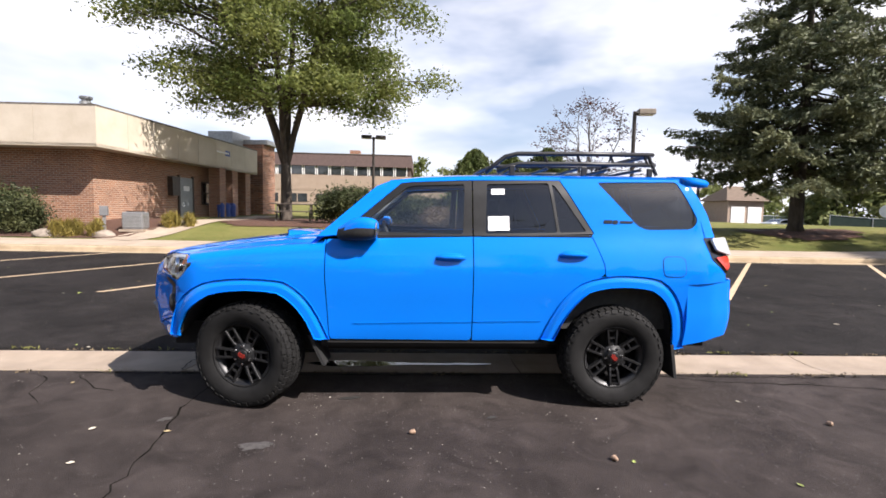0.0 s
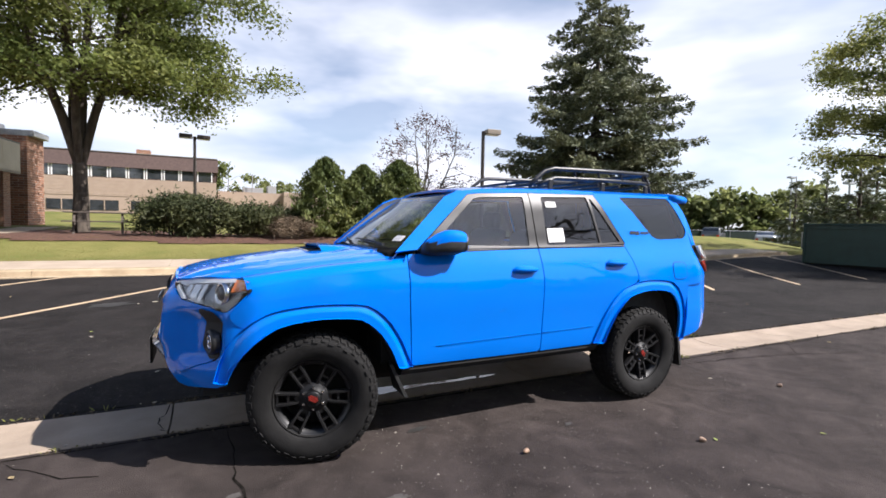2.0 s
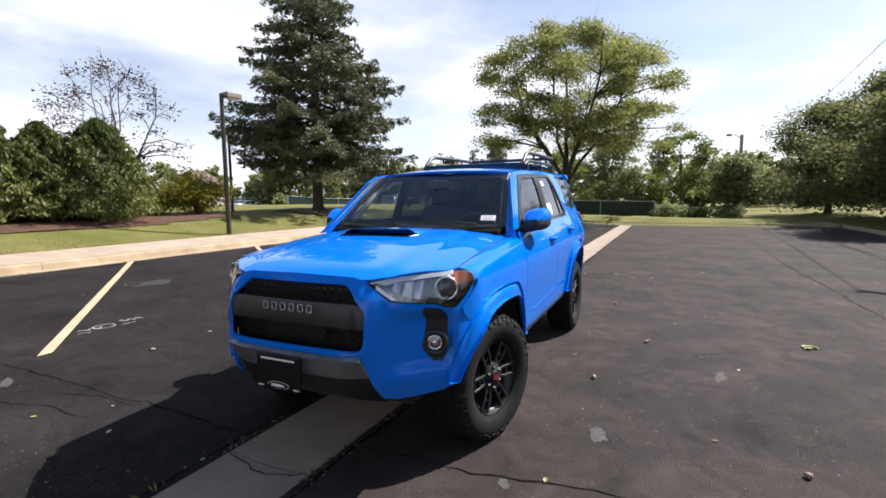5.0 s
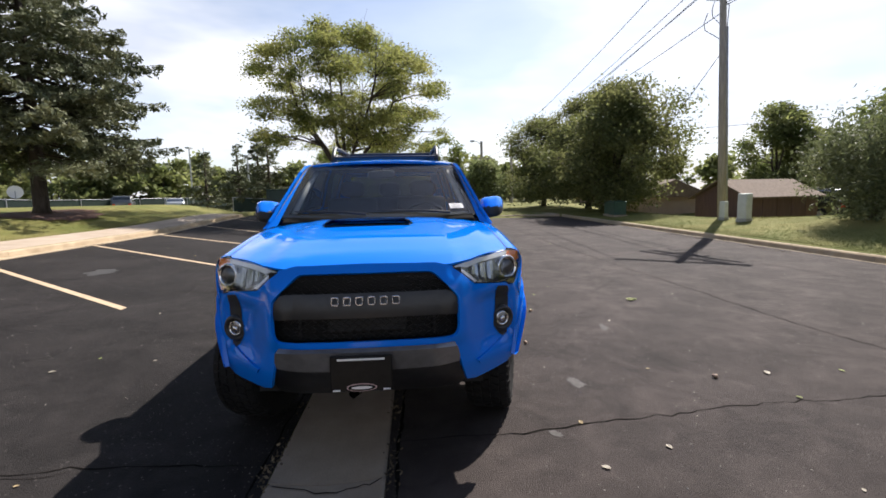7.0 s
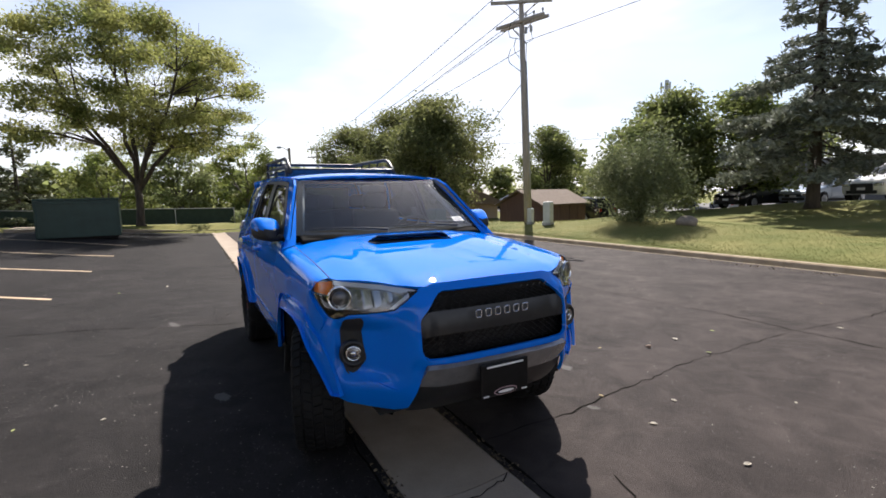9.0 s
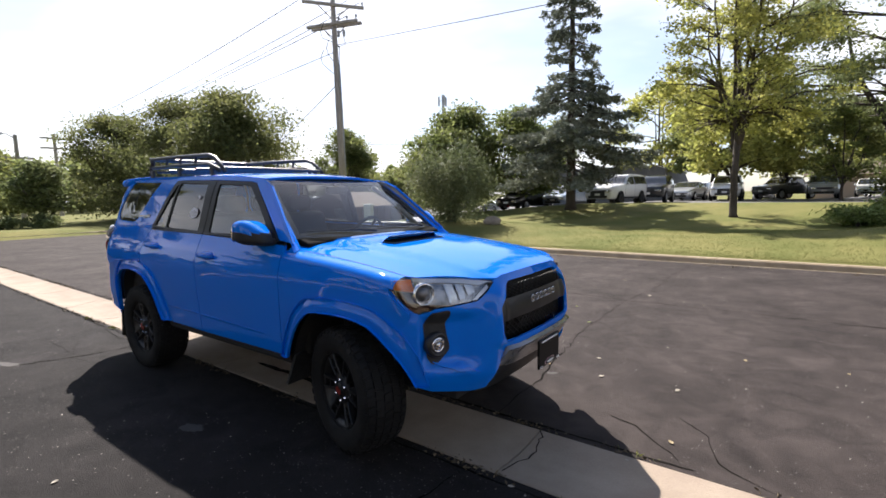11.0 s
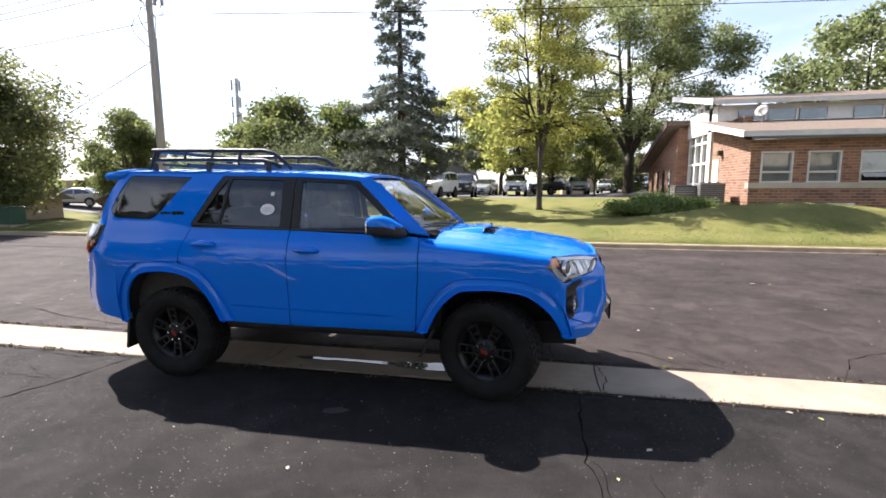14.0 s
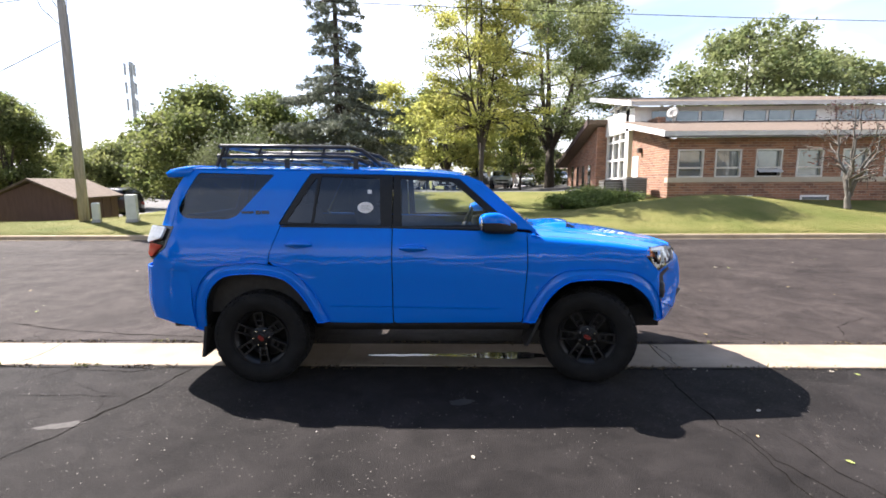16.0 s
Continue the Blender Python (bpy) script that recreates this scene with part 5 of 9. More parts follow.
for sg in (-1, 1):
    y = sg * 0.535
    bm = bmesh.new()
    up = [(0.40, y, rz_at(0.40, y) + 0.02), (0.47, y, 1.895), (0.56, y, 1.965), (0.66, y, 1.992), (1.2, y, 2.005), (1.80, y, 2.012)]
    tube(bm, up, 0.019, 8)
    part("top_rail", bm, black_satin, rack, smooth=True)
    bm = bmesh.new()
    lo = [(0.50, y * 0.99, rz_at(0.50, y) + 0.03), (0.58, y * 0.99, 1.885), (0.68, y * 0.99, 1.912), (1.2, y * 0.99, 1.925), (1.83, y * 0.99, 1.928)]
    tube(bm, lo, 0.018, 8)
    part("lower_rail", bm, black_satin, rack, smooth=True)
    for x in (0.88, 1.16, 1.44, 1.73):
        bm = bmesh.new()
        tube(bm, [(x, y, 2.0), (x + 0.035, y, 1.92)], 0.011, 6)
        part("rail_post", bm, black_satin, rack)
    bm = bmesh.new()
    tube(bm, [(1.76, y, 2.01), (1.84, y, rz_at(1.84, y) + 0.01)], 0.016, 8)
    part("rail_post", bm, black_satin, rack)
    for x in (0.62, 1.22, 1.78):
        bm = bmesh.new()
        box(bm, x - 0.022, y - 0.014, rz_at(x, y) - 0.004, x + 0.022, y + 0.014, 1.90, bevel=0.006)
        part("rack_foot", bm, black_satin, rack)
for x, z in ((0.66, 1.882), (0.92, 1.886), (1.18, 1.888), (1.44, 1.888), (1.70, 1.888)):
    bm = bmesh.new()
    tube(bm, [(x, -0.53, z - 0.004), (x, 0.53, z - 0.004)], 0.013, 8)
    part("cross_tube", bm, black_satin, rack)
bm = bmesh.new()
tube(bm, [(1.80, -0.535, 2.012), (1.805, 0.535, 2.012)], 0.019, 8)
part("rear_rail", bm, black_satin, rack)
bm = bmesh.new()
tube(bm, [(0.44, -0.53, 1.872), (0.40, -0.3, 1.872), (0.39, 0, 1.873), (0.40, 0.3, 1.872), (0.44, 0.53, 1.872)], 0.012, 8)
part("front_rail", bm, black_satin, rack)


# wheels
def wheel_at(m, name):
    """A wheel whose outer face looks along -y."""
    w = new(name)
    w.parent = suv
    w.matrix_basis = m
    w["label"] = "black alloy wheel with an all-terrain tyre"
    turn = Matrix.Rotation(radians(90), 4, "X")
    bm = bmesh.new()
    lathe(bm, [(0.225, -0.105), (0.24, -0.118), (0.265, -0.132), (0.31, -0.142), (0.345, -0.138), (0.366, -0.128), (0.376, -0.112), (0.380, -0.07), (0.381, 0.0), (0.380, 0.07), (0.376, 0.112), (0.366, 0.128), (0.345, 0.138), (0.31, 0.142), (0.265, 0.132), (0.24, 0.118), (0.225, 0.105)], 72, turn, cap=False)
    tyre = part("tyre", bm, rubber, w, "black all-terrain tyre with deep tread blocks", smooth=True)
    verts, faces = [], []
    blocks = 46
    for k in range(blocks):
        for row, (y, wy, skew) in enumerate(((-0.107, 0.040, 0.30), (-0.055, 0.046, -0.45), (0.0, 0.048, 0.40), (0.055, 0.046, -0.45), (0.107, 0.040, 0.30))):
            a0 = 2 * math.pi * (k + (row % 2) * 0.5) / blocks
            da = 2 * math.pi / blocks * (0.43 if (k + row) % 2 else 0.37)
            base = len(verts)
            for r, sh in ((0.374, 1.0), (0.3905, 0.90)):
                for sa, sy in ((-1, -1), (1, -1), (1, 1), (-1, 1)):
                    yy = y + sy * wy / 2 * sh
                    ang = a0 + sa * da * sh + skew * sy * da * 0.6
                    rr = r - (0.010 if abs(yy) > 0.118 else 0)
                    verts.append((rr * math.cos(ang), yy, rr * math.sin(ang)))
            faces += [tuple(base + i for i in q) for q in ((0, 1, 5, 4), (1, 2, 6, 5), (2, 3, 7, 6), (3, 0, 4, 7), (4, 5, 6, 7))]
        for side in (-1, 1):
            a0 = 2 * math.pi * (k + 0.25) / blocks
            da = 2 * math.pi / blocks * (0.34 if k % 2 else 0.26)
            base = len(verts)
            for r0, yo in ((0.345 if k % 2 else 0.355, 0.1385 if k % 2 else 0.134), (0.370, 0.126)):
                for sa in (-1, 1):
                    for t in (0, 0.0055):
                        verts.append(((r0 + 0.3 * t) * math.cos(a0 + sa * da), side * (yo + t), (r0 + 0.3 * t) * math.sin(a0 + sa * da)))
            faces += [tuple(base + i for i in q) for q in ((1, 3, 7, 5), (0, 1, 5, 4), (2, 6, 7, 3), (0, 2, 3, 1), (4, 5, 7, 6))]
    me = bpy.data.meshes.new("tread")
    me.from_pydata(verts, [], faces)
    bm = bmesh.new()
    bm.from_mesh(me)
    bpy.data.meshes.remove(me)
    part("tread", bm, rubber, tyre)
    bm = bmesh.new()
    lathe(bm, [(0.232, 0.120), (0.234, 0.108), (0.222, 0.098), (0.205, 0.09), (0.195, 0.02), (0.20, -0.09), (0.232, -0.12)], 48, turn, cap=False)
    rim = part("rim", bm, rim_black, w, "matt black six-spoke alloy rim", smooth=True)
    bm = bmesh.new()
    lathe(bm, [(0.20, -0.02), (0.20, -0.03), (0.04, -0.03), (0.04, -0.02)], 40, turn, cap=False)
    part("brake_disc", bm, under_black, w)
    for k in range(6):
        rot = Matrix.Rotation(2 * math.pi * k / 6 + math.pi / 6, 4, "Y")
        bm = bmesh.new()
        # two rails with three rungs leave two windows in every spoke
        for o in (-1, 1):
            vs = []
            for r, off, wd, yo in ((0.070, 0.020, 0.012, -0.086), (0.105, 0.028, 0.009, -0.096), (0.150, 0.031, 0.0085, -0.103), (0.217, 0.035, 0.0095, -0.108)):
                vs.append([bm.verts.new((o * off + sx * wd, yo + sy, r)) for sx, sy in ((-1, 0.004), (-0.7, -0.003), (0.7, -0.003), (1, 0.004), (1, 0.034), (-1, 0.034))])
            for a, b in zip(vs, vs[1:]):
                for i in range(6):
                    bm.faces.new((a[i], a[(i + 1) % 6], b[(i + 1) % 6], b[i]))
            bm.faces.new(vs[0])
            bm.faces.new(vs[-1])
        for r0, r1, hw, yo in ((0.072, 0.108, 0.026, -0.0905), (0.141, 0.153, 0.028, -0.099), (0.202, 0.216, 0.032, -0.1045)):
            box(bm, -hw, yo, r0, hw, yo + 0.030, r1)
        bmesh.ops.transform(bm, matrix=rot, verts=bm.verts)
        part("spoke", bm, rim_black, rim)
        bm = bmesh.new()
        a = 2 * math.pi * k / 6
        lathe(bm, [(0.0105, -0.02), (0.0105, 0.014), (0.0075, 0.020), (0.003, 0.021)], 8, Matrix.Translation((0.0655 * math.sin(a), -0.092, 0.0655 * math.cos(a))) @ turn)
        part("wheel_nut", bm, chrome, rim)
    bm = bmesh.new()
    lathe(bm, [(0.092, 0.055), (0.092, 0.086), (0.086, 0.093), (0.056, 0.093), (0.054, 0.104), (0.050, 0.110), (0.046, 0.108), (0.02, 0.108), (0.004, 0.108)], 36, turn)
    part("hub", bm, hub_black, rim, smooth=True)
    bm = bmesh.new()
    lathe(bm, [(0.044, 0.107), (0.042, 0.112), (0.028, 0.1155), (0.012, 0.117), (0.003, 0.1172)], 28, turn)
    part("hub_cap", bm, hub_black, rim, "black hub cap with a red emblem", smooth=True)
    bm = bmesh.new()
    for o, ln in ((-0.011, 0.024), (0.0, 0.031), (0.011, 0.024)):
        box(bm, -ln, -0.1200, o - 0.0044, ln, -0.1140, o + 0.0044)
    bmesh.ops.rotate(bm, cent=(0, 0, 0), matrix=Matrix.Rotation(radians(25), 3, "Y"), verts=bm.verts)
    part("cap_emblem", bm, cap_red, rim)
    return w


STEER = -15.0
for sg in (-1, 1):
    face_out = 0 if sg < 0 else 180
    kp = pose(-1.395, sg * 0.70, 0.394, 0, 0, STEER)
    wheel_at(kp @ pose(0, sg * 0.08, 0.008, 0, 0, face_out) @ Matrix.Scale(1.02, 4), "wheel")
    wheel_at(pose(1.395, sg * 0.79, 0.402, 0, 25, face_out) @ Matrix.Scale(1.02, 4), "wheel")

# ---- trees and shrubs ----


def leaf_mat(name, c1, c2, scale=0.5, island=0.35, trans=0.5):
    return mat(name, c1, c2, scale=scale, rough=0.65, island=island, spec=0.3, trans=trans)


leaf_locust = leaf_mat("locust_leaves", (0.110, 0.149, 0.037), (0.225, 0.236, 0.071), trans=0.55)
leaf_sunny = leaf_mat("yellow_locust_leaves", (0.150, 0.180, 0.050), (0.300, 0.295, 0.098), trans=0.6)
leaf_yellow = leaf_mat("turning_leaves", (0.27, 0.30, 0.075), (0.44, 0.42, 0.12), trans=0.55)
leaf_green = leaf_mat("broad_leaves", (0.104, 0.137, 0.043), (0.198, 0.212, 0.075), trans=0.55)
leaf_dark = leaf_mat("dark_leaves", (0.108, 0.144, 0.042), (0.204, 0.228, 0.072))
leaf_willow = leaf_mat("pale_leaves", (0.15, 0.19, 0.075), (0.26, 0.28, 0.125), trans=0.5)
leaf_shrub = leaf_mat("shrub_leaves", (0.085, 0.108, 0.046), (0.185, 0.200, 0.100), trans=0.4)
leaf_maple = leaf_mat("maple_leaves", (0.100, 0.120, 0.042), (0.205, 0.210, 0.080), trans=0.55)
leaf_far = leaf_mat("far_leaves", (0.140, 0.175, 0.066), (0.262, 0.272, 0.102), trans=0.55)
leaf_purple = leaf_mat("purple_leaves", (0.05, 0.018, 0.014), (0.10, 0.035, 0.022))
needle_green = leaf_mat("spruce_needles", (0.056, 0.072, 0.036), (0.190, 0.200, 0.108), trans=0.15)
needle_blue = leaf_mat("blue_spruce_needles", (0.105, 0.125, 0.096), (0.215, 0.230, 0.170), trans=0.2)
arbor_green = leaf_mat("arborvitae_leaves", (0.070, 0.095, 0.026), (0.185, 0.200, 0.060), trans=0.3)
juniper_green = leaf_mat("juniper_leaves", (0.115, 0.165, 0.045), (0.235, 0.285, 0.090), trans=0.35)
yew_green = leaf_mat("yew_leaves", (0.024, 0.036, 0.013), (0.085, 0.090, 0.034), trans=0.2)
gold_shrub = leaf_mat("gold_shrub_leaves", (0.15, 0.165, 0.022), (0.30, 0.26, 0.035), trans=0.55)
dead_twig = mat("dead_twigs", (0.10, 0.07, 0.045), (0.19, 0.14, 0.09), scale=5, rough=0.9, island=0.3)
straw_grass = leaf_mat("straw_grass", (0.20, 0.17, 0.04), (0.34, 0.26, 0.07), trans=0.5)


def leaf_cloud(name, pts, size, material, parent, rng, aspect=0.45, droop=0.0, upright=0.0):
    """Many small four-sided leaves at pts, each turned its own way."""
    pts = np.asarray(pts, float)
    n = len(pts)
    a = rng.normal(size=(n, 3))
    a[:, 2] = a[:, 2] * 0.6 - droop + upright
    a /= np.linalg.norm(a, axis=1)[:, None] + 1e-9
    b = rng.normal(size=(n, 3))
    b -= a * (a * b).sum(1)[:, None]
    b /= np.linalg.norm(b, axis=1)[:, None] + 1e-9
    s = size * (0.6 + 0.8 * rng.random(n))[:, None]
    v = np.empty((n, 4, 3))
    v[:, 0] = pts - a * s * 0.5
    v[:, 1] = pts + b * s * aspect * 0.5
    v[:, 2] = pts + a * s * 0.5
    v[:, 3] = pts - b * s * aspect * 0.5
    me = bpy.data.meshes.new(name)
    me.vertices.add(n * 4)
    me.vertices.foreach_set("co", v.reshape(-1))
    me.loops.add(n * 4)
    me.loops.foreach_set("vertex_index", np.arange(n * 4, dtype=np.int32))
    me.polygons.add(n)
    me.polygons.foreach_set("loop_start", np.arange(0, n * 4, 4, dtype=np.int32))
    me.update(calc_edges=True)
    me.materials.append(material)
    ob = new(name, me)
    ob.parent = parent
    return ob


def broadleaf(name, label, at, height, crown_r, trunk_r, material, seed, leaves=14000, leaf=0.16, fork=0.22, lean=(0, 0), forks=5, clump=0.9, hubs=70, bark_of=None, droop=0.15, bottom=0.25, aspect=0.5, flat=0.6, belly=0.4, open_in=0.35, uneven=1.0):
    """A trunk that forks into limbs; each limb feeds branches that end in clumps of leaves inside an uneven crown."""
    rng = np.random.default_rng(seed)
    x, y = at
    t = thing(name, label, "tree", at=(x, y, ground_z(x, y) - 0.05), rz=0)
    bm = bmesh.new()
    h0, zl = height * fork, height * bottom
    top = Vector((lean[0] * 0.5, lean[1] * 0.5, h0))
    tube(bm, [(0, 0, 0), (0.02, 0.01, 0.15), top * 0.5 + Vector((0.04, -0.03, 0)), top], [trunk_r * 1.5, trunk_r * 1.12, trunk_r * 0.95, trunk_r * 0.85], 12)
    ph = rng.random(3) * 6.28

    def reach(f, an):
        q = (f - belly) / np.where(f > belly, 1.04 - belly, belly + 0.25)
        return crown_r * np.sqrt(np.clip(1 - q * q, 0.02, 1)) * (1 + uneven * (0.10 * np.sin(3 * an + ph[0] + 4 * f) + 0.08 * np.sin(5 * an + ph[1] - 7 * f)))

    n = hubs
    f = (np.arange(n) + rng.random(n)) / n
    an = rng.random(n) * 2 * math.pi
    sz = clump * (0.65 + 0.7 * rng.random(n))
    rf = open_in + (1 - open_in) * rng.random(n) ** 0.55
    rad = np.maximum(0.1, reach(f, an) * rf - sz * 0.6)
    zc = zl + (height - zl) * f - sz * flat * (f > 0.6) * 0.8 + sz * flat * 0.4 * (f < 0.1)
    hub = np.stack([lean[0] + rad * np.cos(an), lean[1] + rad * np.sin(an), zc], 1)
    # limbs, and a branch from the nearest limb to each clump
    bb = bmesh.new()
    joints = []
    for k in range(forks):
        a0 = 2 * math.pi * (k + rng.random() * 0.6) / forks
        out = crown_r * (0.25 + 0.35 * rng.random()) if k else crown_r * 0.06
        end = Vector((lean[0] + out * math.cos(a0), lean[1] + out * math.sin(a0), zl + (height - zl) * (0.5 + 0.32 * rng.random() if k else 0.86)))
        pts, rd = [], []
        for i in range(8):
            u = i / 7
            c = top.lerp(end, u)
            c.x += (end.x - top.x) * 0.25 * math.sin(math.pi * u) + rng.normal() * 0.05 * (0 < i)
            c.y += (end.y - top.y) * 0.25 * math.sin(math.pi * u) + rng.normal() * 0.05 * (0 < i)
            if i == 0:
                c.z -= 0.12 * k
            pts.append(c)
            rd.append(max(0.018, trunk_r * (0.62 if k else 0.75) * (1 - 0.82 * u)))
            if i:
                joints.append((c, rd[-1]))
        tube(bb, pts, rd, 7, cap=False)
    for h in hub:
        h = Vector(h)
        src, r0 = min(joints, key=lambda j: (j[0] - h).length + max(0, j[0].z - h.z + 0.3) * 1.6)
        mid = src.lerp(h, 0.5) + Vector(rng.normal(size=3)) * 0.08 * (h - src).length * 0.6 + Vector((0, 0, 0.06 * (h - src).length))
        tube(bb, [src, src.lerp(mid, 0.55), mid, h], [min(r0 * 0.75, 0.09), min(r0 * 0.6, 0.055), min(r0 * 0.5, 0.04), 0.012], 5, cap=False)
        for _ in range(3):
            tip = h + Vector(rng.normal(size=3)) * clump * 0.45
            tube(bb, [mid.lerp(h, 0.5 + 0.4 * rng.random()), tip], [0.014, 0.005], 3, cap=False)
    part("trunk", bm, bark_of or bark, t, smooth=True)
    part("branch_work", bb, bark_of or bark, t, smooth=True)
    w = sz ** 2
    pick = rng.choice(n, leaves, p=w / w.sum())
    u = rng.normal(size=(leaves, 3))
    u /= np.linalg.norm(u, axis=1)[:, None]
    u *= (rng.random(leaves) ** 0.42 * (1 + 0.28 * np.clip(rng.normal(size=leaves), -1, 1.5)))[:, None]
    off = u * sz[pick][:, None] * np.array([1.0, 1.0, flat])
    off[:, 2] -= 0.22 * sz[pick] * (off[:, 0] ** 2 + off[:, 1] ** 2) / sz[pick] ** 2 * droop * 3
    leaf_cloud("crown", hub[pick] + off, leaf, material, t, rng, droop=droop, aspect=aspect)
    return t


def conifer(name, label, at, height, base_r, trunk_r, material, seed, bare=0.12, whorls=22, per=8, leaf=0.24, thin=0.0, profile=None, bark_of=None, sway=0.25, upturn=0.5, density=1.0, tuft=0.2):
    """Whorls of boughs with gaps between; each bough is a drooping spray of needle tufts with hanging side twigs."""
    rng = np.random.default_rng(seed)
    x, y = at
    t = thing(name, label, "tree", at=(x, y, ground_z(x, y) - 0.05))
    bm = bmesh.new()
    tube(bm, [(0, 0, 0), (0, 0, 0.3), (0.03, 0, height * 0.5), (0, 0.02, height)], [trunk_r * 1.35, trunk_r, trunk_r * 0.6, 0.02], 10)
    part("trunk", bm, bark_of or bark, t, smooth=True)
    prof = curve(*(profile or ((0, base_r), (0.5, base_r * 0.5), (1, 0.15))))
    bm = bmesh.new()
    pts = []
    for w in range(whorls):
        f = (w + 0.5 * rng.random()) / whorls
        z0 = height * (bare + (1 - bare) * f)
        k = max(4, round(per * (0.55 + 0.45 * prof(f) / base_r)))
        for j in range(k):
            if rng.random() < thin:
                continue
            an = 2 * math.pi * (j + rng.random()) / k
            z = z0 + rng.normal() * 0.16
            ln = prof(f) * (0.62 + 0.45 * rng.random()) + 0.1
            d = Vector((math.cos(an), math.sin(an), 0))
            side = Vector((-d.y, d.x, 0))

            def on(q):
                return Vector((0, 0, z)) + d * (ln * q) + Vector((0, 0, ln * (-sway * q + upturn * sway * q ** 3)))
            line = [on(s / 6) for s in range(7)]
            if ln > 0.4:
                tube(bm, line, [0.03 * (1 - 0.8 * s / 6) * min(1.5, ln) for s in range(7)], 4, cap=False)
            # side twigs, each a hanging string of tufts
            nt = max(3, int(ln * 5.5))
            for i in range(nt):
                q = 0.22 + 0.78 * (i + rng.random()) / nt
                span_ = (0.16 + 0.30 * ln * (1 - q) + 0.12 * rng.random()) * rng.choice((-1, 1))
                m = max(4, int((6 + 12 * abs(span_)) * density))
                u = rng.random(m)
                b = on(q)
                p = np.array(b)[None] + np.array(side)[None] * (span_ * u)[:, None] + np.array(d)[None] * (0.5 * abs(span_) * u)[:, None]
                p[:, 2] -= 0.45 * abs(span_) * u * u + tuft * rng.random(m)
                p += rng.normal(size=(m, 3)) * np.array([0.055, 0.055, 0.04])
                pts.append(p)
    part("bough_frame", bm, bark_of or bark, t, smooth=True)
    leaf_cloud("needle_mass", np.concatenate(pts), leaf, material, t, rng, aspect=0.30, droop=0.35)
    return t


def shrub(name, label, at, r, h, material, seed, leaves=5000, leaf=0.10, upright=0.0, aspect=0.4, lumps=26, category="shrub", group="", stems=True, solid=0.8):
    rng = np.random.default_rng(seed)
    x, y = at
    t = thing(name, label, category, at=(x, y, ground_z(x, y) - 0.03), group=group)
    if stems:
        bm = bmesh.new()
        for k in range(9):
            an = rng.random() * 2 * math.pi
            q = rng.random() * 0.6
            tube(bm, [(0.1 * math.cos(an), 0.1 * math.sin(an), 0), (q * r[0] * 0.6 * math.cos(an), q * r[1] * 0.6 * math.sin(an), h * 0.5), (q * r[0] * math.cos(an), q * r[1] * math.sin(an), h * 0.85)], [0.03, 0.02, 0.008], 5, cap=False)
        part("stem_fan", bm, bark, t)
    u = rng.normal(size=(lumps, 3))
    u /= np.linalg.norm(u, axis=1)[:, None]
    hub = u * np.array([r[0], r[1], h * 0.46]) * (0.55 + 0.4 * rng.random((lumps, 1))) + np.array([0, 0, h * 0.48])
    pick = rng.integers(0, lumps, leaves)
    spread = np.array([r[0] * 0.24, r[1] * 0.24, h * 0.16])
    p = hub[pick] + rng.normal(size=(leaves, 3)) * spread * solid
    p[:, 2] = np.abs(p[:, 2]) + 0.02
    leaf_cloud("foliage", p, leaf, material, t, rng, aspect=aspect, upright=upright)
    return t


def column_bush(name, label, at, r, h, material, seed, leaves=9000, leaf=0.17):
    """An egg-shaped upright evergreen of many flat sprays."""
    rng = np.random.default_rng(seed)
    x, y = at
    t = thing(name, label, "shrub", at=(x, y, ground_z(x, y) - 0.03), group="upright evergreens in the bed")
    bm = bmesh.new()
    tube(bm, [(0, 0, 0), (0, 0, h * 0.6)], [0.06, 0.02], 6)
    part("stem", bm, bark, t)
    f = rng.random(leaves)
    an = rng.random(leaves) * 2 * math.pi
    bulge = 1 + 0.24 * np.sin(an * 5 + f * 13 + seed) + 0.20 * np.sin(an * 8 - f * 26 + 2 * seed) + 0.20 * np.sin(an * 13 + f * 43)
    rad = r * 1.05 * np.minimum(1, f / 0.12 + 0.35) * (1 - f ** 1.9) ** 0.75 * bulge * (0.6 + 0.5 * rng.random(leaves) ** 0.6) + 0.05
    p = np.stack([rad * np.cos(an), rad * np.sin(an), h * f * 1.0 + 0.05], 1)
    leaf_cloud("foliage", p, leaf, material, t, rng, aspect=0.32, upright=1.1)
    return t


# north side
broadleaf("locust_tree", "large honey locust with feathery green leaves beside a picnic table", (-6.2, 17.4), 14.5, 6.7, 0.24, leaf_locust, 11, leaves=125000, leaf=0.155, fork=0.20, forks=7, clump=1.2, hubs=190, lean=(-0.02, 0.0), bottom=0.34, flat=0.45, droop=0.3, belly=0.35, open_in=0.3)
conifer("spruce_tree", "tall dark green spruce in a mulch ring", (15.0, 14.2), 12.2, 4.7, 0.27, needle_green, 21, bare=0.20, whorls=21, per=10, leaf=0.24, profile=((0, 4.3), (0.15, 4.8), (0.4, 4.3), (0.62, 3.2), (0.85, 1.7), (1, 0.3)), sway=0.26, upturn=0.65, density=1.9, thin=0.17)
broadleaf("locust_tree", "spreading locust with sparse yellow-green leaves", (24.3, 3.7), 10.7, 6.5, 0.18, leaf_sunny, 31, leaves=78000, leaf=0.14, fork=0.21, forks=7, clump=1.0, hubs=130, bottom=0.36, flat=0.42, droop=0.22, belly=0.22)
column_bush("arborvitae", "rounded dark green upright evergreen in a mulch bed", (2.0, 14.75), 1.05, 3.0, arbor_green, 41, 13000)
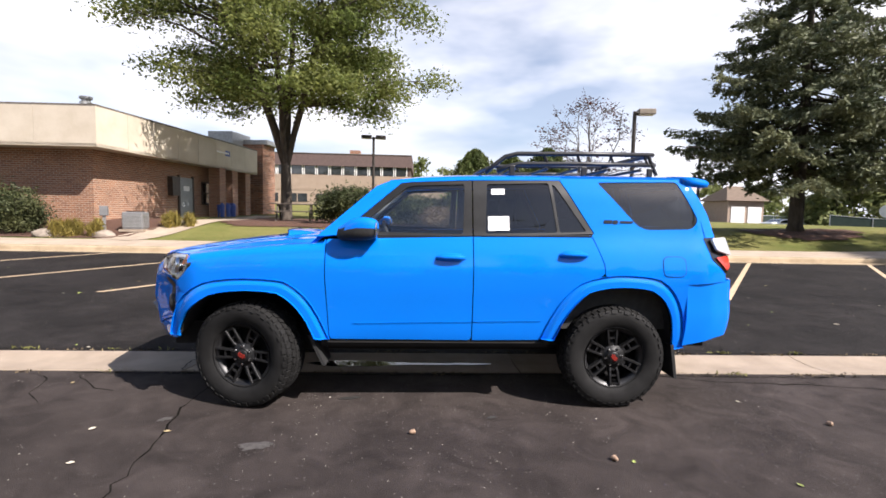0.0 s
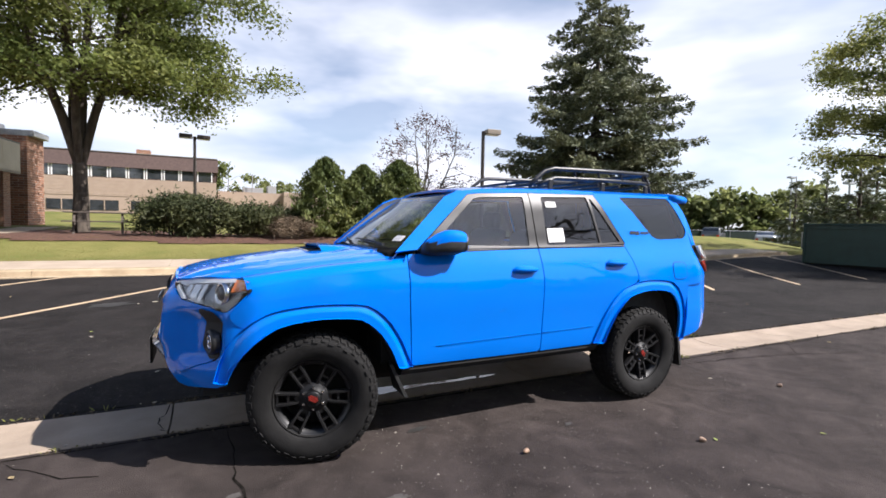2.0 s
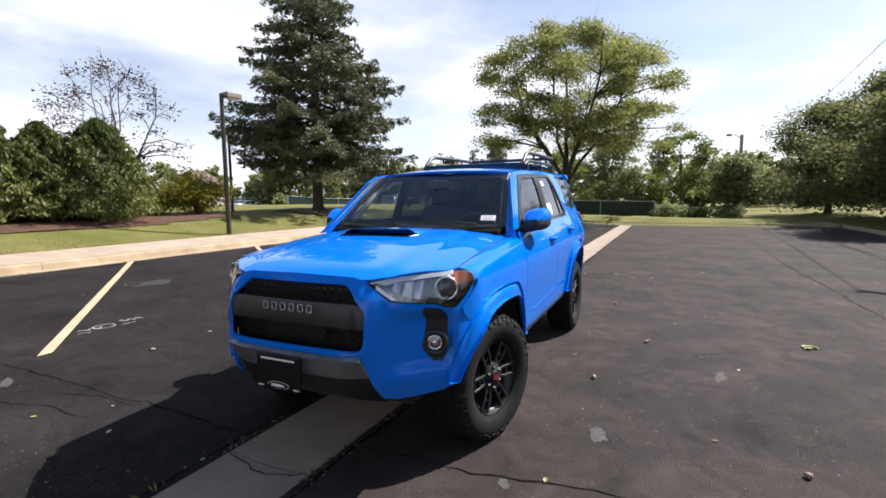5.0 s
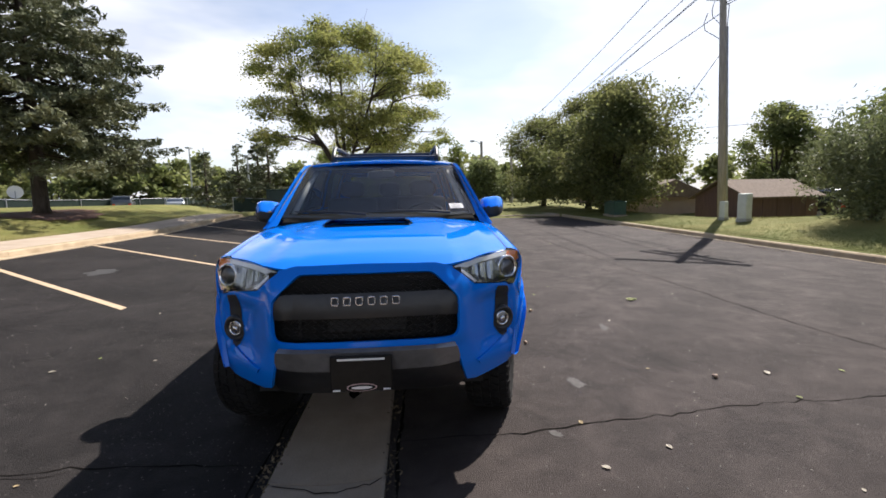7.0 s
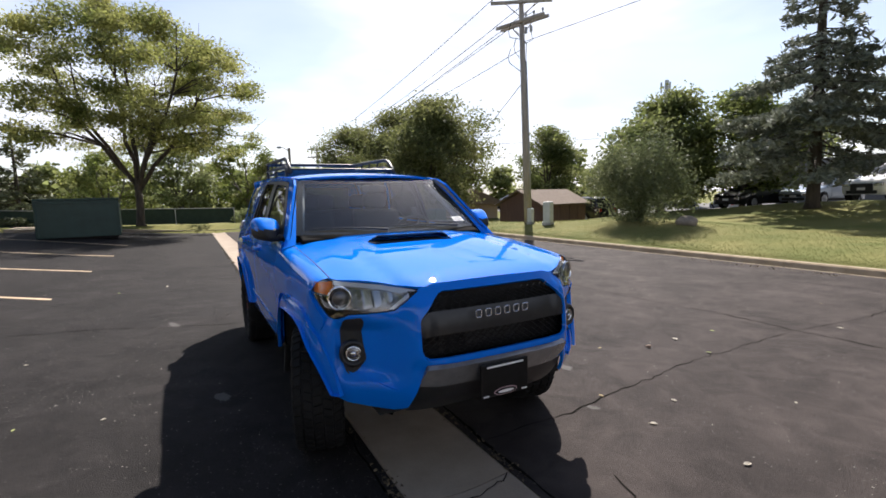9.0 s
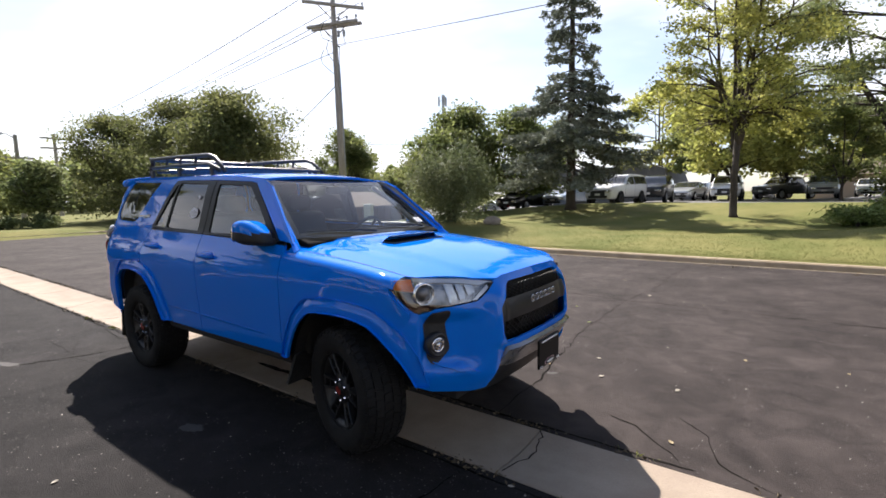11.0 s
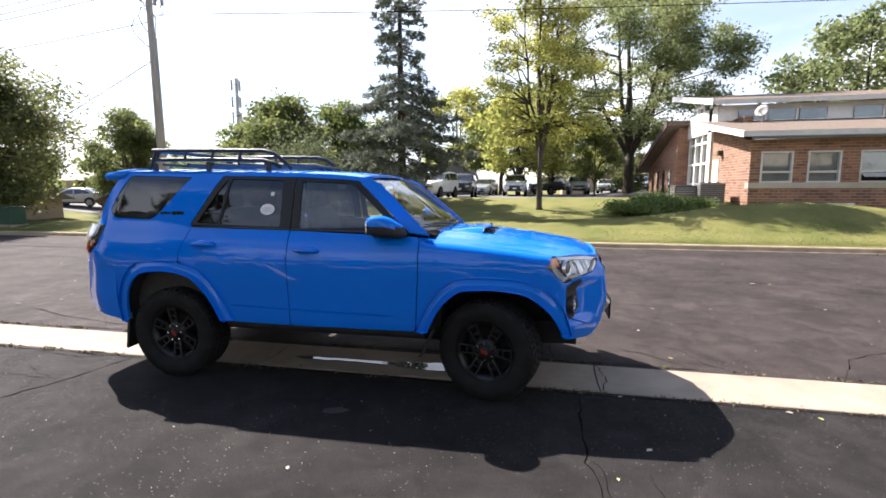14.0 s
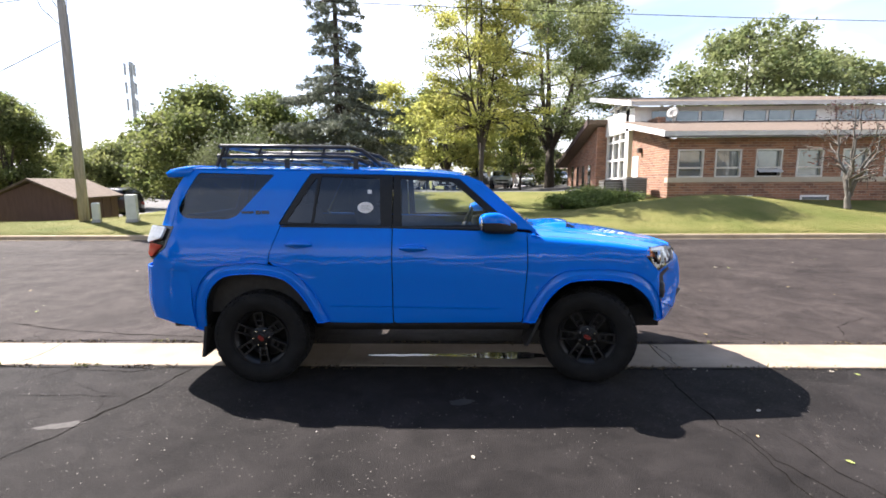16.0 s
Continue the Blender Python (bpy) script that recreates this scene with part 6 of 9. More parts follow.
column_bush("arborvitae", "rounded dark green upright evergreen in a mulch bed", (3.45, 14.6), 0.95, 2.8, arbor_green, 42, 11000)
column_bush("arborvitae", "rounded dark green upright evergreen in a mulch bed", (4.75, 14.1), 1.1, 3.05, arbor_green, 43, 13000)
shrub("gold_shrub", "loose gold-green shrub at the bed's end", (6.9, 15.6), (1.3, 1.1), 1.75, gold_shrub, 51, 7000, leaf=0.12)
shrub("gold_shrub", "loose gold-green shrub at the bed's end", (8.7, 14.9), (1.3, 1.0), 1.7, gold_shrub, 52, 7000, leaf=0.12)
shrub("yew_hedge", "dark spreading yew in a mulch bed", (-3.1, 14.4), (1.15, 0.9), 1.4, yew_green, 53, 8000, leaf=0.16, upright=0.5, aspect=0.25)
shrub("yew_hedge", "dark spreading yew in a mulch bed", (-2.0, 14.2), (1.3, 0.9), 1.4, yew_green, 54, 8000, leaf=0.16, upright=0.5, aspect=0.25)
shrub("yew_hedge", "dark spreading yew in a mulch bed", (-0.6, 14.3), (1.1, 0.8), 1.2, yew_green, 55, 6500, leaf=0.16, upright=0.5, aspect=0.25)
shrub("dead_brush", "tangled brown dead brush beside the yews", (0.55, 13.95), (0.95, 0.7), 0.75, dead_twig, 56, 3500, leaf=0.34, aspect=0.05)
shrub("yew_hedge", "low dark yew beside dead brush", (0.6, 14.9), (1.0, 0.7), 1.05, yew_green, 57, 5000, leaf=0.15, upright=0.5, aspect=0.25)
broadleaf("plum_tree", "thin purple-leaved tree with bare upper twigs", (7.7, 18.4), 6.4, 2.9, 0.09, leaf_purple, 61, leaves=2600, leaf=0.11, fork=0.2, forks=7, clump=0.5, hubs=85, bark_of=bark_grey)
shrub("juniper_shrub", "dark green rounded evergreen against the brick wall", (-13.5, 12.0), (1.0, 0.9), 1.3, yew_green, 58, 7000, leaf=0.13, upright=0.4, aspect=0.3)
shrub("juniper_shrub", "dark green rounded evergreen against the brick wall", (-15.0, 12.3), (1.2, 0.9), 1.7, yew_green, 59, 7000, leaf=0.13, upright=0.4, aspect=0.3)
for i, (gx0, gy0, gr) in enumerate(((-11.65, 11.3, 0.34), (-10.6, 11.45, 0.3), (-8.95, 12.9, 0.30), (-8.4, 13.1, 0.24), (-11.25, 11.35, 0.24))):
    shrub("ornamental_grass", "tuft of straw-yellow ornamental grass in the bed", (gx0, gy0), (gr, gr), 0.5, straw_grass, 70 + i, 700, leaf=0.34, upright=1.6, aspect=0.06, lumps=10, category="grass tuft", group="ornamental grasses", stems=False)

# south side
for i, (tx, ty, th, tr) in enumerate(((22.4, -12.0, 7.5, 4.1), (29.0, -12.8, 8.1, 4.4), (36.0, -11.5, 7.7, 4.3))):
    broadleaf("maple_tree", "dense rounded dark green tree at the lawn's edge", (tx, ty), th, tr, 0.2, leaf_maple, 80 + i, leaves=46000 if i == 0 else 36000, leaf=0.165, fork=0.2, forks=6, clump=1.15, hubs=95, bottom=0.08, aspect=0.6, belly=0.38, uneven=1.9)
conifer("blue_spruce", "tall ragged blue spruce thin towards the top", (5.7, -20.6), 14.5, 3.2, 0.25, needle_blue, 91, bare=0.15, whorls=24, per=8, leaf=0.26, thin=0.28, profile=((0, 3.6), (0.14, 4.3), (0.28, 3.3), (0.40, 1.6), (0.47, 1.3), (0.60, 1.75), (0.70, 1.35), (0.85, 1.6), (1, 0.3)), sway=0.36, upturn=0.4, bark_of=bark, density=1.7)
broadleaf("yellow_maple", "young tree with yellow-green leaves on a dark trunk", (-1.6, -18.6), 12.0, 3.15, 0.125, leaf_yellow, 92, leaves=31000, leaf=0.125, fork=0.25, forks=9, clump=0.62, hubs=190, bottom=0.26, aspect=0.6, belly=0.30, flat=0.42, open_in=0.2, uneven=1.5)
broadleaf("ash_tree", "large dark-limbed tree with grey-green leaves", (-8.6, -37.5), 17.0, 8.6, 0.40, leaf_willow, 93, leaves=70000, leaf=0.22, fork=0.2, forks=7, clump=1.3, hubs=120, bottom=0.24, flat=0.5)
broadleaf("small_tree", "slender green tree in a parking island", (-5.6, -34.0), 5.6, 1.9, 0.08, leaf_locust, 94, leaves=5000, leaf=0.2, clump=0.55, hubs=40)
shrub("willow_shrub", "tall silvery-green shrub with upright shoots on the lawn", (7.4, -12.6), (1.55, 1.45), 3.1, leaf_shrub, 95, 16000, leaf=0.13, upright=0.6, aspect=0.28, lumps=40)
for i, (tx, ty, th, tr, ml) in enumerate(((14.2, -22.6, 7.0, 3.8, leaf_green), (11.0, -25.0, 6.6, 3.6, leaf_dark), (17.5, -26.5, 7.0, 3.6, leaf_green), (30.5, -28.0, 8.2, 2.9, leaf_green), (27.0, -33.0, 5.5, 3.5, leaf_far))):
    broadleaf("broadleaf_tree", "rounded green tree behind the lawn", (tx, ty), th, tr, 0.16, ml, 100 + i, leaves=21000, leaf=0.20, fork=0.2, clump=1.0, hubs=60, bottom=0.16, aspect=0.6)
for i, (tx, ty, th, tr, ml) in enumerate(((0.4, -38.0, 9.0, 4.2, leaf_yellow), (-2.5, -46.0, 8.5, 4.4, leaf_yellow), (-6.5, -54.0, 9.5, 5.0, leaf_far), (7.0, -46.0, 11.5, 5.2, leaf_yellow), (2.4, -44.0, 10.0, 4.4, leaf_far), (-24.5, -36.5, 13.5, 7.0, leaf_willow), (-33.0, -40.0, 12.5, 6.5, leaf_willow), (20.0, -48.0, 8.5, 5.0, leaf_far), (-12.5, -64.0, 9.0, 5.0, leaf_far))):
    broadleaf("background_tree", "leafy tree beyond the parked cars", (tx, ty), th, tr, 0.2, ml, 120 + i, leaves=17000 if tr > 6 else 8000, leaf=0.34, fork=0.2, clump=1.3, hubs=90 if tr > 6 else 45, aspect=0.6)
broadleaf("crab_tree", "crooked nearly bare ornamental tree before the brick wall", (-15.0, -13.5), 4.2, 1.9, 0.10, leaf_purple, 131, leaves=900, leaf=0.09, fork=0.2, forks=7, clump=0.45, hubs=50, bark_of=bark_grey)
for i, (jx, jy, jr, jh) in enumerate(((-5.2, -16.9, 1.0, 0.55), (-6.4, -16.6, 1.1, 0.65), (-7.5, -16.5, 0.9, 0.6), (-6.6, -17.6, 1.0, 0.75))):
    shrub("juniper_bed", "low spreading juniper at the lawn's crest", (jx, jy), (jr * 1.1, jr * 0.9), jh * 1.25, juniper_green, 140 + i, 4500, leaf=0.13, aspect=0.3, category="shrub", group="low junipers")
shrub("boxwood", "rounded shrub behind the junipers", (-9.0, -40.0), (1.5, 1.2), 2.2, leaf_green, 150, 2500, leaf=0.25)

# east and north distance: a wood line of many crowns
rngf = np.random.default_rng(77)
far_spots = []
for k in range(30):
    an = radians(-16 + 60 * k / 29)
    d = 62 + 16 * rngf.random()
    far_spots.append((-4 + d * math.cos(an), d * math.sin(an), 4.6 + 3.0 * rngf.random()))
for k in range(16):
    far_spots.append((24 + 5.0 * k + 3 * rngf.random(), 70 + 12 * rngf.random() - 0.5 * k, 5 + 3 * rngf.random()))
for k in range(8):
    far_spots.append((-22 + 4.5 * k, 82 + 6 * rngf.random(), 8 + 2 * rngf.random()))
for k in range(14):
    far_spots.append((34 + 3.4 * k, -58 + 3.4 * k + 5 * rngf.random(), 5 + 3 * rngf.random()))
for i, (tx, ty, th) in enumerate(far_spots):
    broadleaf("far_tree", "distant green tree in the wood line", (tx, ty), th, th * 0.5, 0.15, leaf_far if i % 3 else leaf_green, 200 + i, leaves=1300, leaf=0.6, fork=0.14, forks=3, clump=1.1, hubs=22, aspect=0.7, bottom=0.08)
for i, (tx, ty, th, tr) in enumerate(((35.5, -2.6, 6.3, 3.0), (33.0, 2.0, 5.5, 2.6), (37.5, 6.5, 6.0, 3.2), (31.5, -5.6, 4.0, 1.8))):
    broadleaf("roadside_tree", "loose pale green tree beyond the drive's end", (tx, ty), th, tr, 0.13, leaf_willow if i % 2 else leaf_locust, 170 + i, leaves=6500, leaf=0.22, fork=0.25, clump=0.75, hubs=45, aspect=0.5, bark_of=bark_grey, flat=0.45)
for i, (tx, ty, th, tr) in enumerate(((30.0, 9.8, 6.0, 2.3), (34.5, 13.5, 5.4, 2.0), (40.5, 18.5, 6.0, 2.2))):
    conifer("pine_tree", "dark irregular pine beyond the drive's end", (tx, ty), th, tr, 0.15, needle_green, 182 + i, bare=0.12, whorls=12, per=7, leaf=0.32, thin=0.25, sway=0.15)
conifer("pine_tree", "dark irregular pine in the wood line", (46.0, 15.5), 8.0, 2.6, 0.2, needle_green, 181, bare=0.2, whorls=10, per=7, leaf=0.5, thin=0.2)
for i, (sx0, sy0) in enumerate(((29.0, -1.5), (29.5, -3.2), (30.0, 1.0), (29.8, -5.2))):
    shrub("verge_shrub", "low pale shrub along the fence", (sx0, sy0), (1.2, 0.9), 0.8, leaf_willow, 190 + i, 2200, leaf=0.16)

# ---- buildings ----
brick_red = brickwork("brick_red", (0.30, 0.140, 0.077), (0.175, 0.076, 0.046), (0.36, 0.295, 0.22), 0.21, 0.076)
brick_tan = brickwork("brick_tan", (0.29, 0.135, 0.080), (0.135, 0.062, 0.041), (0.33, 0.27, 0.21), 0.36, 0.115)
fascia_tan = mat("fascia_panel", (0.46, 0.395, 0.305), (0.53, 0.465, 0.37), scale=1.3, rough=0.8, fine=0.04, bscale=30)
soffit = mat("soffit", (0.40, 0.345, 0.27), (0.45, 0.39, 0.31), scale=2, rough=0.85)
roof_edge = mat("roof_edge", (0.10, 0.085, 0.07), (0.15, 0.13, 0.11), scale=4, rough=0.6)
shingle = mat("shingle", (0.118, 0.086, 0.062), (0.175, 0.130, 0.096), scale=7, rough=0.95, bump=0.5, bscale=14, fine=0.12)
mansard = mat("mansard", (0.055, 0.035, 0.030), (0.080, 0.052, 0.043), scale=5, rough=0.9)
siding_tan = mat("siding_tan", (0.314, 0.235, 0.176), (0.351, 0.268, 0.202), scale=2, rough=0.8)
white_wood = mat("white_wood", (0.70, 0.69, 0.67), (0.78, 0.77, 0.75), scale=3, rough=0.6)
grey_wall = mat("grey_wall", (0.12, 0.12, 0.125), (0.16, 0.16, 0.165), scale=2, rough=0.85)
steel_grey = mat("steel_grey", (0.30, 0.30, 0.29), (0.38, 0.38, 0.37), scale=9, rough=0.45, metal=0.5)
unit_grey = mat("unit_grey", (0.14, 0.14, 0.14), (0.18, 0.18, 0.18), scale=6, rough=0.6)
dark_steel = mat("dark_steel", (0.045, 0.036, 0.03), (0.07, 0.055, 0.045), scale=6, rough=0.5, metal=0.3)
brown_door = mat("grey_door", (0.22, 0.235, 0.23), (0.28, 0.29, 0.285), scale=3, rough=0.5)
window_dark = mat("window_dark", (0.025, 0.028, 0.03), (0.05, 0.055, 0.06), scale=1.5, rough=0.06, coat=1.0)
shed_brown = mat("shed_siding", (0.105, 0.062, 0.05), (0.135, 0.082, 0.066), scale=3, rough=0.85, stretch_by=(3, 3, 0.4))
blue_plastic = mat("blue_plastic", (0.02, 0.05, 0.22), (0.03, 0.07, 0.28), scale=8, rough=0.45)
stone = mat("boulder", (0.19, 0.155, 0.12), (0.30, 0.25, 0.20), scale=5, rough=0.9, bump=0.6, bscale=14)


def wall_between(bm, p, q, z0, z1, t=0.25, z1b=None):
    """An upright wall from p to q with its outer face on the line and its thickness to the left of the way."""
    p, q = Vector((*p, 0)), Vector((*q, 0))
    n = Vector((-(q - p).y, (q - p).x, 0)).normalized() * t
    za, zb = z1, z1 if z1b is None else z1b
    vs = [bm.verts.new(c) for c in ((p.x, p.y, z0), (q.x, q.y, z0), (q.x + n.x, q.y + n.y, z0), (p.x + n.x, p.y + n.y, z0), (p.x, p.y, za), (q.x, q.y, zb), (q.x + n.x, q.y + n.y, zb), (p.x + n.x, p.y + n.y, za))]
    for f in ((3, 2, 1, 0), (4, 5, 6, 7), (0, 1, 5, 4), (1, 2, 6, 5), (2, 3, 7, 6), (3, 0, 4, 7)):
        bm.faces.new([vs[i] for i in f])


def slab_poly(bm, pts, z0, z1):
    prism(bm, pts, "z", z0, z1)


# north-west brick building with a deep tan fascia
ub = Vector((1.0, 7.8, 0)).normalized()        # along its long front, away from the lot
CR = Vector((-11.84, 13.3, 0))                   # brick corner
GZ = ground_z(-11.8, 13.3) - 0.1
FZ0, FZ1, BH = 3.48, 4.82, 3.50
b1 = thing("brick_building", "single-storey red brick building with a deep tan fascia", "building")
far_end = CR + ub * 9.7
west = CR + Vector((-18.0, 0.5, 0))
bm = bmesh.new()
wall_between(bm, CR.xy, far_end.xy, GZ, BH, 0.3)
part("wall", bm, brick_red, b1)
bm = bmesh.new()
wall_between(bm, west.xy, (CR - ub * 0.0).xy, GZ, BH, 0.3)
part("wall", bm, brick_red, b1)
nrm = Vector((ub.y, -ub.x, 0))                  # outward from the long front
outw = Vector((0.03, -1.0, 0)).normalized()
OC = CR + nrm * 0.75 + outw * 0.85
OE = far_end + nrm * 0.75 + ub * 1.3
OW = west + outw * 0.85 + Vector((0, 0, 0))


def fascia_run(name, p, q, n_panels):
    for i in range(n_panels):
        a, b = p.lerp(q, i / n_panels), p.lerp(q, (i + 1) / n_panels)
        d = (b - a).normalized() * 0.006
        bm = bmesh.new()
        wall_between(bm, (a + d).xy, (b - d).xy, FZ0, FZ1, 0.14)
        part("fascia_panel", bm, fascia_tan, b1)


fascia_run("fascia", OC, OE, 8)
fascia_run("fascia", OW, OC, 9)
bm = bmesh.new()
wall_between(bm, OC.xy, OE.xy, FZ1, FZ1 + 0.07, 0.2)
wall_between(bm, OW.xy, OC.xy, FZ1, FZ1 + 0.07, 0.2)
part("roof_edge", bm, roof_edge, b1)
bm = bmesh.new()
slab_poly(bm, [OC.xy, OE.xy, (OE - nrm * 10).xy, OW.xy], FZ0 + 0.02, FZ0 + 0.10)
part("soffit", bm, soffit, b1)
bm = bmesh.new()
slab_poly(bm, [(OC + Vector((0, .2, 0))).xy, (OE - nrm * 0.2).xy, (OE - nrm * 10).xy, (OW + Vector((0, .2, 0))).xy], FZ1 - 0.25, FZ1 - 0.15)
part("roof", bm, roof_edge, b1)


def on_front(s, off=0.0):
    return CR + ub * (s - 2.5) + nrm * off


def front_item(name, s0, s1, z0, z1, d, material, parent=b1, label="", off=0.0):
    bm = bmesh.new()
    wall_between(bm, on_front(s0, off + d).xy, on_front(s1, off + d).xy, z0, z1, d)
    return part(name, bm, material, parent, label)


door = front_item("door", 7.35, 8.3, GZ, GZ + 2.1, 0.05, brown_door, label="grey steel door")
front_item("door_frame", 7.25, 7.35, GZ, GZ + 2.2, 0.07, dark_steel, door)
front_item("door_frame", 8.3, 8.4, GZ, GZ + 2.2, 0.07, dark_steel, door)
front_item("door_panel", 7.6, 8.05, GZ + 1.5, GZ + 1.72, 0.06, white_wood, door)
win = front_item("window", 9.15, 9.85, GZ + 0.95, GZ + 1.95, 0.03, window_dark, label="dark window in the brick wall")
for s0, s1, z0, z1 in ((9.1, 9.9, 1.95, 2.02), (9.1, 9.9, 0.88, 0.95), (9.1, 9.16, 0.95, 1.95), (9.84, 9.9, 0.95, 1.95), (9.16, 9.84, 1.42, 1.47)):
    front_item("frame", s0, s1, GZ + z0, GZ + z1, 0.06, dark_steel, win)
front_item("wall_box", 6.55, 7.0, GZ + 1.25, GZ + 2.1, 0.25, dark_steel, label="dark wall-mounted box")
front_item("sign", 9.0, 10.4, 4.15, 4.42, 0.03, blue_plastic, off=0.76, label="small blue sign with pale bars")
front_item("sign_bar", 9.15, 10.25, 4.25, 4.33, 0.01, white_paper, off=0.80)
for s in (9.6, 11.2, 12.6):
    bm = bmesh.new()
    c = on_front(s, 0.35 if s > 9.7 else 0.55)
    box(bm, -0.28, -0.28, GZ, 0.28, 0.28, FZ0 + 0.03, m=Matrix.Translation((c.x, c.y, 0)) @ Matrix.Rotation(math.atan2(ub.y, ub.x), 4, "Z"))
    part("column", bm, brick_red, b1, "square brick column under the canopy")
# chimney-like brick pier and roof plant at the far end
bm = bmesh.new()
c = Vector((-10.45, 26.3, 0))
box(bm, -0.8, -0.75, GZ, 0.9, 0.6, 5.4, m=Matrix.Translation((c.x, c.y, 0)) @ Matrix.Rotation(math.atan2(ub.y, ub.x), 4, "Z"))
part("brick_pier", bm, brick_tan, b1)
bm = bmesh.new()
box(bm, -0.7, -1.0, 5.41, 0.9, 0.7, 5.7, bevel=0.03, m=Matrix.Translation((c.x, c.y, 0)) @ Matrix.Rotation(math.atan2(ub.y, ub.x), 4, "Z"))
box(bm, -2.0, 0.5, 4.6, 0.2, 2.0, 6.0, bevel=0.03, m=Matrix.Translation((c.x, c.y, 0)) @ Matrix.Rotation(math.atan2(ub.y, ub.x), 4, "Z"))
part("roof_plant", bm, steel_grey, b1, "grey rooftop plant")
bm = bmesh.new()
lathe(bm, [(0.13, 0), (0.13, 0.42), (0.2, 0.44), (0.2, 0.52), (0.15, 0.55), (0.15, 0.62), (0.21, 0.64), (0.21, 0.72)], 16, Matrix.Translation((-12.4, 13.9, FZ1 - 0.1)))
part("vent_pipe", bm, steel_grey, b1, "round metal roof vent")
bm = bmesh.new()
wall_between(bm, on_front(12.0, -3.0).xy, on_front(16.0, -3.0).xy, GZ, FZ0, 0.3)
part("wall", bm, brick_red, b1)

# things along the brick wall
def condenser(at, rz, w, h, name="air_conditioner", coat_of=None, label="grey boxed air-conditioning condenser on a concrete pad"):
    t = thing(name, label, "air conditioner", at=(at[0], at[1], ground_z(*at) - 0.02), rz=rz)
    part("pad", boxm(-w * 0.62, -w * 0.62, 0, w * 0.62, w * 0.62, 0.08), concrete, t)
    part("cabinet", boxm(-w / 2, -w / 2, 0.085, w / 2, w / 2, h, bevel=0.03), coat_of or steel_grey, t)
    for k in range(9):
        z = 0.16 + (h - 0.28) * k / 8
        bm = bmesh.new()
        for s in (-1, 1):
            box(bm, -w * 0.46, s * w * 0.505 - 0.006, z, w * 0.46, s * w * 0.505 + 0.006, z + 0.028)
            box(bm, s * w * 0.505 - 0.006, -w * 0.46, z, s * w * 0.505 + 0.006, w * 0.46, z + 0.028)
        part("louvre", bm, dark_steel if h > 0.9 else steel_grey, t)
    bm = bmesh.new()
    lathe(bm, [(w * 0.44, h), (w * 0.44, h + 0.03), (w * 0.40, h + 0.035), (w * 0.1, h + 0.02)], 24)
    part("fan_grille", bm, dark_steel, t)
    return t


condenser((-9.85, 12.35), 10, 0.62, 0.66, coat_of=unit_grey)
mb = thing("meter_box", "small grey meter box on a post by the condenser", "box", at=(-10.8, 12.2, ground_z(-10.8, 12.2) - 0.02), rz=15)
part("post", boxm(-0.04, -0.04, 0, 0.04, 0.04, 0.75), steel_grey, mb)
part("cabinet", boxm(-0.11, -0.09, 0.55, 0.11, 0.09, 0.88, bevel=0.015), unit_grey, mb)
for i, (rx0, ry0, rr) in enumerate(((-12.0, 11.35, 0.34), (-10.35, 11.45, 0.28))):
    rb = np.random.default_rng(300 + i)
    bm = bmesh.new()
    bmesh.ops.create_icosphere(bm, subdivisions=3, radius=1.0)
    for v in bm.verts:
        k = 1 + 0.22 * noise.noise(v.co * 1.3 + Vector((i * 7, 0, 0)))
        v.co = Vector((v.co.x * rr * 1.3 * k, v.co.y * rr * k, max(-0.1, v.co.z * rr * 0.62 * k)))
    ob = put("boulder", bm, stone, smooth=True)
    ob.location = (rx0, ry0, ground_z(rx0, ry0) + 0.04)
    tagged(ob, "pale rounded boulder in the mulch bed", "boulder", "boulders in the bed")
for k in range(3):
    c = on_front(9.5 + 0.55 * k, 0.75)
    t = thing("recycling_bin", "slim blue plastic bin by the entrance", "bin", at=(c.x, c.y, GZ + 0.02), group="blue bins")
    bm = bmesh.new()
    lathe(bm, [(0.16, 0), (0.18, 0.05), (0.2, 0.8)], 14)
    part("body", bm, blue_plastic, t)
    bm = bmesh.new()
    lathe(bm, [(0.21, 0.80), (0.21, 0.86), (0.12, 0.98), (0.04, 1.0)], 14)
    part("lid", bm, blue_plastic, t)

# concrete path from sidewalk to the entrance, and mulch beds
def ribbon(name, pts, w, material, label, category, dz=0.012):
    bm = bmesh.new()
    rows = []
    for i, p in enumerate(pts):
        a, b = Vector(pts[max(0, i - 1)]), Vector(pts[min(len(pts) - 1, i + 1)])
        n = Vector((-(b - a).y, (b - a).x)).normalized() * w / 2
        rows.append([bm.verts.new((p[0] + s * n.x, p[1] + s * n.y, ground_z(p[0] + s * n.x, p[1] + s * n.y) + dz)) for s in (-1, -0.33, 0.33, 1)])
    for a, b in zip(rows, rows[1:]):
        for k in range(3):
            bm.faces.new((a[k], b[k], b[k + 1], a[k + 1]))
    return tagged(put(name, bm, material, smooth=True), label, category, kind="structure")


fpx, fpy = curve((0, -9.6), (0.3, -8.9), (0.6, -8.3), (1.0, -8.6)), curve((0, 10.6), (0.3, 12.6), (0.6, 15.5), (1.0, 22.5))
ribbon("path", [(fpx(t), fpy(t)) for t in span(0, 1, 0.03)], 1.3, walk_concrete, "pale concrete path curving to the entrance", "path", 0.03)


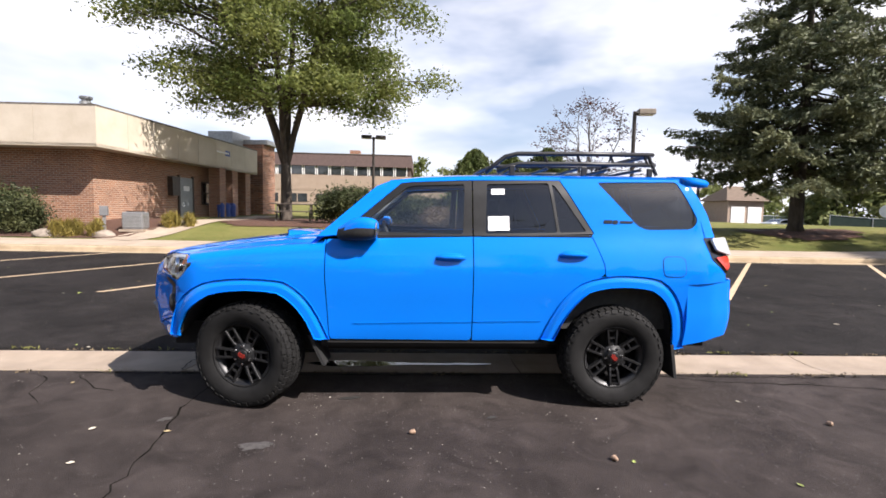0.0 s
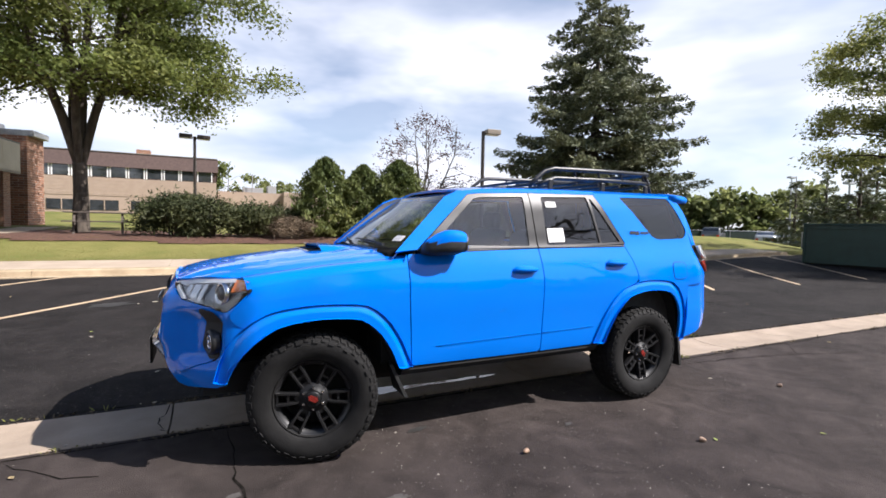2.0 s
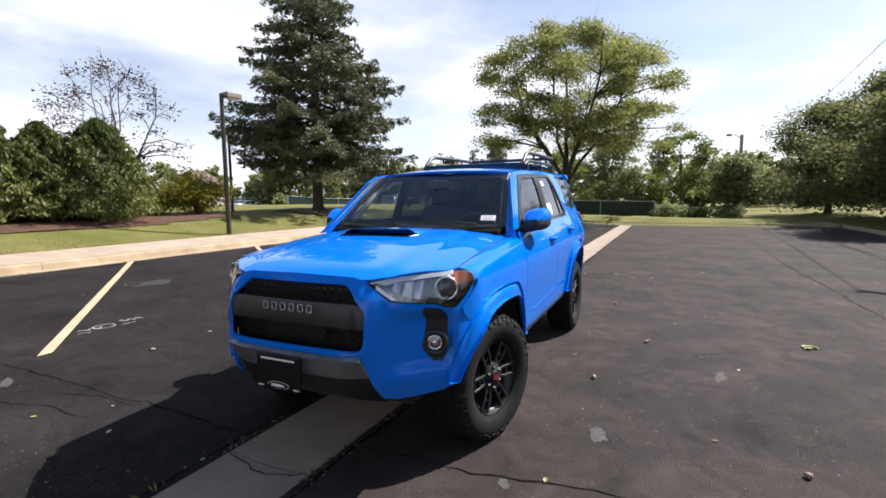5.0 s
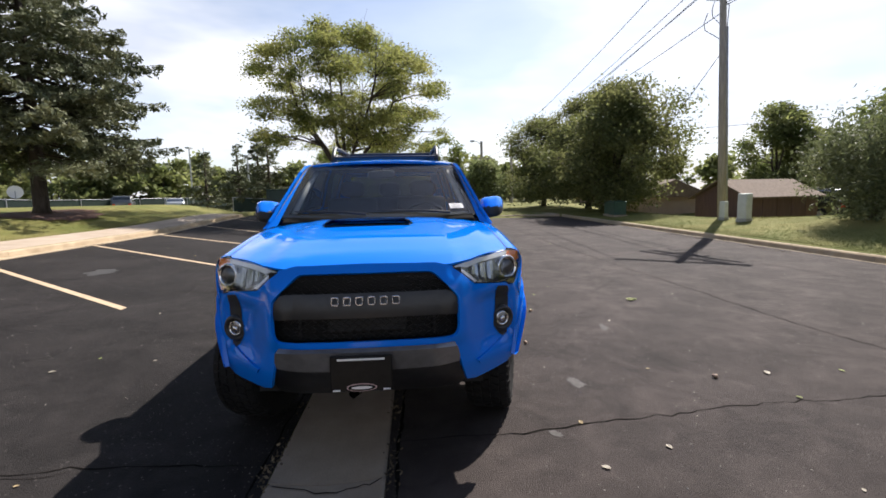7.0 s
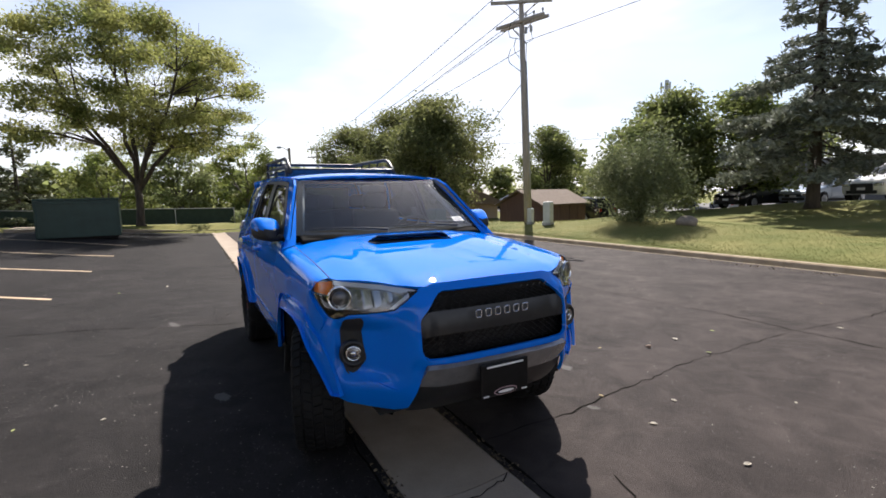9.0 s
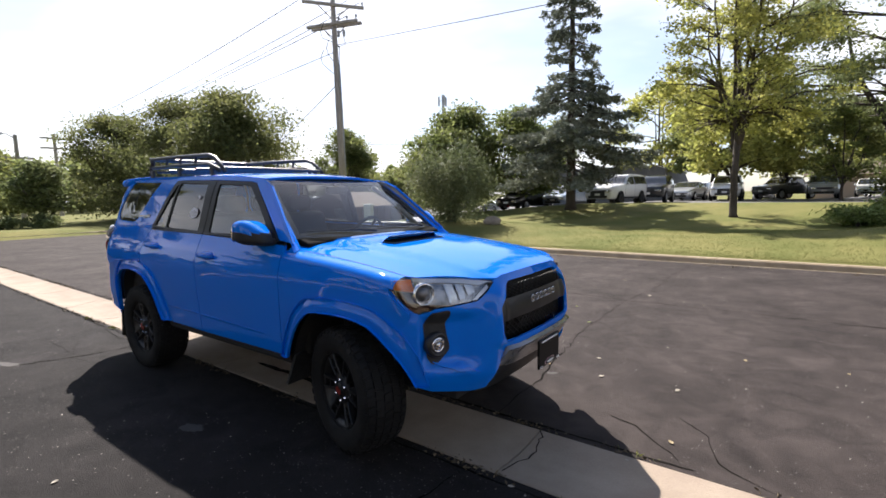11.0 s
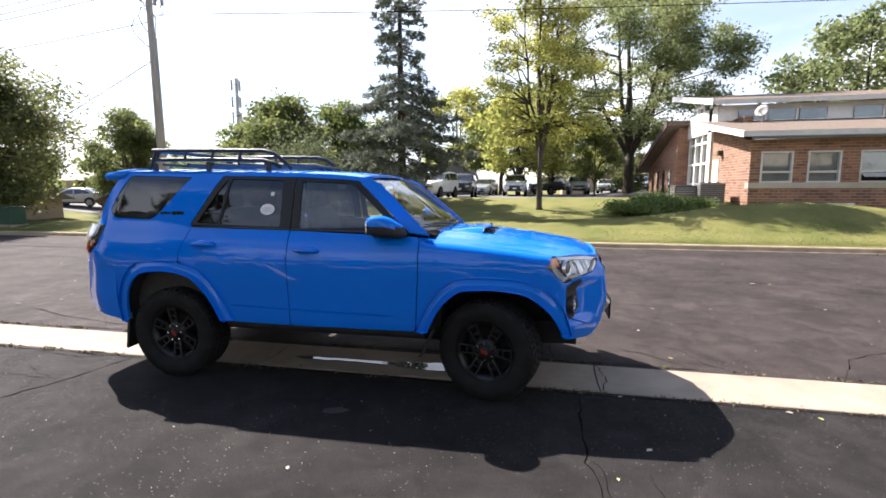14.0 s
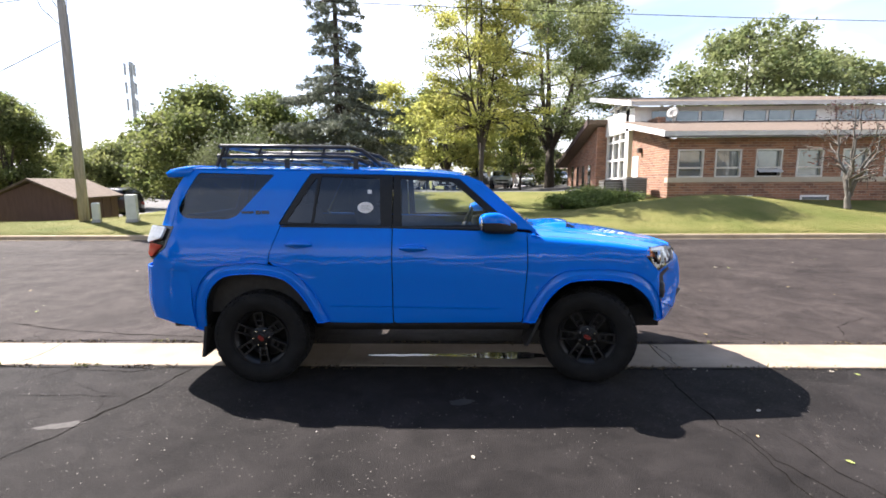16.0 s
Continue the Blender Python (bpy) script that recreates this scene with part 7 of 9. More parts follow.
def bed(pts, material, label, dz=0.03):
    """A flat planting bed that follows the ground."""
    bm = bmesh.new()
    x0, x1 = min(p[0] for p in pts), max(p[0] for p in pts)
    y0, y1 = min(p[1] for p in pts), max(p[1] for p in pts)
    xs, ys = span(x0, x1, 0.3), span(y0, y1, 0.3)
    grid = {}
    for i in range(len(xs) - 1):
        for j in range(len(ys) - 1):
            if inside(((xs[i] + xs[i + 1]) / 2, (ys[j] + ys[j + 1]) / 2), pts):
                f = []
                for a, b in ((i, j), (i + 1, j), (i + 1, j + 1), (i, j + 1)):
                    if (a, b) not in grid:
                        grid[a, b] = bm.verts.new((xs[a] + 0.08 * noise.noise((xs[a], ys[b], 0)), ys[b] + 0.08 * noise.noise((ys[b], xs[a], 3)), ground_z(xs[a], ys[b]) + dz + 0.03 * noise.noise((xs[a] * 2, ys[b] * 2, 1))))
                    f.append(grid[a, b])
                bm.faces.new(f)
    return tagged(put("mulch_bed", bm, material, smooth=True), label, "planting bed", kind="structure")


bed(rounded([(-20, 11.0), (-9.7, 11.0), (-9.2, 12.6), (-9.7, 15.5), (-11.0, 17.5), (-20, 13.6)], 0.8), mulch, "reddish brown mulch bed along the brick wall")
bed(rounded([(-7.5, 13.3), (-1, 12.9), (5.5, 12.9), (9.6, 13.7), (10.2, 15.6), (6, 16.6), (-1, 16), (-4, 19.5), (-8, 19.5)], 1.0), mulch, "reddish brown mulch bed under shrubs")
bed([(15 + 2.3 * math.cos(k * math.pi / 10) * (1 + 0.12 * math.sin(3 * k)), 14.2 + 1.7 * math.sin(k * math.pi / 10)) for k in range(20)], mulch, "mulch ring under the spruce", 0.05)

# picnic table of planks
pt = thing("picnic_table", "weathered wooden picnic table with fixed benches", "table", at=(-5.35, 15.7, ground_z(-5.35, 15.7) - 0.01), rz=8)
weathered = mat("weathered_wood", (0.055, 0.043, 0.034), (0.10, 0.08, 0.064), scale=5, rough=0.9, stretch_by=(0.4, 6, 6), vary=0.15)
for k in range(5):
    part("table_plank", boxm(-0.95, -0.37 + k * 0.15, 0.72, 0.95, -0.23 + k * 0.15, 0.76, bevel=0.005), weathered, pt)
for s in (-1, 1):
    for k in range(2):
        part("bench_plank", boxm(-0.95, s * 0.72 - 0.14 + k * 0.145, 0.42, 0.95, s * 0.72 - 0.005 + k * 0.145, 0.46, bevel=0.005), weathered, pt)
    bm = bmesh.new()
    box(bm, s * 0.65 - 0.02, -0.75, 0.36, s * 0.65 + 0.02, 0.75, 0.42)
    part("bench_bearer", bm, weathered, pt)
    for q in (-1, 1):
        bm = bmesh.new()
        tube(bm, [(s * 0.65, q * 0.66, 0), (s * 0.65, q * 0.22, 0.72)], 0.05, 4)
        part("leg", bm, weathered, pt)

# two-storey building far behind, with a low wing
b2 = thing("office_building", "two-storey tan office with dark mansard roof and window band", "building")
Y2, X2, XW = 50.0, -1.4, -24.0
G2 = ground_z(-8, 50) - 0.2
for k in range(12):
    z = 3.75 + k * 0.155
    if k < 11:
        part("siding_board", boxm(XW, Y2 - 0.02 - 0.012 * (k % 2), z, X2, Y2 + 0.1, z + 0.15), siding_tan, b2)
part("wall", boxm(XW, Y2 + 0.02, G2, X2, Y2 + 12, 5.45), siding_tan, b2)
part("wall", boxm(XW + 0.1, Y2 + 0.06, 5.45, X2 - 0.06, Y2 + 12, 6.55), mansard, b2)
bm = bmesh.new()
prism(bm, [(Y2 - 0.25, 6.45), (Y2 + 0.55, 7.85), (Y2 + 11, 7.85), (Y2 + 12, 6.45)], "x", XW, X2 + 0.15)
part("roof", bm, mansard, b2)
part("roof_edge", boxm(XW, Y2 + 0.45, 7.85, X2 + 0.1, Y2 + 0.6, 7.93), roof_edge, b2)
for k in range(14):
    xw = X2 - 1.05 - k * 1.45
    w = part("window", boxm(xw - 0.55, Y2 - 0.02, 5.52, xw + 0.55, Y2 + 0.05, 6.42), window_dark, b2)
    for a, b in ((-0.6, -0.52), (0.52, 0.6)):
        part("frame", boxm(xw + a * 1.12, Y2 - 0.07, 5.46, xw + b * 1.12, Y2 + 0.03, 6.46), white_wood, w)
for k in range(5):
    xw = X2 - 3 - k * 3.2
    w = part("window", boxm(xw - 1.1, Y2 - 0.02, 2.4, xw + 1.1, Y2 + 0.05, 3.35), window_dark, b2)
    part("frame", boxm(xw - 0.04, Y2 - 0.06, 2.4, xw + 0.04, Y2 + 0.04, 3.35), siding_tan, w)
part("chimney", boxm(-8.5, Y2 + 2, 7.8, -7.3, Y2 + 3, 8.5), brick_red, b2)
b3 = thing("low_wing", "long low tan building with ribbed parapet and roof units", "building")
part("wall", boxm(-1.2, 54, G2 - 0.5, 16, 66, 4.9), siding_tan, b3)
part("wall", boxm(5.5, 52.5, G2 - 0.5, 17, 60, 5.0), siding_tan, b3)
for k in range(10):
    part("rib", boxm(5.45, 52.40 - 0.015, 3.0 + 0.19 * k, 17.05, 52.5, 3.14 + 0.19 * k), siding_tan, b3)
for x, w, h in ((1.5, 2.2, 0.7), (4.2, 1.0, 1.0), (9.0, 1.2, 0.8), (12.0, 1.6, 0.6)):
    part("roof_unit", boxm(x, 57, 4.9, x + w, 58.4, 4.95 + h, bevel=0.04), steel_grey, b3)
bm = bmesh.new()
tube(bm, [(2.5, 56.5, 4.9), (2.5, 56.5, 7.2)], 0.05, 6)
part("antenna_mast", bm, steel_grey, b3)

# small hipped building across the north lot
b4 = thing("garage_building", "small tan garage with a brown hipped roof", "building")
g4 = ground_z(40, 52)
part("wall", boxm(37.0, 52.0, g4 - 0.2, 41.5, 57, 3.7), siding_tan, b4)
bm = bmesh.new()
v = [bm.verts.new(c) for c in ((36.5, 51.5, 3.7), (42, 51.5, 3.7), (42, 57.5, 3.7), (36.5, 57.5, 3.7), (38.3, 54.4, 5.6), (40.2, 54.4, 5.6))]
for f in ((0, 1, 5, 4), (1, 2, 5), (2, 3, 4, 5), (3, 0, 4), (3, 2, 1, 0)):
    bm.faces.new([v[i] for i in f])
part("roof", bm, shingle, b4)
for k in range(2):
    part("garage_door", boxm(37.4 + 2.1 * k, 51.93, g4, 39.1 + 2.1 * k, 52.02, 3.0), white_wood, b4)

# south brick building with clerestory
b5 = thing("brick_hall", "brown brick building with white trim and clerestory windows", "building")
XE, YF, XL = -9.9, -17.25, -40.0
G5 = 0.2
bm = bmesh.new()
wins = [(-10.28, -11.45), (-11.95, -13.12), (-13.75, -14.92), (-15.55, -16.72), (-17.55, -18.72), (-19.4, -20.6), (-21.6, -22.8), (-24, -25.2)]
edges_x = [XE] + [v for w in wins for v in w] + [XL]
ZS, ZT, ZE = 1.78, 3.02, 3.5
for i in range(0, len(edges_x), 2):
    box(bm, edges_x[i + 1], YF - 0.3, ZS, edges_x[i], YF, ZT)
box(bm, XL, YF - 0.3, ZT, XE, YF, ZE)
box(bm, XL, YF - 0.3, G5 - 0.6, XE, YF, 1.55)
part("wall", bm, brick_tan, b5)
part("sill_band", boxm(XL, YF - 0.28, 1.552, XE + 0.03, YF + 0.035, 1.778), soffit, b5)
bm = bmesh.new()
prism(bm, [(YF - 0.31, G5 - 0.6), (YF - 0.31, ZE), (-21.8, 4.5), (-21.8, G5 - 0.6)], "x", XE - 0.3, XE)
part("wall", bm, brick_tan, b5)
sash_grey = mat("sash_paint", (0.50, 0.48, 0.45), (0.58, 0.56, 0.53), scale=3, rough=0.6)
# pale grey-blue base colour stands in for the sky mirrored in these panes
sky_tinted_pane = mat("window_pane", (0.10, 0.12, 0.125), (0.16, 0.185, 0.19), scale=0.9, rough=0.04, spec=1.0, coat=1.0)
for i, (xa, xb) in enumerate(wins):
    zm = ZS + 0.42
    w = part("window", boxm(xb + 0.06, YF - 0.16, zm + 0.03, xa - 0.06, YF - 0.13, ZT - 0.05), sky_tinted_pane, b5, "pale-framed sash window in brick")
    for a, b, z0, z1 in ((xb, xb + 0.075, ZS, ZT), (xa - 0.075, xa, ZS, ZT), (xb + 0.075, xa - 0.075, ZS, ZS + 0.06), (xb + 0.075, xa - 0.075, ZT - 0.07, ZT), (xb + 0.075, xa - 0.075, zm - 0.04, zm + 0.04)):
        part("frame", boxm(a, YF - 0.20, z0, b, YF + 0.02, z1), sash_grey, w)
    if i == 2:
        # the lower sash hangs open outwards over a dark gap
        part("dark_gap", boxm(xb + 0.08, YF - 0.19, ZS + 0.06, xa - 0.08, YF - 0.17, zm - 0.04), under_black, w)
        bm = boxm(xb + 0.05, YF + 0.02, ZS + 0.08, xa - 0.05, YF + 0.06, zm - 0.06, bevel=0.01)
        for v in bm.verts:
            v.co.y += (zm - 0.06 - v.co.z) * 0.85
            v.co.z += (zm - 0.06 - v.co.z) * 0.45
        part("opened_sash", bm, sash_grey, w, "lower sash tilted open")
    else:
        part("lower_pane", boxm(xb + 0.06, YF - 0.15, ZS + 0.05, xa - 0.06, YF - 0.12, zm - 0.03), sky_tinted_pane, w)
for xa, wd in ((-12.6, 1.1), (-15.85, 1.25)):
    bw = part("basement_window", boxm(xa - wd + 0.05, YF - 0.02, 0.50, xa - 0.05, YF + 0.02, 0.90), sky_tinted_pane, b5)
    part("frame", boxm(xa - wd, YF - 0.02, 0.88, xa, YF + 0.05, 0.97), white_wood, bw)
    part("frame", boxm(xa - wd, YF - 0.02, 0.45, xa - wd + 0.07, YF + 0.05, 0.88), white_wood, bw)
    part("frame", boxm(xa - 0.07, YF - 0.02, 0.45, xa, YF + 0.05, 0.88), white_wood, bw)
# lower roof and its white fascia
bm = bmesh.new()
prism(bm, [(YF + 0.75, 3.58), (YF + 0.75, 3.76), (-23.4, 4.97), (-23.4, 4.78)], "x", XL, XE + 0.55)
part("roof", bm, shingle, b5)
part("fascia", boxm(XL, YF + 0.75, 3.55, XE + 0.58, YF + 0.80, 3.745), sash_grey, b5)
bm = bmesh.new()
prism(bm, [(YF + 0.80, 3.53), (YF + 0.80, 3.77), (-23.4, 4.99), (-23.4, 4.74)], "x", XE + 0.55, XE + 0.60)
part("rake_board", bm, white_wood, b5)
# clerestory
part("wall", boxm(XL, -29, 4.5, XE - 0.55, -23.2, 5.74), white_wood, b5)
for k in range(3):
    x1 = -11.4 - k * 5.1
    for j in range(3):
        w = part("clerestory_window", boxm(x1 - 1.2 - j * 1.38, -23.19, 4.95, x1 - j * 1.38, -23.12, 5.47), sky_tinted_pane, b5)
        part("frame", boxm(x1 - 1.28 - j * 1.38, -23.19, 4.90, x1 - 1.2 - j * 1.38, -23.08, 5.53), white_wood, w)
        part("frame", boxm(x1 - 1.2 - j * 1.38, -23.19, 4.90, x1 - j * 1.38, -23.08, 4.95), white_wood, w)
        part("frame", boxm(x1 - 1.2 - j * 1.38, -23.19, 5.47, x1 - j * 1.38, -23.08, 5.53), sash_grey, w)
bm = bmesh.new()
prism(bm, [(-22.5, 5.74), (-22.5, 5.93), (-30.5, 7.42), (-30.5, 7.2)], "x", XL, XE - 0.1)
part("roof", bm, shingle, b5)
part("fascia", boxm(XL, -22.5, 5.70, XE - 0.06, -22.44, 5.915), sash_grey, b5)
bm = bmesh.new()
prism(bm, [(-22.44, 5.68), (-22.44, 5.95), (-30.5, 7.46), (-30.5, 7.16)], "x", XE - 0.1, XE - 0.05)
part("rake_board", bm, white_wood, b5)
# tall gridded glass bay
part("glazing", boxm(-10.75, -28.2, 1.1, -10.70, -24.6, 6.2), window_dark, b5, "tall white-framed glass bay")
for k in range(4):
    y = -24.6 - k * 1.2
    part("mullion", boxm(-10.72, y - 0.09, 0.8, -10.55, y + 0.09, 6.35 if k < 3 else 5.9), white_wood, b5)
for z in (1.1, 1.75, 2.9, 4.05, 5.1, 6.15):
    part("mullion", boxm(-10.70, -28.25, z - 0.06, -10.58, -24.55, z + 0.06), white_wood, b5)
part("white_end", boxm(-10.9, -24.55, 0.8, -10.45, -24.0, 5.9), white_wood, b5)
part("wall", boxm(-11.6, -24.6, 0.2, -11.2, -21.8, 5.0), brick_tan, b5)
part("side_door", boxm(XE - 0.02, -21.6, 0.8, XE + 0.03, -20.8, 2.9), white_wood, b5)
part("wall_lamp", boxm(XE + 0.0, -20.6, 3.05, XE + 0.2, -20.35, 3.3, bevel=0.03), dark_steel, b5)
# gabled brick wing behind the bay
bm = bmesh.new()
prism(bm, [(-28.3, 0.2), (-28.3, 5.2), (-36.5, 2.9), (-36.5, 0.2)], "x", -12.5, -9.9)
part("wall", bm, brick_tan, b5)
bm = bmesh.new()
prism(bm, [(-28.0, 5.62), (-28.0, 5.35), (-37.6, 2.72), (-37.6, 2.98)], "x", -13, -9.2)
part("roof", bm, shingle, b5)
bm = bmesh.new()
prism(bm, [(-28.0, 5.66), (-28.0, 5.28), (-37.6, 2.66), (-37.6, 3.0)], "x", -9.2, -9.12)
part("rake_board", bm, mansard, b5)
for k in range(4):
    y = -29.6 - k * 1.6
    part("window", boxm(-9.92, y - 0.5, 1.2, -9.85, y, 2.7), window_dark, b5)
# dish on the lower roof
bm = bmesh.new()
lathe(bm, [(0.02, 0.0), (0.17, 0.025), (0.30, 0.085), (0.31, 0.09), (0.17, 0.035), (0.02, 0.012)], 20, Matrix.Translation((-11.9, -21.6, 5.15)) @ look((0, 0, 0), (-0.75, -0.8, -0.35)).to_3x3().to_4x4())
dish = part("satellite_dish", bm, trim_grey, b5, "grey satellite dish on the roof", smooth=True)
bm = bmesh.new()
tube(bm, [(-11.95, -21.7, 4.35), (-11.9, -21.6, 5.12)], 0.03, 6)
tube(bm, [(-11.9, -21.6, 5.0), (-11.6, -21.15, 5.15)], 0.02, 6)
part("dish_arm", bm, steel_grey, dish)
condenser((-8.95, -18.9), 0, 1.0, 0.95, coat_of=unit_grey, label="tall grey air-conditioning condenser beside the brick wall")
condenser((-8.0, -19.3), 0, 0.9, 0.9, coat_of=dark_steel, label="dark grey air-conditioning condenser beside the brick wall")

# grey building and others past the south lot
b6 = thing("grey_building", "low dark grey building with black window openings", "building")
g6 = ground_z(11, -41)
part("wall", boxm(7.0, -54, g6 - 0.3, 19.5, -44.5, 4.0), grey_wall, b6)
for x in (8.6, 11.4, 15.0):
    part("window", boxm(x, -44.52, 1.2, x + 1.1, -44.45, 2.8), window_dark, b6)
bm = bmesh.new()
prism(bm, [(6.4, 3.7), (7.1, 4.0), (7.1, g6), (5.2, g6)], "y", -54, -44.4)
part("canted_end", bm, grey_wall, b6)
b7 = thing("low_house", "long low house with a brown shingle roof", "building")
g7 = ground_z(-10, -56)
part("wall", boxm(-24, -94, g7 - 1.3, -5, -83, 3.6), siding_tan, b7)
bm = bmesh.new()
prism(bm, [(-95, 3.5), (-88.5, 6.8), (-82, 3.5)], "x", -25, -4)
part("roof", bm, shingle, b7)
b8 = thing("tan_block", "flat tan block seen beyond the shrubs", "building")
part("wall", boxm(46, -52, -1.0, 60, -44, 2.6), siding_tan, b8)
for k in range(4):
    part("window", boxm(45.92, -51 + 1.8 * k, 0.6, 46.02, -50 + 1.8 * k, 1.6), window_dark, b8)

# brown shed
SB, su, sv = Vector((15.9, -15.2, 0)), Vector((0.25, -0.97, 0)).normalized(), Vector((0.97, 0.25, 0)).normalized()
shz = ground_z(17.6, -15.6) - 0.25
shed = thing("shed", "brown wooden garden shed with a shingled gable roof", "shed", at=(SB.x, SB.y, shz), rz=math.degrees(math.atan2(su.y, su.x)))
LS, WS, EH, PH = 4.4, 2.9, 2.05, 2.75
bm = bmesh.new()
prism(bm, [(0, 0), (WS, 0), (WS, EH), (WS / 2, PH - 0.08), (0, EH)], "x", 0, LS)
part("wall", bm, shed_brown, shed)
for s in (0, 1):
    bm = bmesh.new()
    e = -0.22 if s == 0 else WS + 0.22
    prism(bm, [(WS / 2, PH), (e, EH - 0.12), (e, EH - 0.04), (WS / 2, PH + 0.09)], "x", -0.25, LS + 0.25)
    part("roof_slope", bm, shingle, shed)
for k in range(5):
    part("corner_trim", boxm(0.9 * k - 0.03 if k else -0.03, -0.03, 0, 0.9 * k + 0.03, 0.0, EH - 0.05), shed_brown, shed)
b9 = thing("long_house", "low brown-roofed house behind the trees", "building")
part("wall", boxm(30.0, -22, -1.2, 44, -17, 1.0), siding_tan, b9)
bm = bmesh.new()
prism(bm, [(-22.6, 0.9), (-19.5, 2.2), (-16.4, 0.9)], "x", 29.5, 44.5)
part("roof", bm, shingle, b9)

# ---- poles, lamps, fences, bins and parked cars ----
pole_wood = mat("pole_wood", (0.27, 0.245, 0.215), (0.40, 0.365, 0.325), scale=4, rough=0.9, bump=0.5, bscale=20, stretch_by=(4, 4, 0.2))
lamp_brown = mat("lamp_bronze", (0.035, 0.028, 0.022), (0.05, 0.04, 0.032), scale=6, rough=0.45, metal=0.2)
lamp_tan = mat("lamp_tan", (0.20, 0.165, 0.12), (0.25, 0.21, 0.16), scale=6, rough=0.5)
galv = mat("galvanised", (0.30, 0.31, 0.32), (0.40, 0.41, 0.42), scale=8, rough=0.5, metal=0.5)
pedestal = mat("pedestal", (0.50, 0.52, 0.47), (0.58, 0.60, 0.55), scale=5, rough=0.6)
green_box = mat("green_steel", (0.02, 0.06, 0.035), (0.03, 0.08, 0.05), scale=4, rough=0.5)
bin_green = mat("dumpster_green", (0.006, 0.03, 0.022), (0.012, 0.045, 0.034), scale=2.2, rough=0.45, fine=0.15)
insulator = mat("porcelain", (0.25, 0.26, 0.27), rough=0.2, coat=0.5)
wire_mat = mat("wire", (0.012, 0.012, 0.012), rough=0.95, spec=0.0)
mesh_green = mat("fence_screen", (0.012, 0.028, 0.02), (0.02, 0.04, 0.03), scale=3, rough=0.8)


def shoebox_lamp(at, h, rz, label, heads=1, arm=0.25):
    t = thing("lot_lamp", label, "street lamp", at=(at[0], at[1], ground_z(*at) - 0.02), rz=rz)
    bm = bmesh.new()
    lathe(bm, [(0.13, 0), (0.13, 0.04), (0.075, 0.06), (0.06, h)], 12)
    part("pole", bm, lamp_brown, t)
    for k in range(heads):
        s = 1 if k == 0 else -1
        bm = bmesh.new()
        tube(bm, [(0, 0, h - 0.08), (s * arm, 0, h - 0.06)], 0.03, 6)
        part("arm", bm, lamp_brown, t)
        part("head", boxm(min(s * 0.10, s * (0.10 + 0.52)), -0.17, h - 0.10, max(s * 0.10, s * 0.62), 0.17, h + 0.07, bevel=0.02), lamp_tan if heads == 1 else lamp_brown, t)
        part("lens", boxm(min(s * 0.14, s * 0.58), -0.13, h - 0.115, max(s * 0.14, s * 0.58), 0.13, h - 0.098), white_paper, t)
    return t


shoebox_lamp((6.72, 10.95), 4.45, -8, "bronze parking-lot lamp with one tan box head")
shoebox_lamp((13.3, 18.3), 3.9, 172, "bronze parking-lot lamp with one box head")
shoebox_lamp((-2.6, 20.4), 4.25, 5, "bronze parking-lot lamp with twin box heads", heads=2, arm=0.1)


def tall_light(at, h, label):
    t = thing("flood_light", label, "street lamp", at=(at[0], at[1], ground_z(*at) - 0.02))
    bm = bmesh.new()
    tube(bm, [(0, 0, 0), (0, 0, h)], [0.12, 0.06], 8)
    part("pole", bm, galv, t)
    for s in (-1, 1):
        bm = bmesh.new()
        box(bm, s * 0.25 - 0.25, -0.2, h - 0.02, s * 0.25 + 0.25, 0.2, h + 0.14, m=None)
        part("head", bm, galv, t)


tall_light((50.3, 24.1), 6.9, "tall galvanised flood light with two heads")
tall_light((38.2, 13.9), 4.9, "dark slim lamp post by the fence")
tall_light((66.0, 22.0), 8.5, "tall galvanised flood light with two heads")

# utility pole with crossarms
PB, PT = Vector((13.05, -12.1, ground_z(13.05, -12.1) - 0.05)), Vector((12.32, -11.24, 9.72))
up_ = thing("utility_pole", "grey weathered wooden utility pole with crossarms", "utility pole", at=tuple(PB))
rel = PT - PB
bm = bmesh.new()
tube(bm, [(0, 0, 0), rel * 0.5, rel], [0.15, 0.128, 0.10], 12)
part("pole", bm, pole_wood, up_, smooth=True)
cross_dir = Vector((0.55, 0.83, 0)).normalized()
lower_dir = Vector((0.95, 0.30, 0)).normalized()


def pole_at(z):
    return rel * ((z - PB.z) / rel.z)


def crossarm(z, along_, ln, push, pins):
    side = Vector((-along_.y, along_.x, 0))
    c = pole_at(z) + side * push
    a = math.atan2(along_.y, along_.x)
    arm_ob = part("crossarm", boxm(-ln, -0.048, -0.06, ln, 0.048, 0.06, bevel=0.008, m=Matrix.Translation(c) @ Matrix.Rotation(a, 4, "Z")), pole_wood, up_)
    for s in pins:
        bm = bmesh.new()
        lathe(bm, [(0.02, 0), (0.02, 0.06), (0.055, 0.07), (0.035, 0.11), (0.055, 0.13), (0.03, 0.18), (0.01, 0.19)], 8, Matrix.Translation(c + along_ * s * ln + Vector((0, 0, 0.06))))
        part("insulator", bm, insulator, arm_ob)
    return c


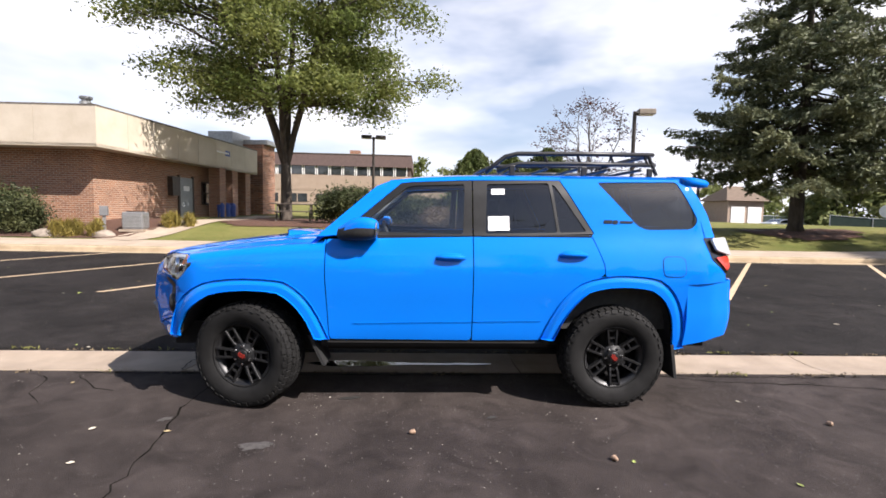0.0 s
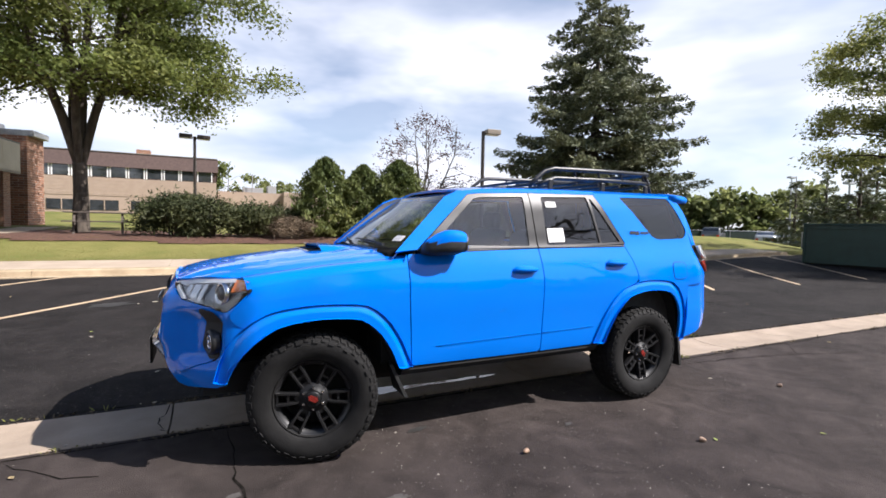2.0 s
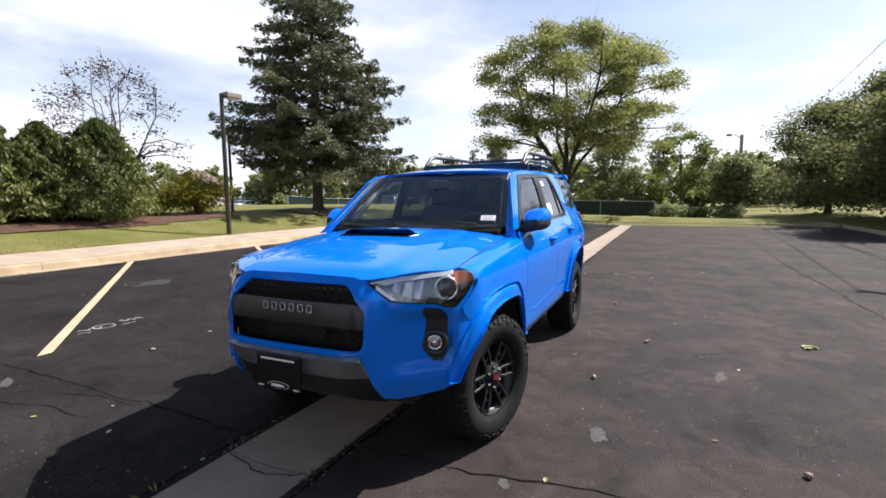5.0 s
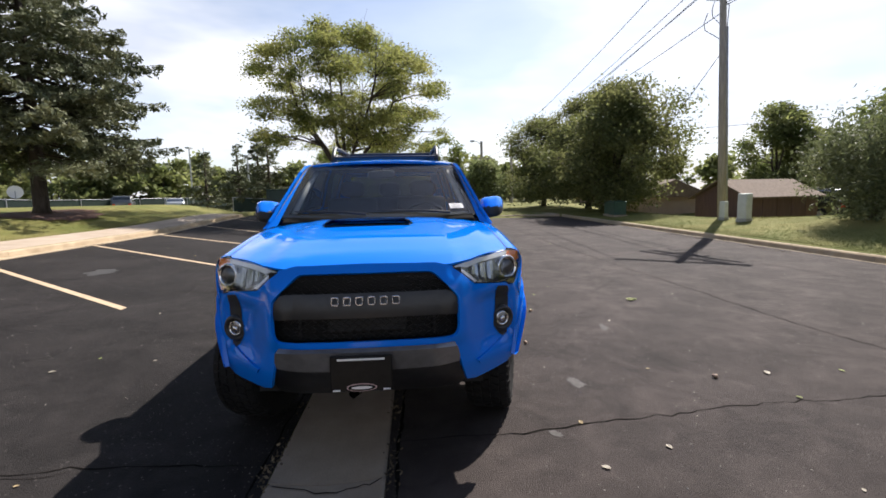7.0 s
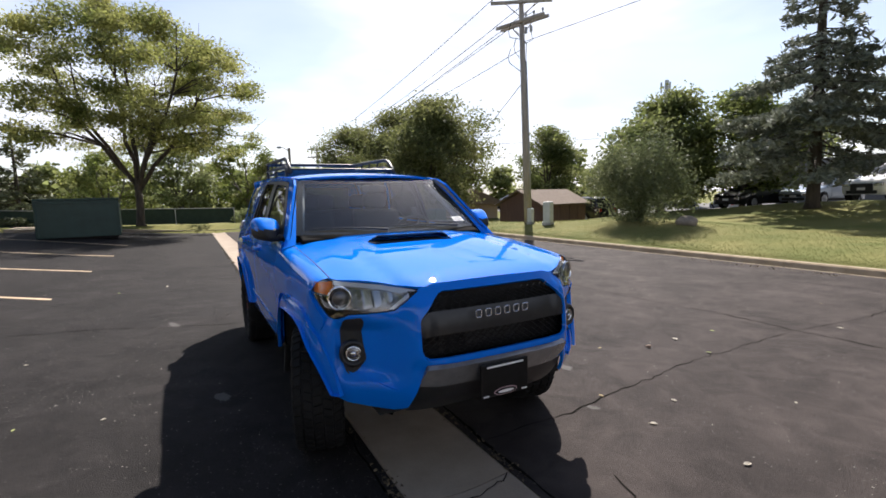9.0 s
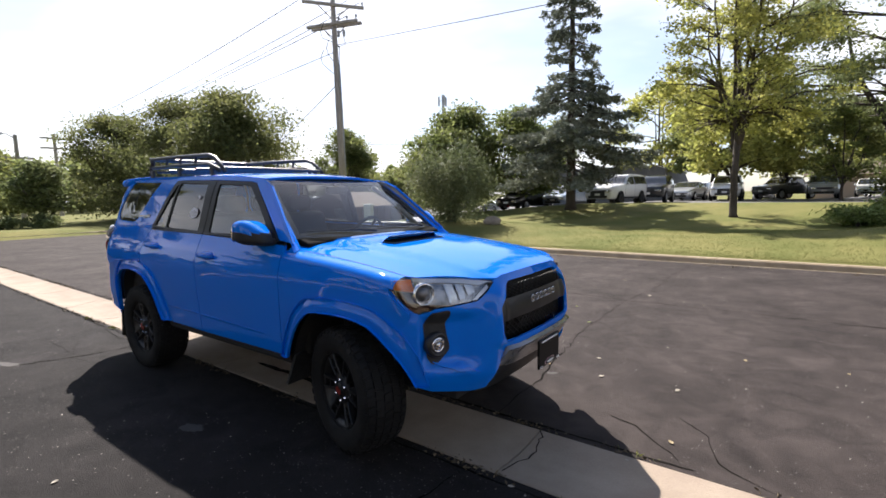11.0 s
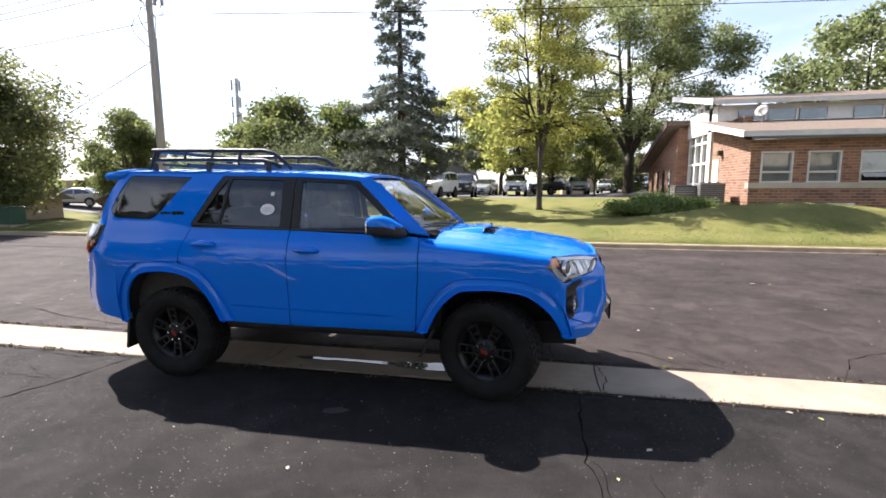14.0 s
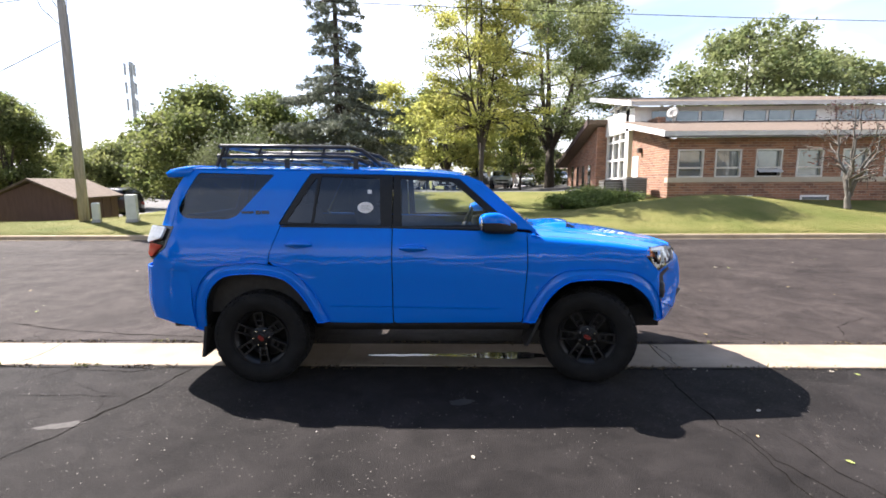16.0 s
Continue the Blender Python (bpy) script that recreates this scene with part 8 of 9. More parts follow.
c_top = crossarm(9.45, cross_dir, 1.25, 0.16, (-0.95, 0.95))
for push in (-0.17, 0.17):
    c_low = crossarm(8.72, lower_dir, 1.2, push, (-0.95, -0.6, -0.28) if push > 0 else (0.5,))
for z, d in ((9.45, cross_dir), (8.72, lower_dir)):
    for s in (-1, 1):
        bm = bmesh.new()
        tube(bm, [pole_at(z) + d * s * 0.62, pole_at(z - 0.55)], 0.022, 5)
        part("brace", bm, pole_wood, up_)
bm = bmesh.new()
lathe(bm, [(0.02, 0), (0.055, 0.03), (0.035, 0.08), (0.05, 0.11), (0.01, 0.17)], 8, Matrix.Translation(pole_at(PT.z)))
part("insulator", bm, insulator, up_)
for s in (-0.45, -0.2):
    bm = bmesh.new()
    lathe(bm, [(0.05, 0), (0.06, 0.05), (0.06, 0.22), (0.04, 0.26)], 8, Matrix.Translation(pole_at(8.25) + lower_dir * s))
    part("fuse_cutout", bm, insulator, up_)
for k, (zz, s) in enumerate(((8.2, 0.5), (8.05, -0.45), (7.6, 0.3), (7.2, 0.55))):
    c = rel * ((zz - PB.z) / rel.z)
    bm = bmesh.new()
    p0 = c + cross_dir * s
    tube(bm, [c + cross_dir * s * 0.9 + Vector((0, 0, 0.55)), p0 + Vector((0.1, 0, 0.25)), p0 + Vector((-0.05, 0.05, -0.05)), c + Vector((0.12, 0, -0.1 - 0.1 * k))], 0.014, 5)
    part("jumper_cable", bm, wire_mat, up_)
bm = bmesh.new()
off = Vector((-0.05, -0.155, 0))
tube(bm, [off, pole_at(3.6) + off * 0.95, pole_at(7.2) + off * 0.85], [0.045, 0.045, 0.04], 8)
part("cable_guard", bm, galv, up_, "grey conduit up the pole", smooth=True)
bm = bmesh.new()
tube(bm, [pole_at(7.2) + off * 0.85, pole_at(7.9) + off * 1.2, pole_at(8.5) + lower_dir * 0.4], 0.015, 5)
part("jumper_cable", bm, wire_mat, up_)

e1 = thing("street_pole", "slim wooden pole with a street light beyond the trees", "utility pole", at=(41.2, -6.9, ground_z(41.2, -6.9) - 0.05))
bm = bmesh.new()
tube(bm, [(0, 0, 0), (0, 0, 6.3)], [0.16, 0.12], 8)
part("pole", bm, pole_wood, e1)
bm = bmesh.new()
tube(bm, [(0, 0, 6.0), (-0.2, 0.5, 6.3), (-0.3, 0.9, 6.3)], 0.04, 6)
part("arm", bm, galv, e1)
part("lamp_head", boxm(-0.45, 0.75, 6.2, -0.15, 1.1, 6.38, bevel=0.04), galv, e1)
part("crossarm", boxm(-0.06, -0.9, 4.6, 0.06, 0.9, 4.75), pole_wood, e1)
e2 = thing("street_pole", "far wooden power pole with a crossarm", "utility pole", at=(52.0, -12.0, ground_z(52, -12) - 0.05))
bm = bmesh.new()
tube(bm, [(0, 0, 0), (0, 0, 7.6)], [0.18, 0.13], 8)
part("pole", bm, pole_wood, e2)
for z in (7.1, 6.2):
    part("crossarm", boxm(-0.06, -1.1, z, 0.06, 1.1, z + 0.15), pole_wood, e2)


def wire(a, b, sag, r=0.013, label="thin black overhead power line"):
    a, b = Vector(a), Vector(b)
    bm = bmesh.new()
    n = 24
    tube(bm, [a.lerp(b, i / n) - Vector((0, 0, sag * 4 * (i / n) * (1 - i / n))) for i in range(n + 1)], r, 4)
    tagged(put("power_line", bm, wire_mat), label, "cable", "overhead cables")


top1 = PB + c_top + Vector((0, 0, 0.22))
top2 = PB + c_low + Vector((0, 0, 0.22))
for s in (-1.1, -0.55, 1.1):
    wire(top1 + cross_dir * s, (52.0, -12.0 + 0.9 * s, 7.3), 0.5)
wire(top2 - lower_dir * 0.7, (52.0, -11.0, 6.4), 0.5)
wire(PB + pole_at(7.7), (41.2, -6.9, 4.7), 0.5)
wire(PB + pole_at(6.4), (33.0, -16.5, 1.8), 0.35)
wire(PB + pole_at(7.95), (-45.0, -17.6, 8.2), 0.55, 0.012)
wire((52, -12, 7.5), (20, -60, 8.5), 0.6, 0.02)
wire((52, -12, 6.0), (20, -60, 7.0), 0.6, 0.02)

ct = thing("cell_tower", "slim grey mobile phone mast with antenna panels", "tower", at=(39.2, -55.3, -0.4))
bm = bmesh.new()
tube(bm, [(0, 0, 0), (0, 0, 16.6)], [0.28, 0.2], 10)
part("mast", bm, galv, ct)
for z in (15.8, 13.6, 11.6):
    for k in range(3):
        a = 2 * math.pi * k / 3 + 0.4
        part("antenna", boxm(0.62 * math.cos(a) - 0.09, 0.62 * math.sin(a) - 0.09, z - 0.8, 0.62 * math.cos(a) + 0.09, 0.62 * math.sin(a) + 0.09, z + 0.6), galv, ct)
        bm = bmesh.new()
        tube(bm, [(0, 0, z), (0.62 * math.cos(a), 0.62 * math.sin(a), z)], 0.05, 5)
        part("bracket", bm, galv, ct)

# utility pedestals and cabinets
for px0, py0, w, h in ((10.75, -11.35, 0.32, 0.95), (12.2, -11.6, 0.22, 0.7)):
    t = thing("utility_pedestal", "pale green utility pedestal on the lawn", "utility box", at=(px0, py0, ground_z(px0, py0) - 0.02), rz=20, group="utility pedestals")
    part("base", boxm(-w * 0.55, -w * 0.55, 0, w * 0.55, w * 0.55, 0.12), galv, t)
    part("cover", boxm(-w / 2, -w / 2, 0.11, w / 2, w / 2, h, bevel=0.03), pedestal, t)
for px0, py0 in ((18.6, -10.4), (19.5, -10.55)):
    t = thing("transformer_box", "squat green steel utility cabinet under the trees", "utility box", at=(px0, py0, ground_z(px0, py0) - 0.02), group="green cabinets")
    part("base", boxm(-0.4, -0.35, 0, 0.4, 0.35, 0.1), concrete, t)
    part("cabinet", boxm(-0.36, -0.31, 0.1, 0.36, 0.31, 0.72, bevel=0.03), green_box, t)
    part("lid", boxm(-0.38, -0.33, 0.715, 0.38, 0.33, 0.78, bevel=0.02), green_box, t)

# green container
D1, D2 = Vector((18.8, 4.0, 0)), Vector((18.57, 6.6, 0))
dd = (D2 - D1).normalized()
dz0 = lot_z(18.5, 5.2)
con = thing("dumpster", "dark green steel dumpster standing on the asphalt", "dumpster", at=(D1.x, D1.y, dz0), rz=math.degrees(math.atan2(dd.y, dd.x)))
LD, WD, HD = (D2 - D1).length, 4.4, 1.6
part("body", boxm(0, -WD, 0.10, LD, 0, HD - 0.08), bin_green, con)
part("lid", boxm(-0.04, -WD - 0.04, HD - 0.075, LD + 0.04, 0.04, HD, bevel=0.02), bin_green, con)
part("skid", boxm(0.1, -WD + 0.1, 0, LD - 0.1, -0.1, 0.10), under_black, con)
part("corner_post", boxm(-0.03, -0.06, 0.10, 0.05, 0.03, HD - 0.08, bevel=0.01), bin_green, con)
part("corner_post", boxm(LD - 0.05, -0.06, 0.10, LD + 0.03, 0.03, HD - 0.08, bevel=0.01), bin_green, con)
part("side_rail", boxm(0.05, 0.002, HD - 0.22, LD - 0.05, 0.03, HD - 0.12, bevel=0.008), bin_green, con)
part("side_rail", boxm(-0.03, -WD + 0.1, HD - 0.22, -0.002, -0.06, HD - 0.12, bevel=0.008), bin_green, con)
part("label_plate", boxm(-0.045, -0.55, HD - 0.30, -0.037, -0.2, HD - 0.2), white_paper, con)


# chain-link fence with green screen, along the east end and the north lot
def fence(p, q, h, label):
    p, q = Vector((*p, 0)), Vector((*q, 0))
    t = thing("fence", label, "fence")
    n = max(2, round((q - p).length / 3.0))
    for i in range(n + 1):
        c = p.lerp(q, i / n)
        bm = bmesh.new()
        z = ground_z(c.x, c.y)
        tube(bm, [(c.x, c.y, z - 0.1), (c.x, c.y, z + h + 0.06)], 0.035, 6)
        part("post", bm, galv, t)
    for i in range(n):
        a, b = p.lerp(q, i / n), p.lerp(q, (i + 1) / n)
        za, zb = ground_z(a.x, a.y), ground_z(b.x, b.y)
        bm = bmesh.new()
        v = [bm.verts.new(c) for c in ((a.x, a.y, za + 0.05), (b.x, b.y, zb + 0.05), (b.x, b.y, zb + h), (a.x, a.y, za + h))]
        f = bm.faces.new(v)
        ex = bmesh.ops.extrude_face_region(bm, geom=[f])
        nn = Vector((-(b - a).y, (b - a).x, 0)).normalized() * 0.02
        bmesh.ops.translate(bm, vec=nn, verts=[g for g in ex["geom"] if isinstance(g, bmesh.types.BMVert)])
        part("screen", bm, mesh_green, t)
        bm = bmesh.new()
        tube(bm, [(a.x, a.y, za + h + 0.02), (b.x, b.y, zb + h + 0.02)], 0.025, 6)
        part("top_rail", bm, galv, t)


fence((28.6, -1.0), (29.0, 12.0), 0.95, "dark green screened fence at the drive's end")
fence((34, 34), (60, 22), 1.5, "dark green screened fence along the far lot")
fence((24, 58), (62, 58), 1.9, "chain fence with green screen behind parked cars")
ends = thing("kerb", "pale concrete kerb and walk across the drive's end", "kerb", kind="structure")
for k in range(7):
    y0 = -9.0 + k * 2.55
    bm = bmesh.new()
    ya, yb = y0 + 0.01, y0 + 2.54
    za, zb = max(lot_z(EAST, ya), 0.0), max(lot_z(EAST, yb), 0.0)
    v = [bm.verts.new(c) for c in ((EAST - 0.02, ya, za - 0.1), (EAST + 1.7, ya, za - 0.1), (EAST + 1.7, yb, zb - 0.1), (EAST - 0.02, yb, zb - 0.1), (EAST - 0.02, ya, za + 0.13), (EAST + 1.7, ya, za + 0.16), (EAST + 1.7, yb, zb + 0.16), (EAST - 0.02, yb, zb + 0.13))]
    for f in ((3, 2, 1, 0), (4, 5, 6, 7), (0, 1, 5, 4), (1, 2, 6, 5), (2, 3, 7, 6), (3, 0, 4, 7)):
        bm.faces.new([v[i] for i in f])
    part("slab", bm, walk_concrete, ends)

# far lots
lot_grey = mat("far_asphalt", (0.09, 0.085, 0.08), (0.13, 0.125, 0.12), scale=0.5, rough=0.9)
sheet("road", span(-40, 38, 3), span(-78, -24.5, 1.6), lambda x, y: ground_z(x, y) + 0.03, lot_grey, "faded asphalt of the far parking lot", "parking lot")
sheet("road", span(30, 75, 3), span(30, 56, 2), lambda x, y: ground_z(x, y) + 0.03, lot_grey, "faded asphalt of the far parking lot", "parking lot")


# ---- parked cars ----
def simple_paint(name, c, metal=0.3):
    return mat(name, c, tuple(min(1, v * 1.06) for v in c), scale=1.5, rough=0.3, metal=metal, coat=0.8)


paints = {"white": simple_paint("paint_white", (0.72, 0.72, 0.71), 0.0), "silver": simple_paint("paint_silver", (0.42, 0.44, 0.46)), "black": simple_paint("paint_black", (0.012, 0.013, 0.015)), "grey": simple_paint("paint_grey", (0.12, 0.125, 0.13)), "paleblue": simple_paint("paint_paleblue", (0.36, 0.42, 0.50)), "red": simple_paint("paint_red", (0.30, 0.02, 0.02)), "navy": simple_paint("paint_navy", (0.02, 0.035, 0.08))}
car_glass = mat("parked_car_glass", (0.02, 0.023, 0.026), (0.035, 0.038, 0.04), scale=2, rough=0.05, coat=1.0)

# side views: top line, belt line, half width and roof half width along the length, wheel places, windows
SHAPES = {
    "sedan": dict(L=4.7, W=1.82, low=0.24, top=((-2.35, 0.60), (-2.28, 0.74), (-2.0, 0.83), (-1.15, 0.98), (-0.30, 1.38), (0.05, 1.45), (0.55, 1.45), (0.95, 1.38), (1.72, 1.09), (2.15, 1.05), (2.32, 0.98), (2.35, 0.62)), belt=((-2.35, 0.56), (-1.6, 0.80), (-1.0, 0.90), (1.5, 0.97), (2.35, 0.86)), roof=(-1.15, -0.20, 0.85, 1.72), axle=(-1.42, 1.32), tyre=0.325, split=0.22),
    "suv": dict(L=4.8, W=1.93, low=0.36, top=((-2.4, 0.85), (-2.34, 1.02), (-2.0, 1.10), (-0.98, 1.20), (-0.42, 1.66), (-0.1, 1.76), (0.6, 1.80), (1.8, 1.79), (2.12, 1.70), (2.34, 1.22), (2.40, 0.95)), belt=((-2.4, 0.82), (-1.6, 1.04), (-0.9, 1.13), (1.8, 1.20), (2.40, 1.12)), roof=(-0.98, -0.30, 1.95, 2.33), axle=(-1.48, 1.32), tyre=0.38, split=0.30),
    "van": dict(L=5.2, W=2.0, low=0.30, top=((-2.6, 0.80), (-2.5, 1.02), (-1.75, 1.25), (-1.0, 1.95), (-0.6, 2.12), (0.5, 2.18), (2.3, 2.15), (2.52, 1.9), (2.6, 0.9)), belt=((-2.6, 0.75), (-1.7, 1.14), (2.6, 1.24)), roof=(-1.75, -0.8, 2.35, 2.55), axle=(-1.7, 1.5), tyre=0.36, split=0.0),
    "pickup": dict(L=5.6, W=2.0, low=0.42, top=((-2.8, 0.92), (-2.7, 1.06), (-1.3, 1.22), (-0.7, 1.72), (-0.4, 1.83), (0.6, 1.84), (0.9, 1.70), (1.06, 1.22), (2.74, 1.20), (2.8, 0.9)), belt=((-2.8, 0.88), (-1.4, 1.12), (2.8, 1.12)), roof=(-1.3, -0.55, 0.75, 1.05), axle=(-1.75, 1.75), tyre=0.40, split=0.05),
}


def parked(kind, colour, at, rz, label, z=None, dark_nose=False):
    """A parked car, front towards its own -x: a lofted shell, glass laid on it, arches, wheels, lamps and trim."""
    s = SHAPES[kind]
    W, L, low, big = s["W"] / 2, s["L"], s["low"], s["tyre"]
    top, belt = curve(*s["top"]), curve(*s["belt"])
    r0, r1, r2, r3 = s["roof"]
    t = thing("parked_car", label, "car", at=(at[0], at[1], (ground_z(*at) + 0.035) if z is None else z), rz=rz, group="parked cars")

    def width(x):
        e = abs(x) / (L / 2)
        return W * (1 - 0.05 * e ** 2 - 0.16 * max(0.0, e - 0.82) / 0.18 * max(0.0, e - 0.82) / 0.18)

    def cabin_in(x):
        return sstep(r0, r1, x) * sstep(r3, r2, x)

    def flank(x, z):
        """Half width at a height: tucked sill, full waist, tumblehome above the belt."""
        b = belt(x)
        w = width(x)
        if z <= b:
            return w * (0.955 + 0.045 * sstep(low, low + 0.3, z))
        return w * (1 - 0.20 * min(1.0, (z - b) / 0.62))

    bm = bmesh.new()
    rows = []
    xs = sorted(set([round(v, 3) for v in span(-L / 2, L / 2, 0.16)] + [p[0] for p in s["top"]]))
    for x in xs:
        b, h = belt(x), max(top(x), belt(x) + 0.02)
        edge = h - 0.05 * cabin_in(x) - 0.015
        half = [(0.0, low + 0.02), (width(x) * 0.90, low), (flank(x, low + 0.16), low + 0.16), (flank(x, (low + b) / 2 + 0.08), (low + b) / 2 + 0.08), (flank(x, b), b), (flank(x, edge), edge), (flank(x, edge) * 0.86, h - 0.006), (0.0, h + 0.012)]
        ring = [(y, z0) for y, z0 in half] + [(-y, z0) for y, z0 in half[-2:0:-1]]
        rows.append([bm.verts.new((x, y, z0)) for y, z0 in ring])
    n = len(rows[0])
    for a, b in zip(rows, rows[1:]):
        for i in range(n):
            bm.faces.new((a[i], a[(i + 1) % n], b[(i + 1) % n], b[i]))
    bm.faces.new(rows[0])
    bm.faces.new(rows[-1])
    body = part("body", bm, paints[colour], t, smooth=True)

    def side_panel(nm, outline, material, sg, out, par=t, lab=""):
        return skin(nm, outline, lambda u, v: (u, sg * flank(u, v), v), material, par, out=out, thick=0.0, step=0.25, flip=sg > 0, label=lab)

    m0 = s["split"]
    for sg in (-1, 1):
        def up(x, k):
            return belt(x) + 0.035 + (max(top(x) - 0.13, belt(x) + 0.05) - belt(x) - 0.035) * k
        lo0 = r0 + 0.32 * (r1 - r0)
        ends = (r2 + 0.55 * (r3 - r2)) if kind != "pickup" else r2
        for xa, xb in ((lo0, m0 - 0.05), (m0 + 0.05, ends)):
            mid = [xa + (xb - xa) * k / 5 for k in range(6)]
            side_panel("side_window", [(x, up(x, 0)) for x in mid] + [(x, up(x, 1)) for x in mid[::-1]], car_glass, sg, 0.008, lab="dark glass")
        for x in (r1 - 0.62, m0, r2 + 0.12 if kind != "pickup" else r2 + 0.2):
            side_panel("door_seam", [(x - 0.008, low + 0.14), (x + 0.008, low + 0.14), (x + 0.008, belt(x)), (x - 0.008, belt(x))], under_black, sg, 0.006)
        side_panel("sill_cladding", [(-L / 2 + 0.5, low + 0.01), (L / 2 - 0.5, low + 0.01), (L / 2 - 0.5, low + 0.11), (-L / 2 + 0.5, low + 0.11)], black_plastic, sg, 0.012)
        for sx in s["axle"]:
            arch = [(sx + (big + 0.07) * math.cos(k * math.pi / 10), max(low - 0.01, big + (big + 0.07) * math.sin(k * math.pi / 10))) for k in range(11)]
            side_panel("wheel_arch", arch, under_black, sg, 0.007)
            bm = bmesh.new()
            hub = Matrix.Translation((sx, sg * (W - 0.085), big)) @ Matrix.Rotation(radians(90), 4, "X")
            lathe(bm, [(big * 0.66, -0.105), (big * 0.95, -0.11), (big, -0.085), (big, 0.085), (big * 0.95, 0.11), (big * 0.66, 0.105)], 20, hub)
            w = part("wheel", bm, rubber, t, smooth=True)
            bm = bmesh.new()
            for k in range(5):
                q = 2 * math.pi * k / 5
                for yo in (-0.10, 0.10):
                    tube(bm, [hub @ Vector((0.03 * math.cos(q), 0.03 * math.sin(q), yo)), hub @ Vector((big * 0.64 * math.cos(q), big * 0.64 * math.sin(q), yo))], [0.05, 0.035], 5)
            lathe(bm, [(big * 0.68, -0.108), (big * 0.60, -0.09), (0.04, -0.07), (0.04, 0.07), (big * 0.60, 0.09), (big * 0.68, 0.108)], 16, hub)
            part("rim", bm, galv if colour != "white" or kind == "sedan" else rim_black, w)
        part("mirror", boxm(r0 + 0.34, sg * W - 0.06, belt(r0) + 0.03, r0 + 0.50, sg * W + 0.13, belt(r0) + 0.19, bevel=0.04), paints[colour], t)
    # windscreen and rear window follow the top line
    for nm, xa, xb in (("windscreen", r0 + 0.06, r1 - 0.06), ("rear_window", r2 + 0.08, r3 - 0.06)):
        bm = bmesh.new()
        grid = []
        for k in range(6):
            x = xa + (xb - xa) * k / 5
            h = max(top(x), belt(x) + 0.02)
            grid.append([bm.verts.new((x, flank(x, h - 0.06) * q * 0.90, h + 0.020 - 0.012 * abs(q) ** 3)) for q in (-1, -0.6, 0, 0.6, 1)])
        for a, b in zip(grid, grid[1:]):
            for i in range(4):
                bm.faces.new((a[i], a[i + 1], b[i + 1], b[i]))
        part(nm, bm, car_glass, t, "dark glass", smooth=True)
    fz = belt(-L / 2 + 0.1) - 0.02
    nose = -L / 2
    for sg in (-1, 1):
        bm = boxm(nose - 0.012, sg * W * 0.66 - 0.19, fz - 0.09, nose + 0.36, sg * W * 0.66 + 0.19, fz + 0.06, bevel=0.035)
        for v in bm.verts:
            v.co.y = sg * min(abs(v.co.y), flank(v.co.x, fz) + 0.006)
        part("headlight", bm, silver, t)
        bm = boxm(L / 2 - 0.30, sg * W * 0.72 - 0.16, fz, L / 2 + 0.012, sg * W * 0.72 + 0.16, fz + 0.22, bevel=0.03)
        for v in bm.verts:
            v.co.y = sg * min(abs(v.co.y), flank(v.co.x, fz) + 0.006)
        part("taillight", bm, tail_red, t)
    part("grille", boxm(nose - 0.02, -W * 0.46, fz - (0.30 if dark_nose else 0.12), nose + 0.1, W * 0.46, fz + 0.03, bevel=0.03), black_satin, t)
    part("lower_grille", boxm(nose - 0.015, -W * 0.62, low + 0.04, nose + 0.2, W * 0.62, low + 0.20, bevel=0.03), black_plastic, t)
    part("rear_bumper", boxm(L / 2 - 0.25, -W * 0.80, low + 0.02, L / 2 + 0.02, W * 0.80, low + 0.22, bevel=0.03), black_plastic if kind != "sedan" else paints[colour], t)
    part("plate", boxm(nose - 0.03, -0.16, low + 0.2, nose - 0.016, 0.16, low + 0.32), white_paper, t)
    if kind == "suv":
        for sg in (-1, 1):
            bm = bmesh.new()
            tube(bm, [(-0.1, sg * W * 0.70, 1.74), (0.0, sg * W * 0.70, 1.82), (1.7, sg * W * 0.70, 1.84), (1.8, sg * W * 0.70, 1.76)], 0.02, 6)
            part("roof_rail", bm, black_satin, t)
    return t


spots = (
    ("sedan", "black", 11.0, -26.2, 264, "black sedan parked across the lawn"),
    ("sedan", "paleblue", 8.8, -28.3, 264, "pale silver-blue sedan parked behind the spruce"),
    ("suv", "white", 5.3, -26.9, 261, "white sport utility vehicle with a black grille"),
    ("suv", "black", 4.3, -31.9, 273, "black sport utility vehicle in a parking row"),
    ("sedan", "silver", 3.5, -39.2, 264, "pale silver sedan in a parking row"),
    ("suv", "white", 0.64, -37.6, 272, "white sport utility vehicle in the far row"),
    ("pickup", "grey", -2.6, -46.3, 236, "grey pickup truck in the far row"),
    ("suv", "silver", -5.0, -44.2, 270, "silver sport utility vehicle in the far row"),
    ("sedan", "white", -8.1, -48.0, 265, "white sedan in the far row"),
    ("sedan", "silver", -11.5, -47.6, 268, "silver sedan in the far row"),
    ("van", "white", 5.2, -57.0, 266, "white van in the far row"),
    ("suv", "grey", -0.6, -60.0, 268, "grey sport utility vehicle in the far row"),
    ("suv", "black", -10.4, -66.5, 272, "black sport utility vehicle in the far row"))
for kind, col, x, y, rz, lab in spots:
    parked(kind, col, (x, y), rz, lab, dark_nose=(kind == "suv" and col == "white"))
for kind, col, x, y, rz, lab in (("sedan", "silver", 32.0, -49.0, 150, "silver sedan beyond the shrubs"), ("sedan", "silver", 28.5, -52.0, 150, "silver sedan beyond the shrubs"), ("sedan", "silver", 34.5, -27.0, 200, "silver sedan beyond the shed"), ("suv", "black", 20.5, -22.5, 180, "black car beyond the shed"), ("suv", "red", -15.2, -68.5, 90, "red car in the far row")):
    parked(kind, col, (x, y), rz, lab)
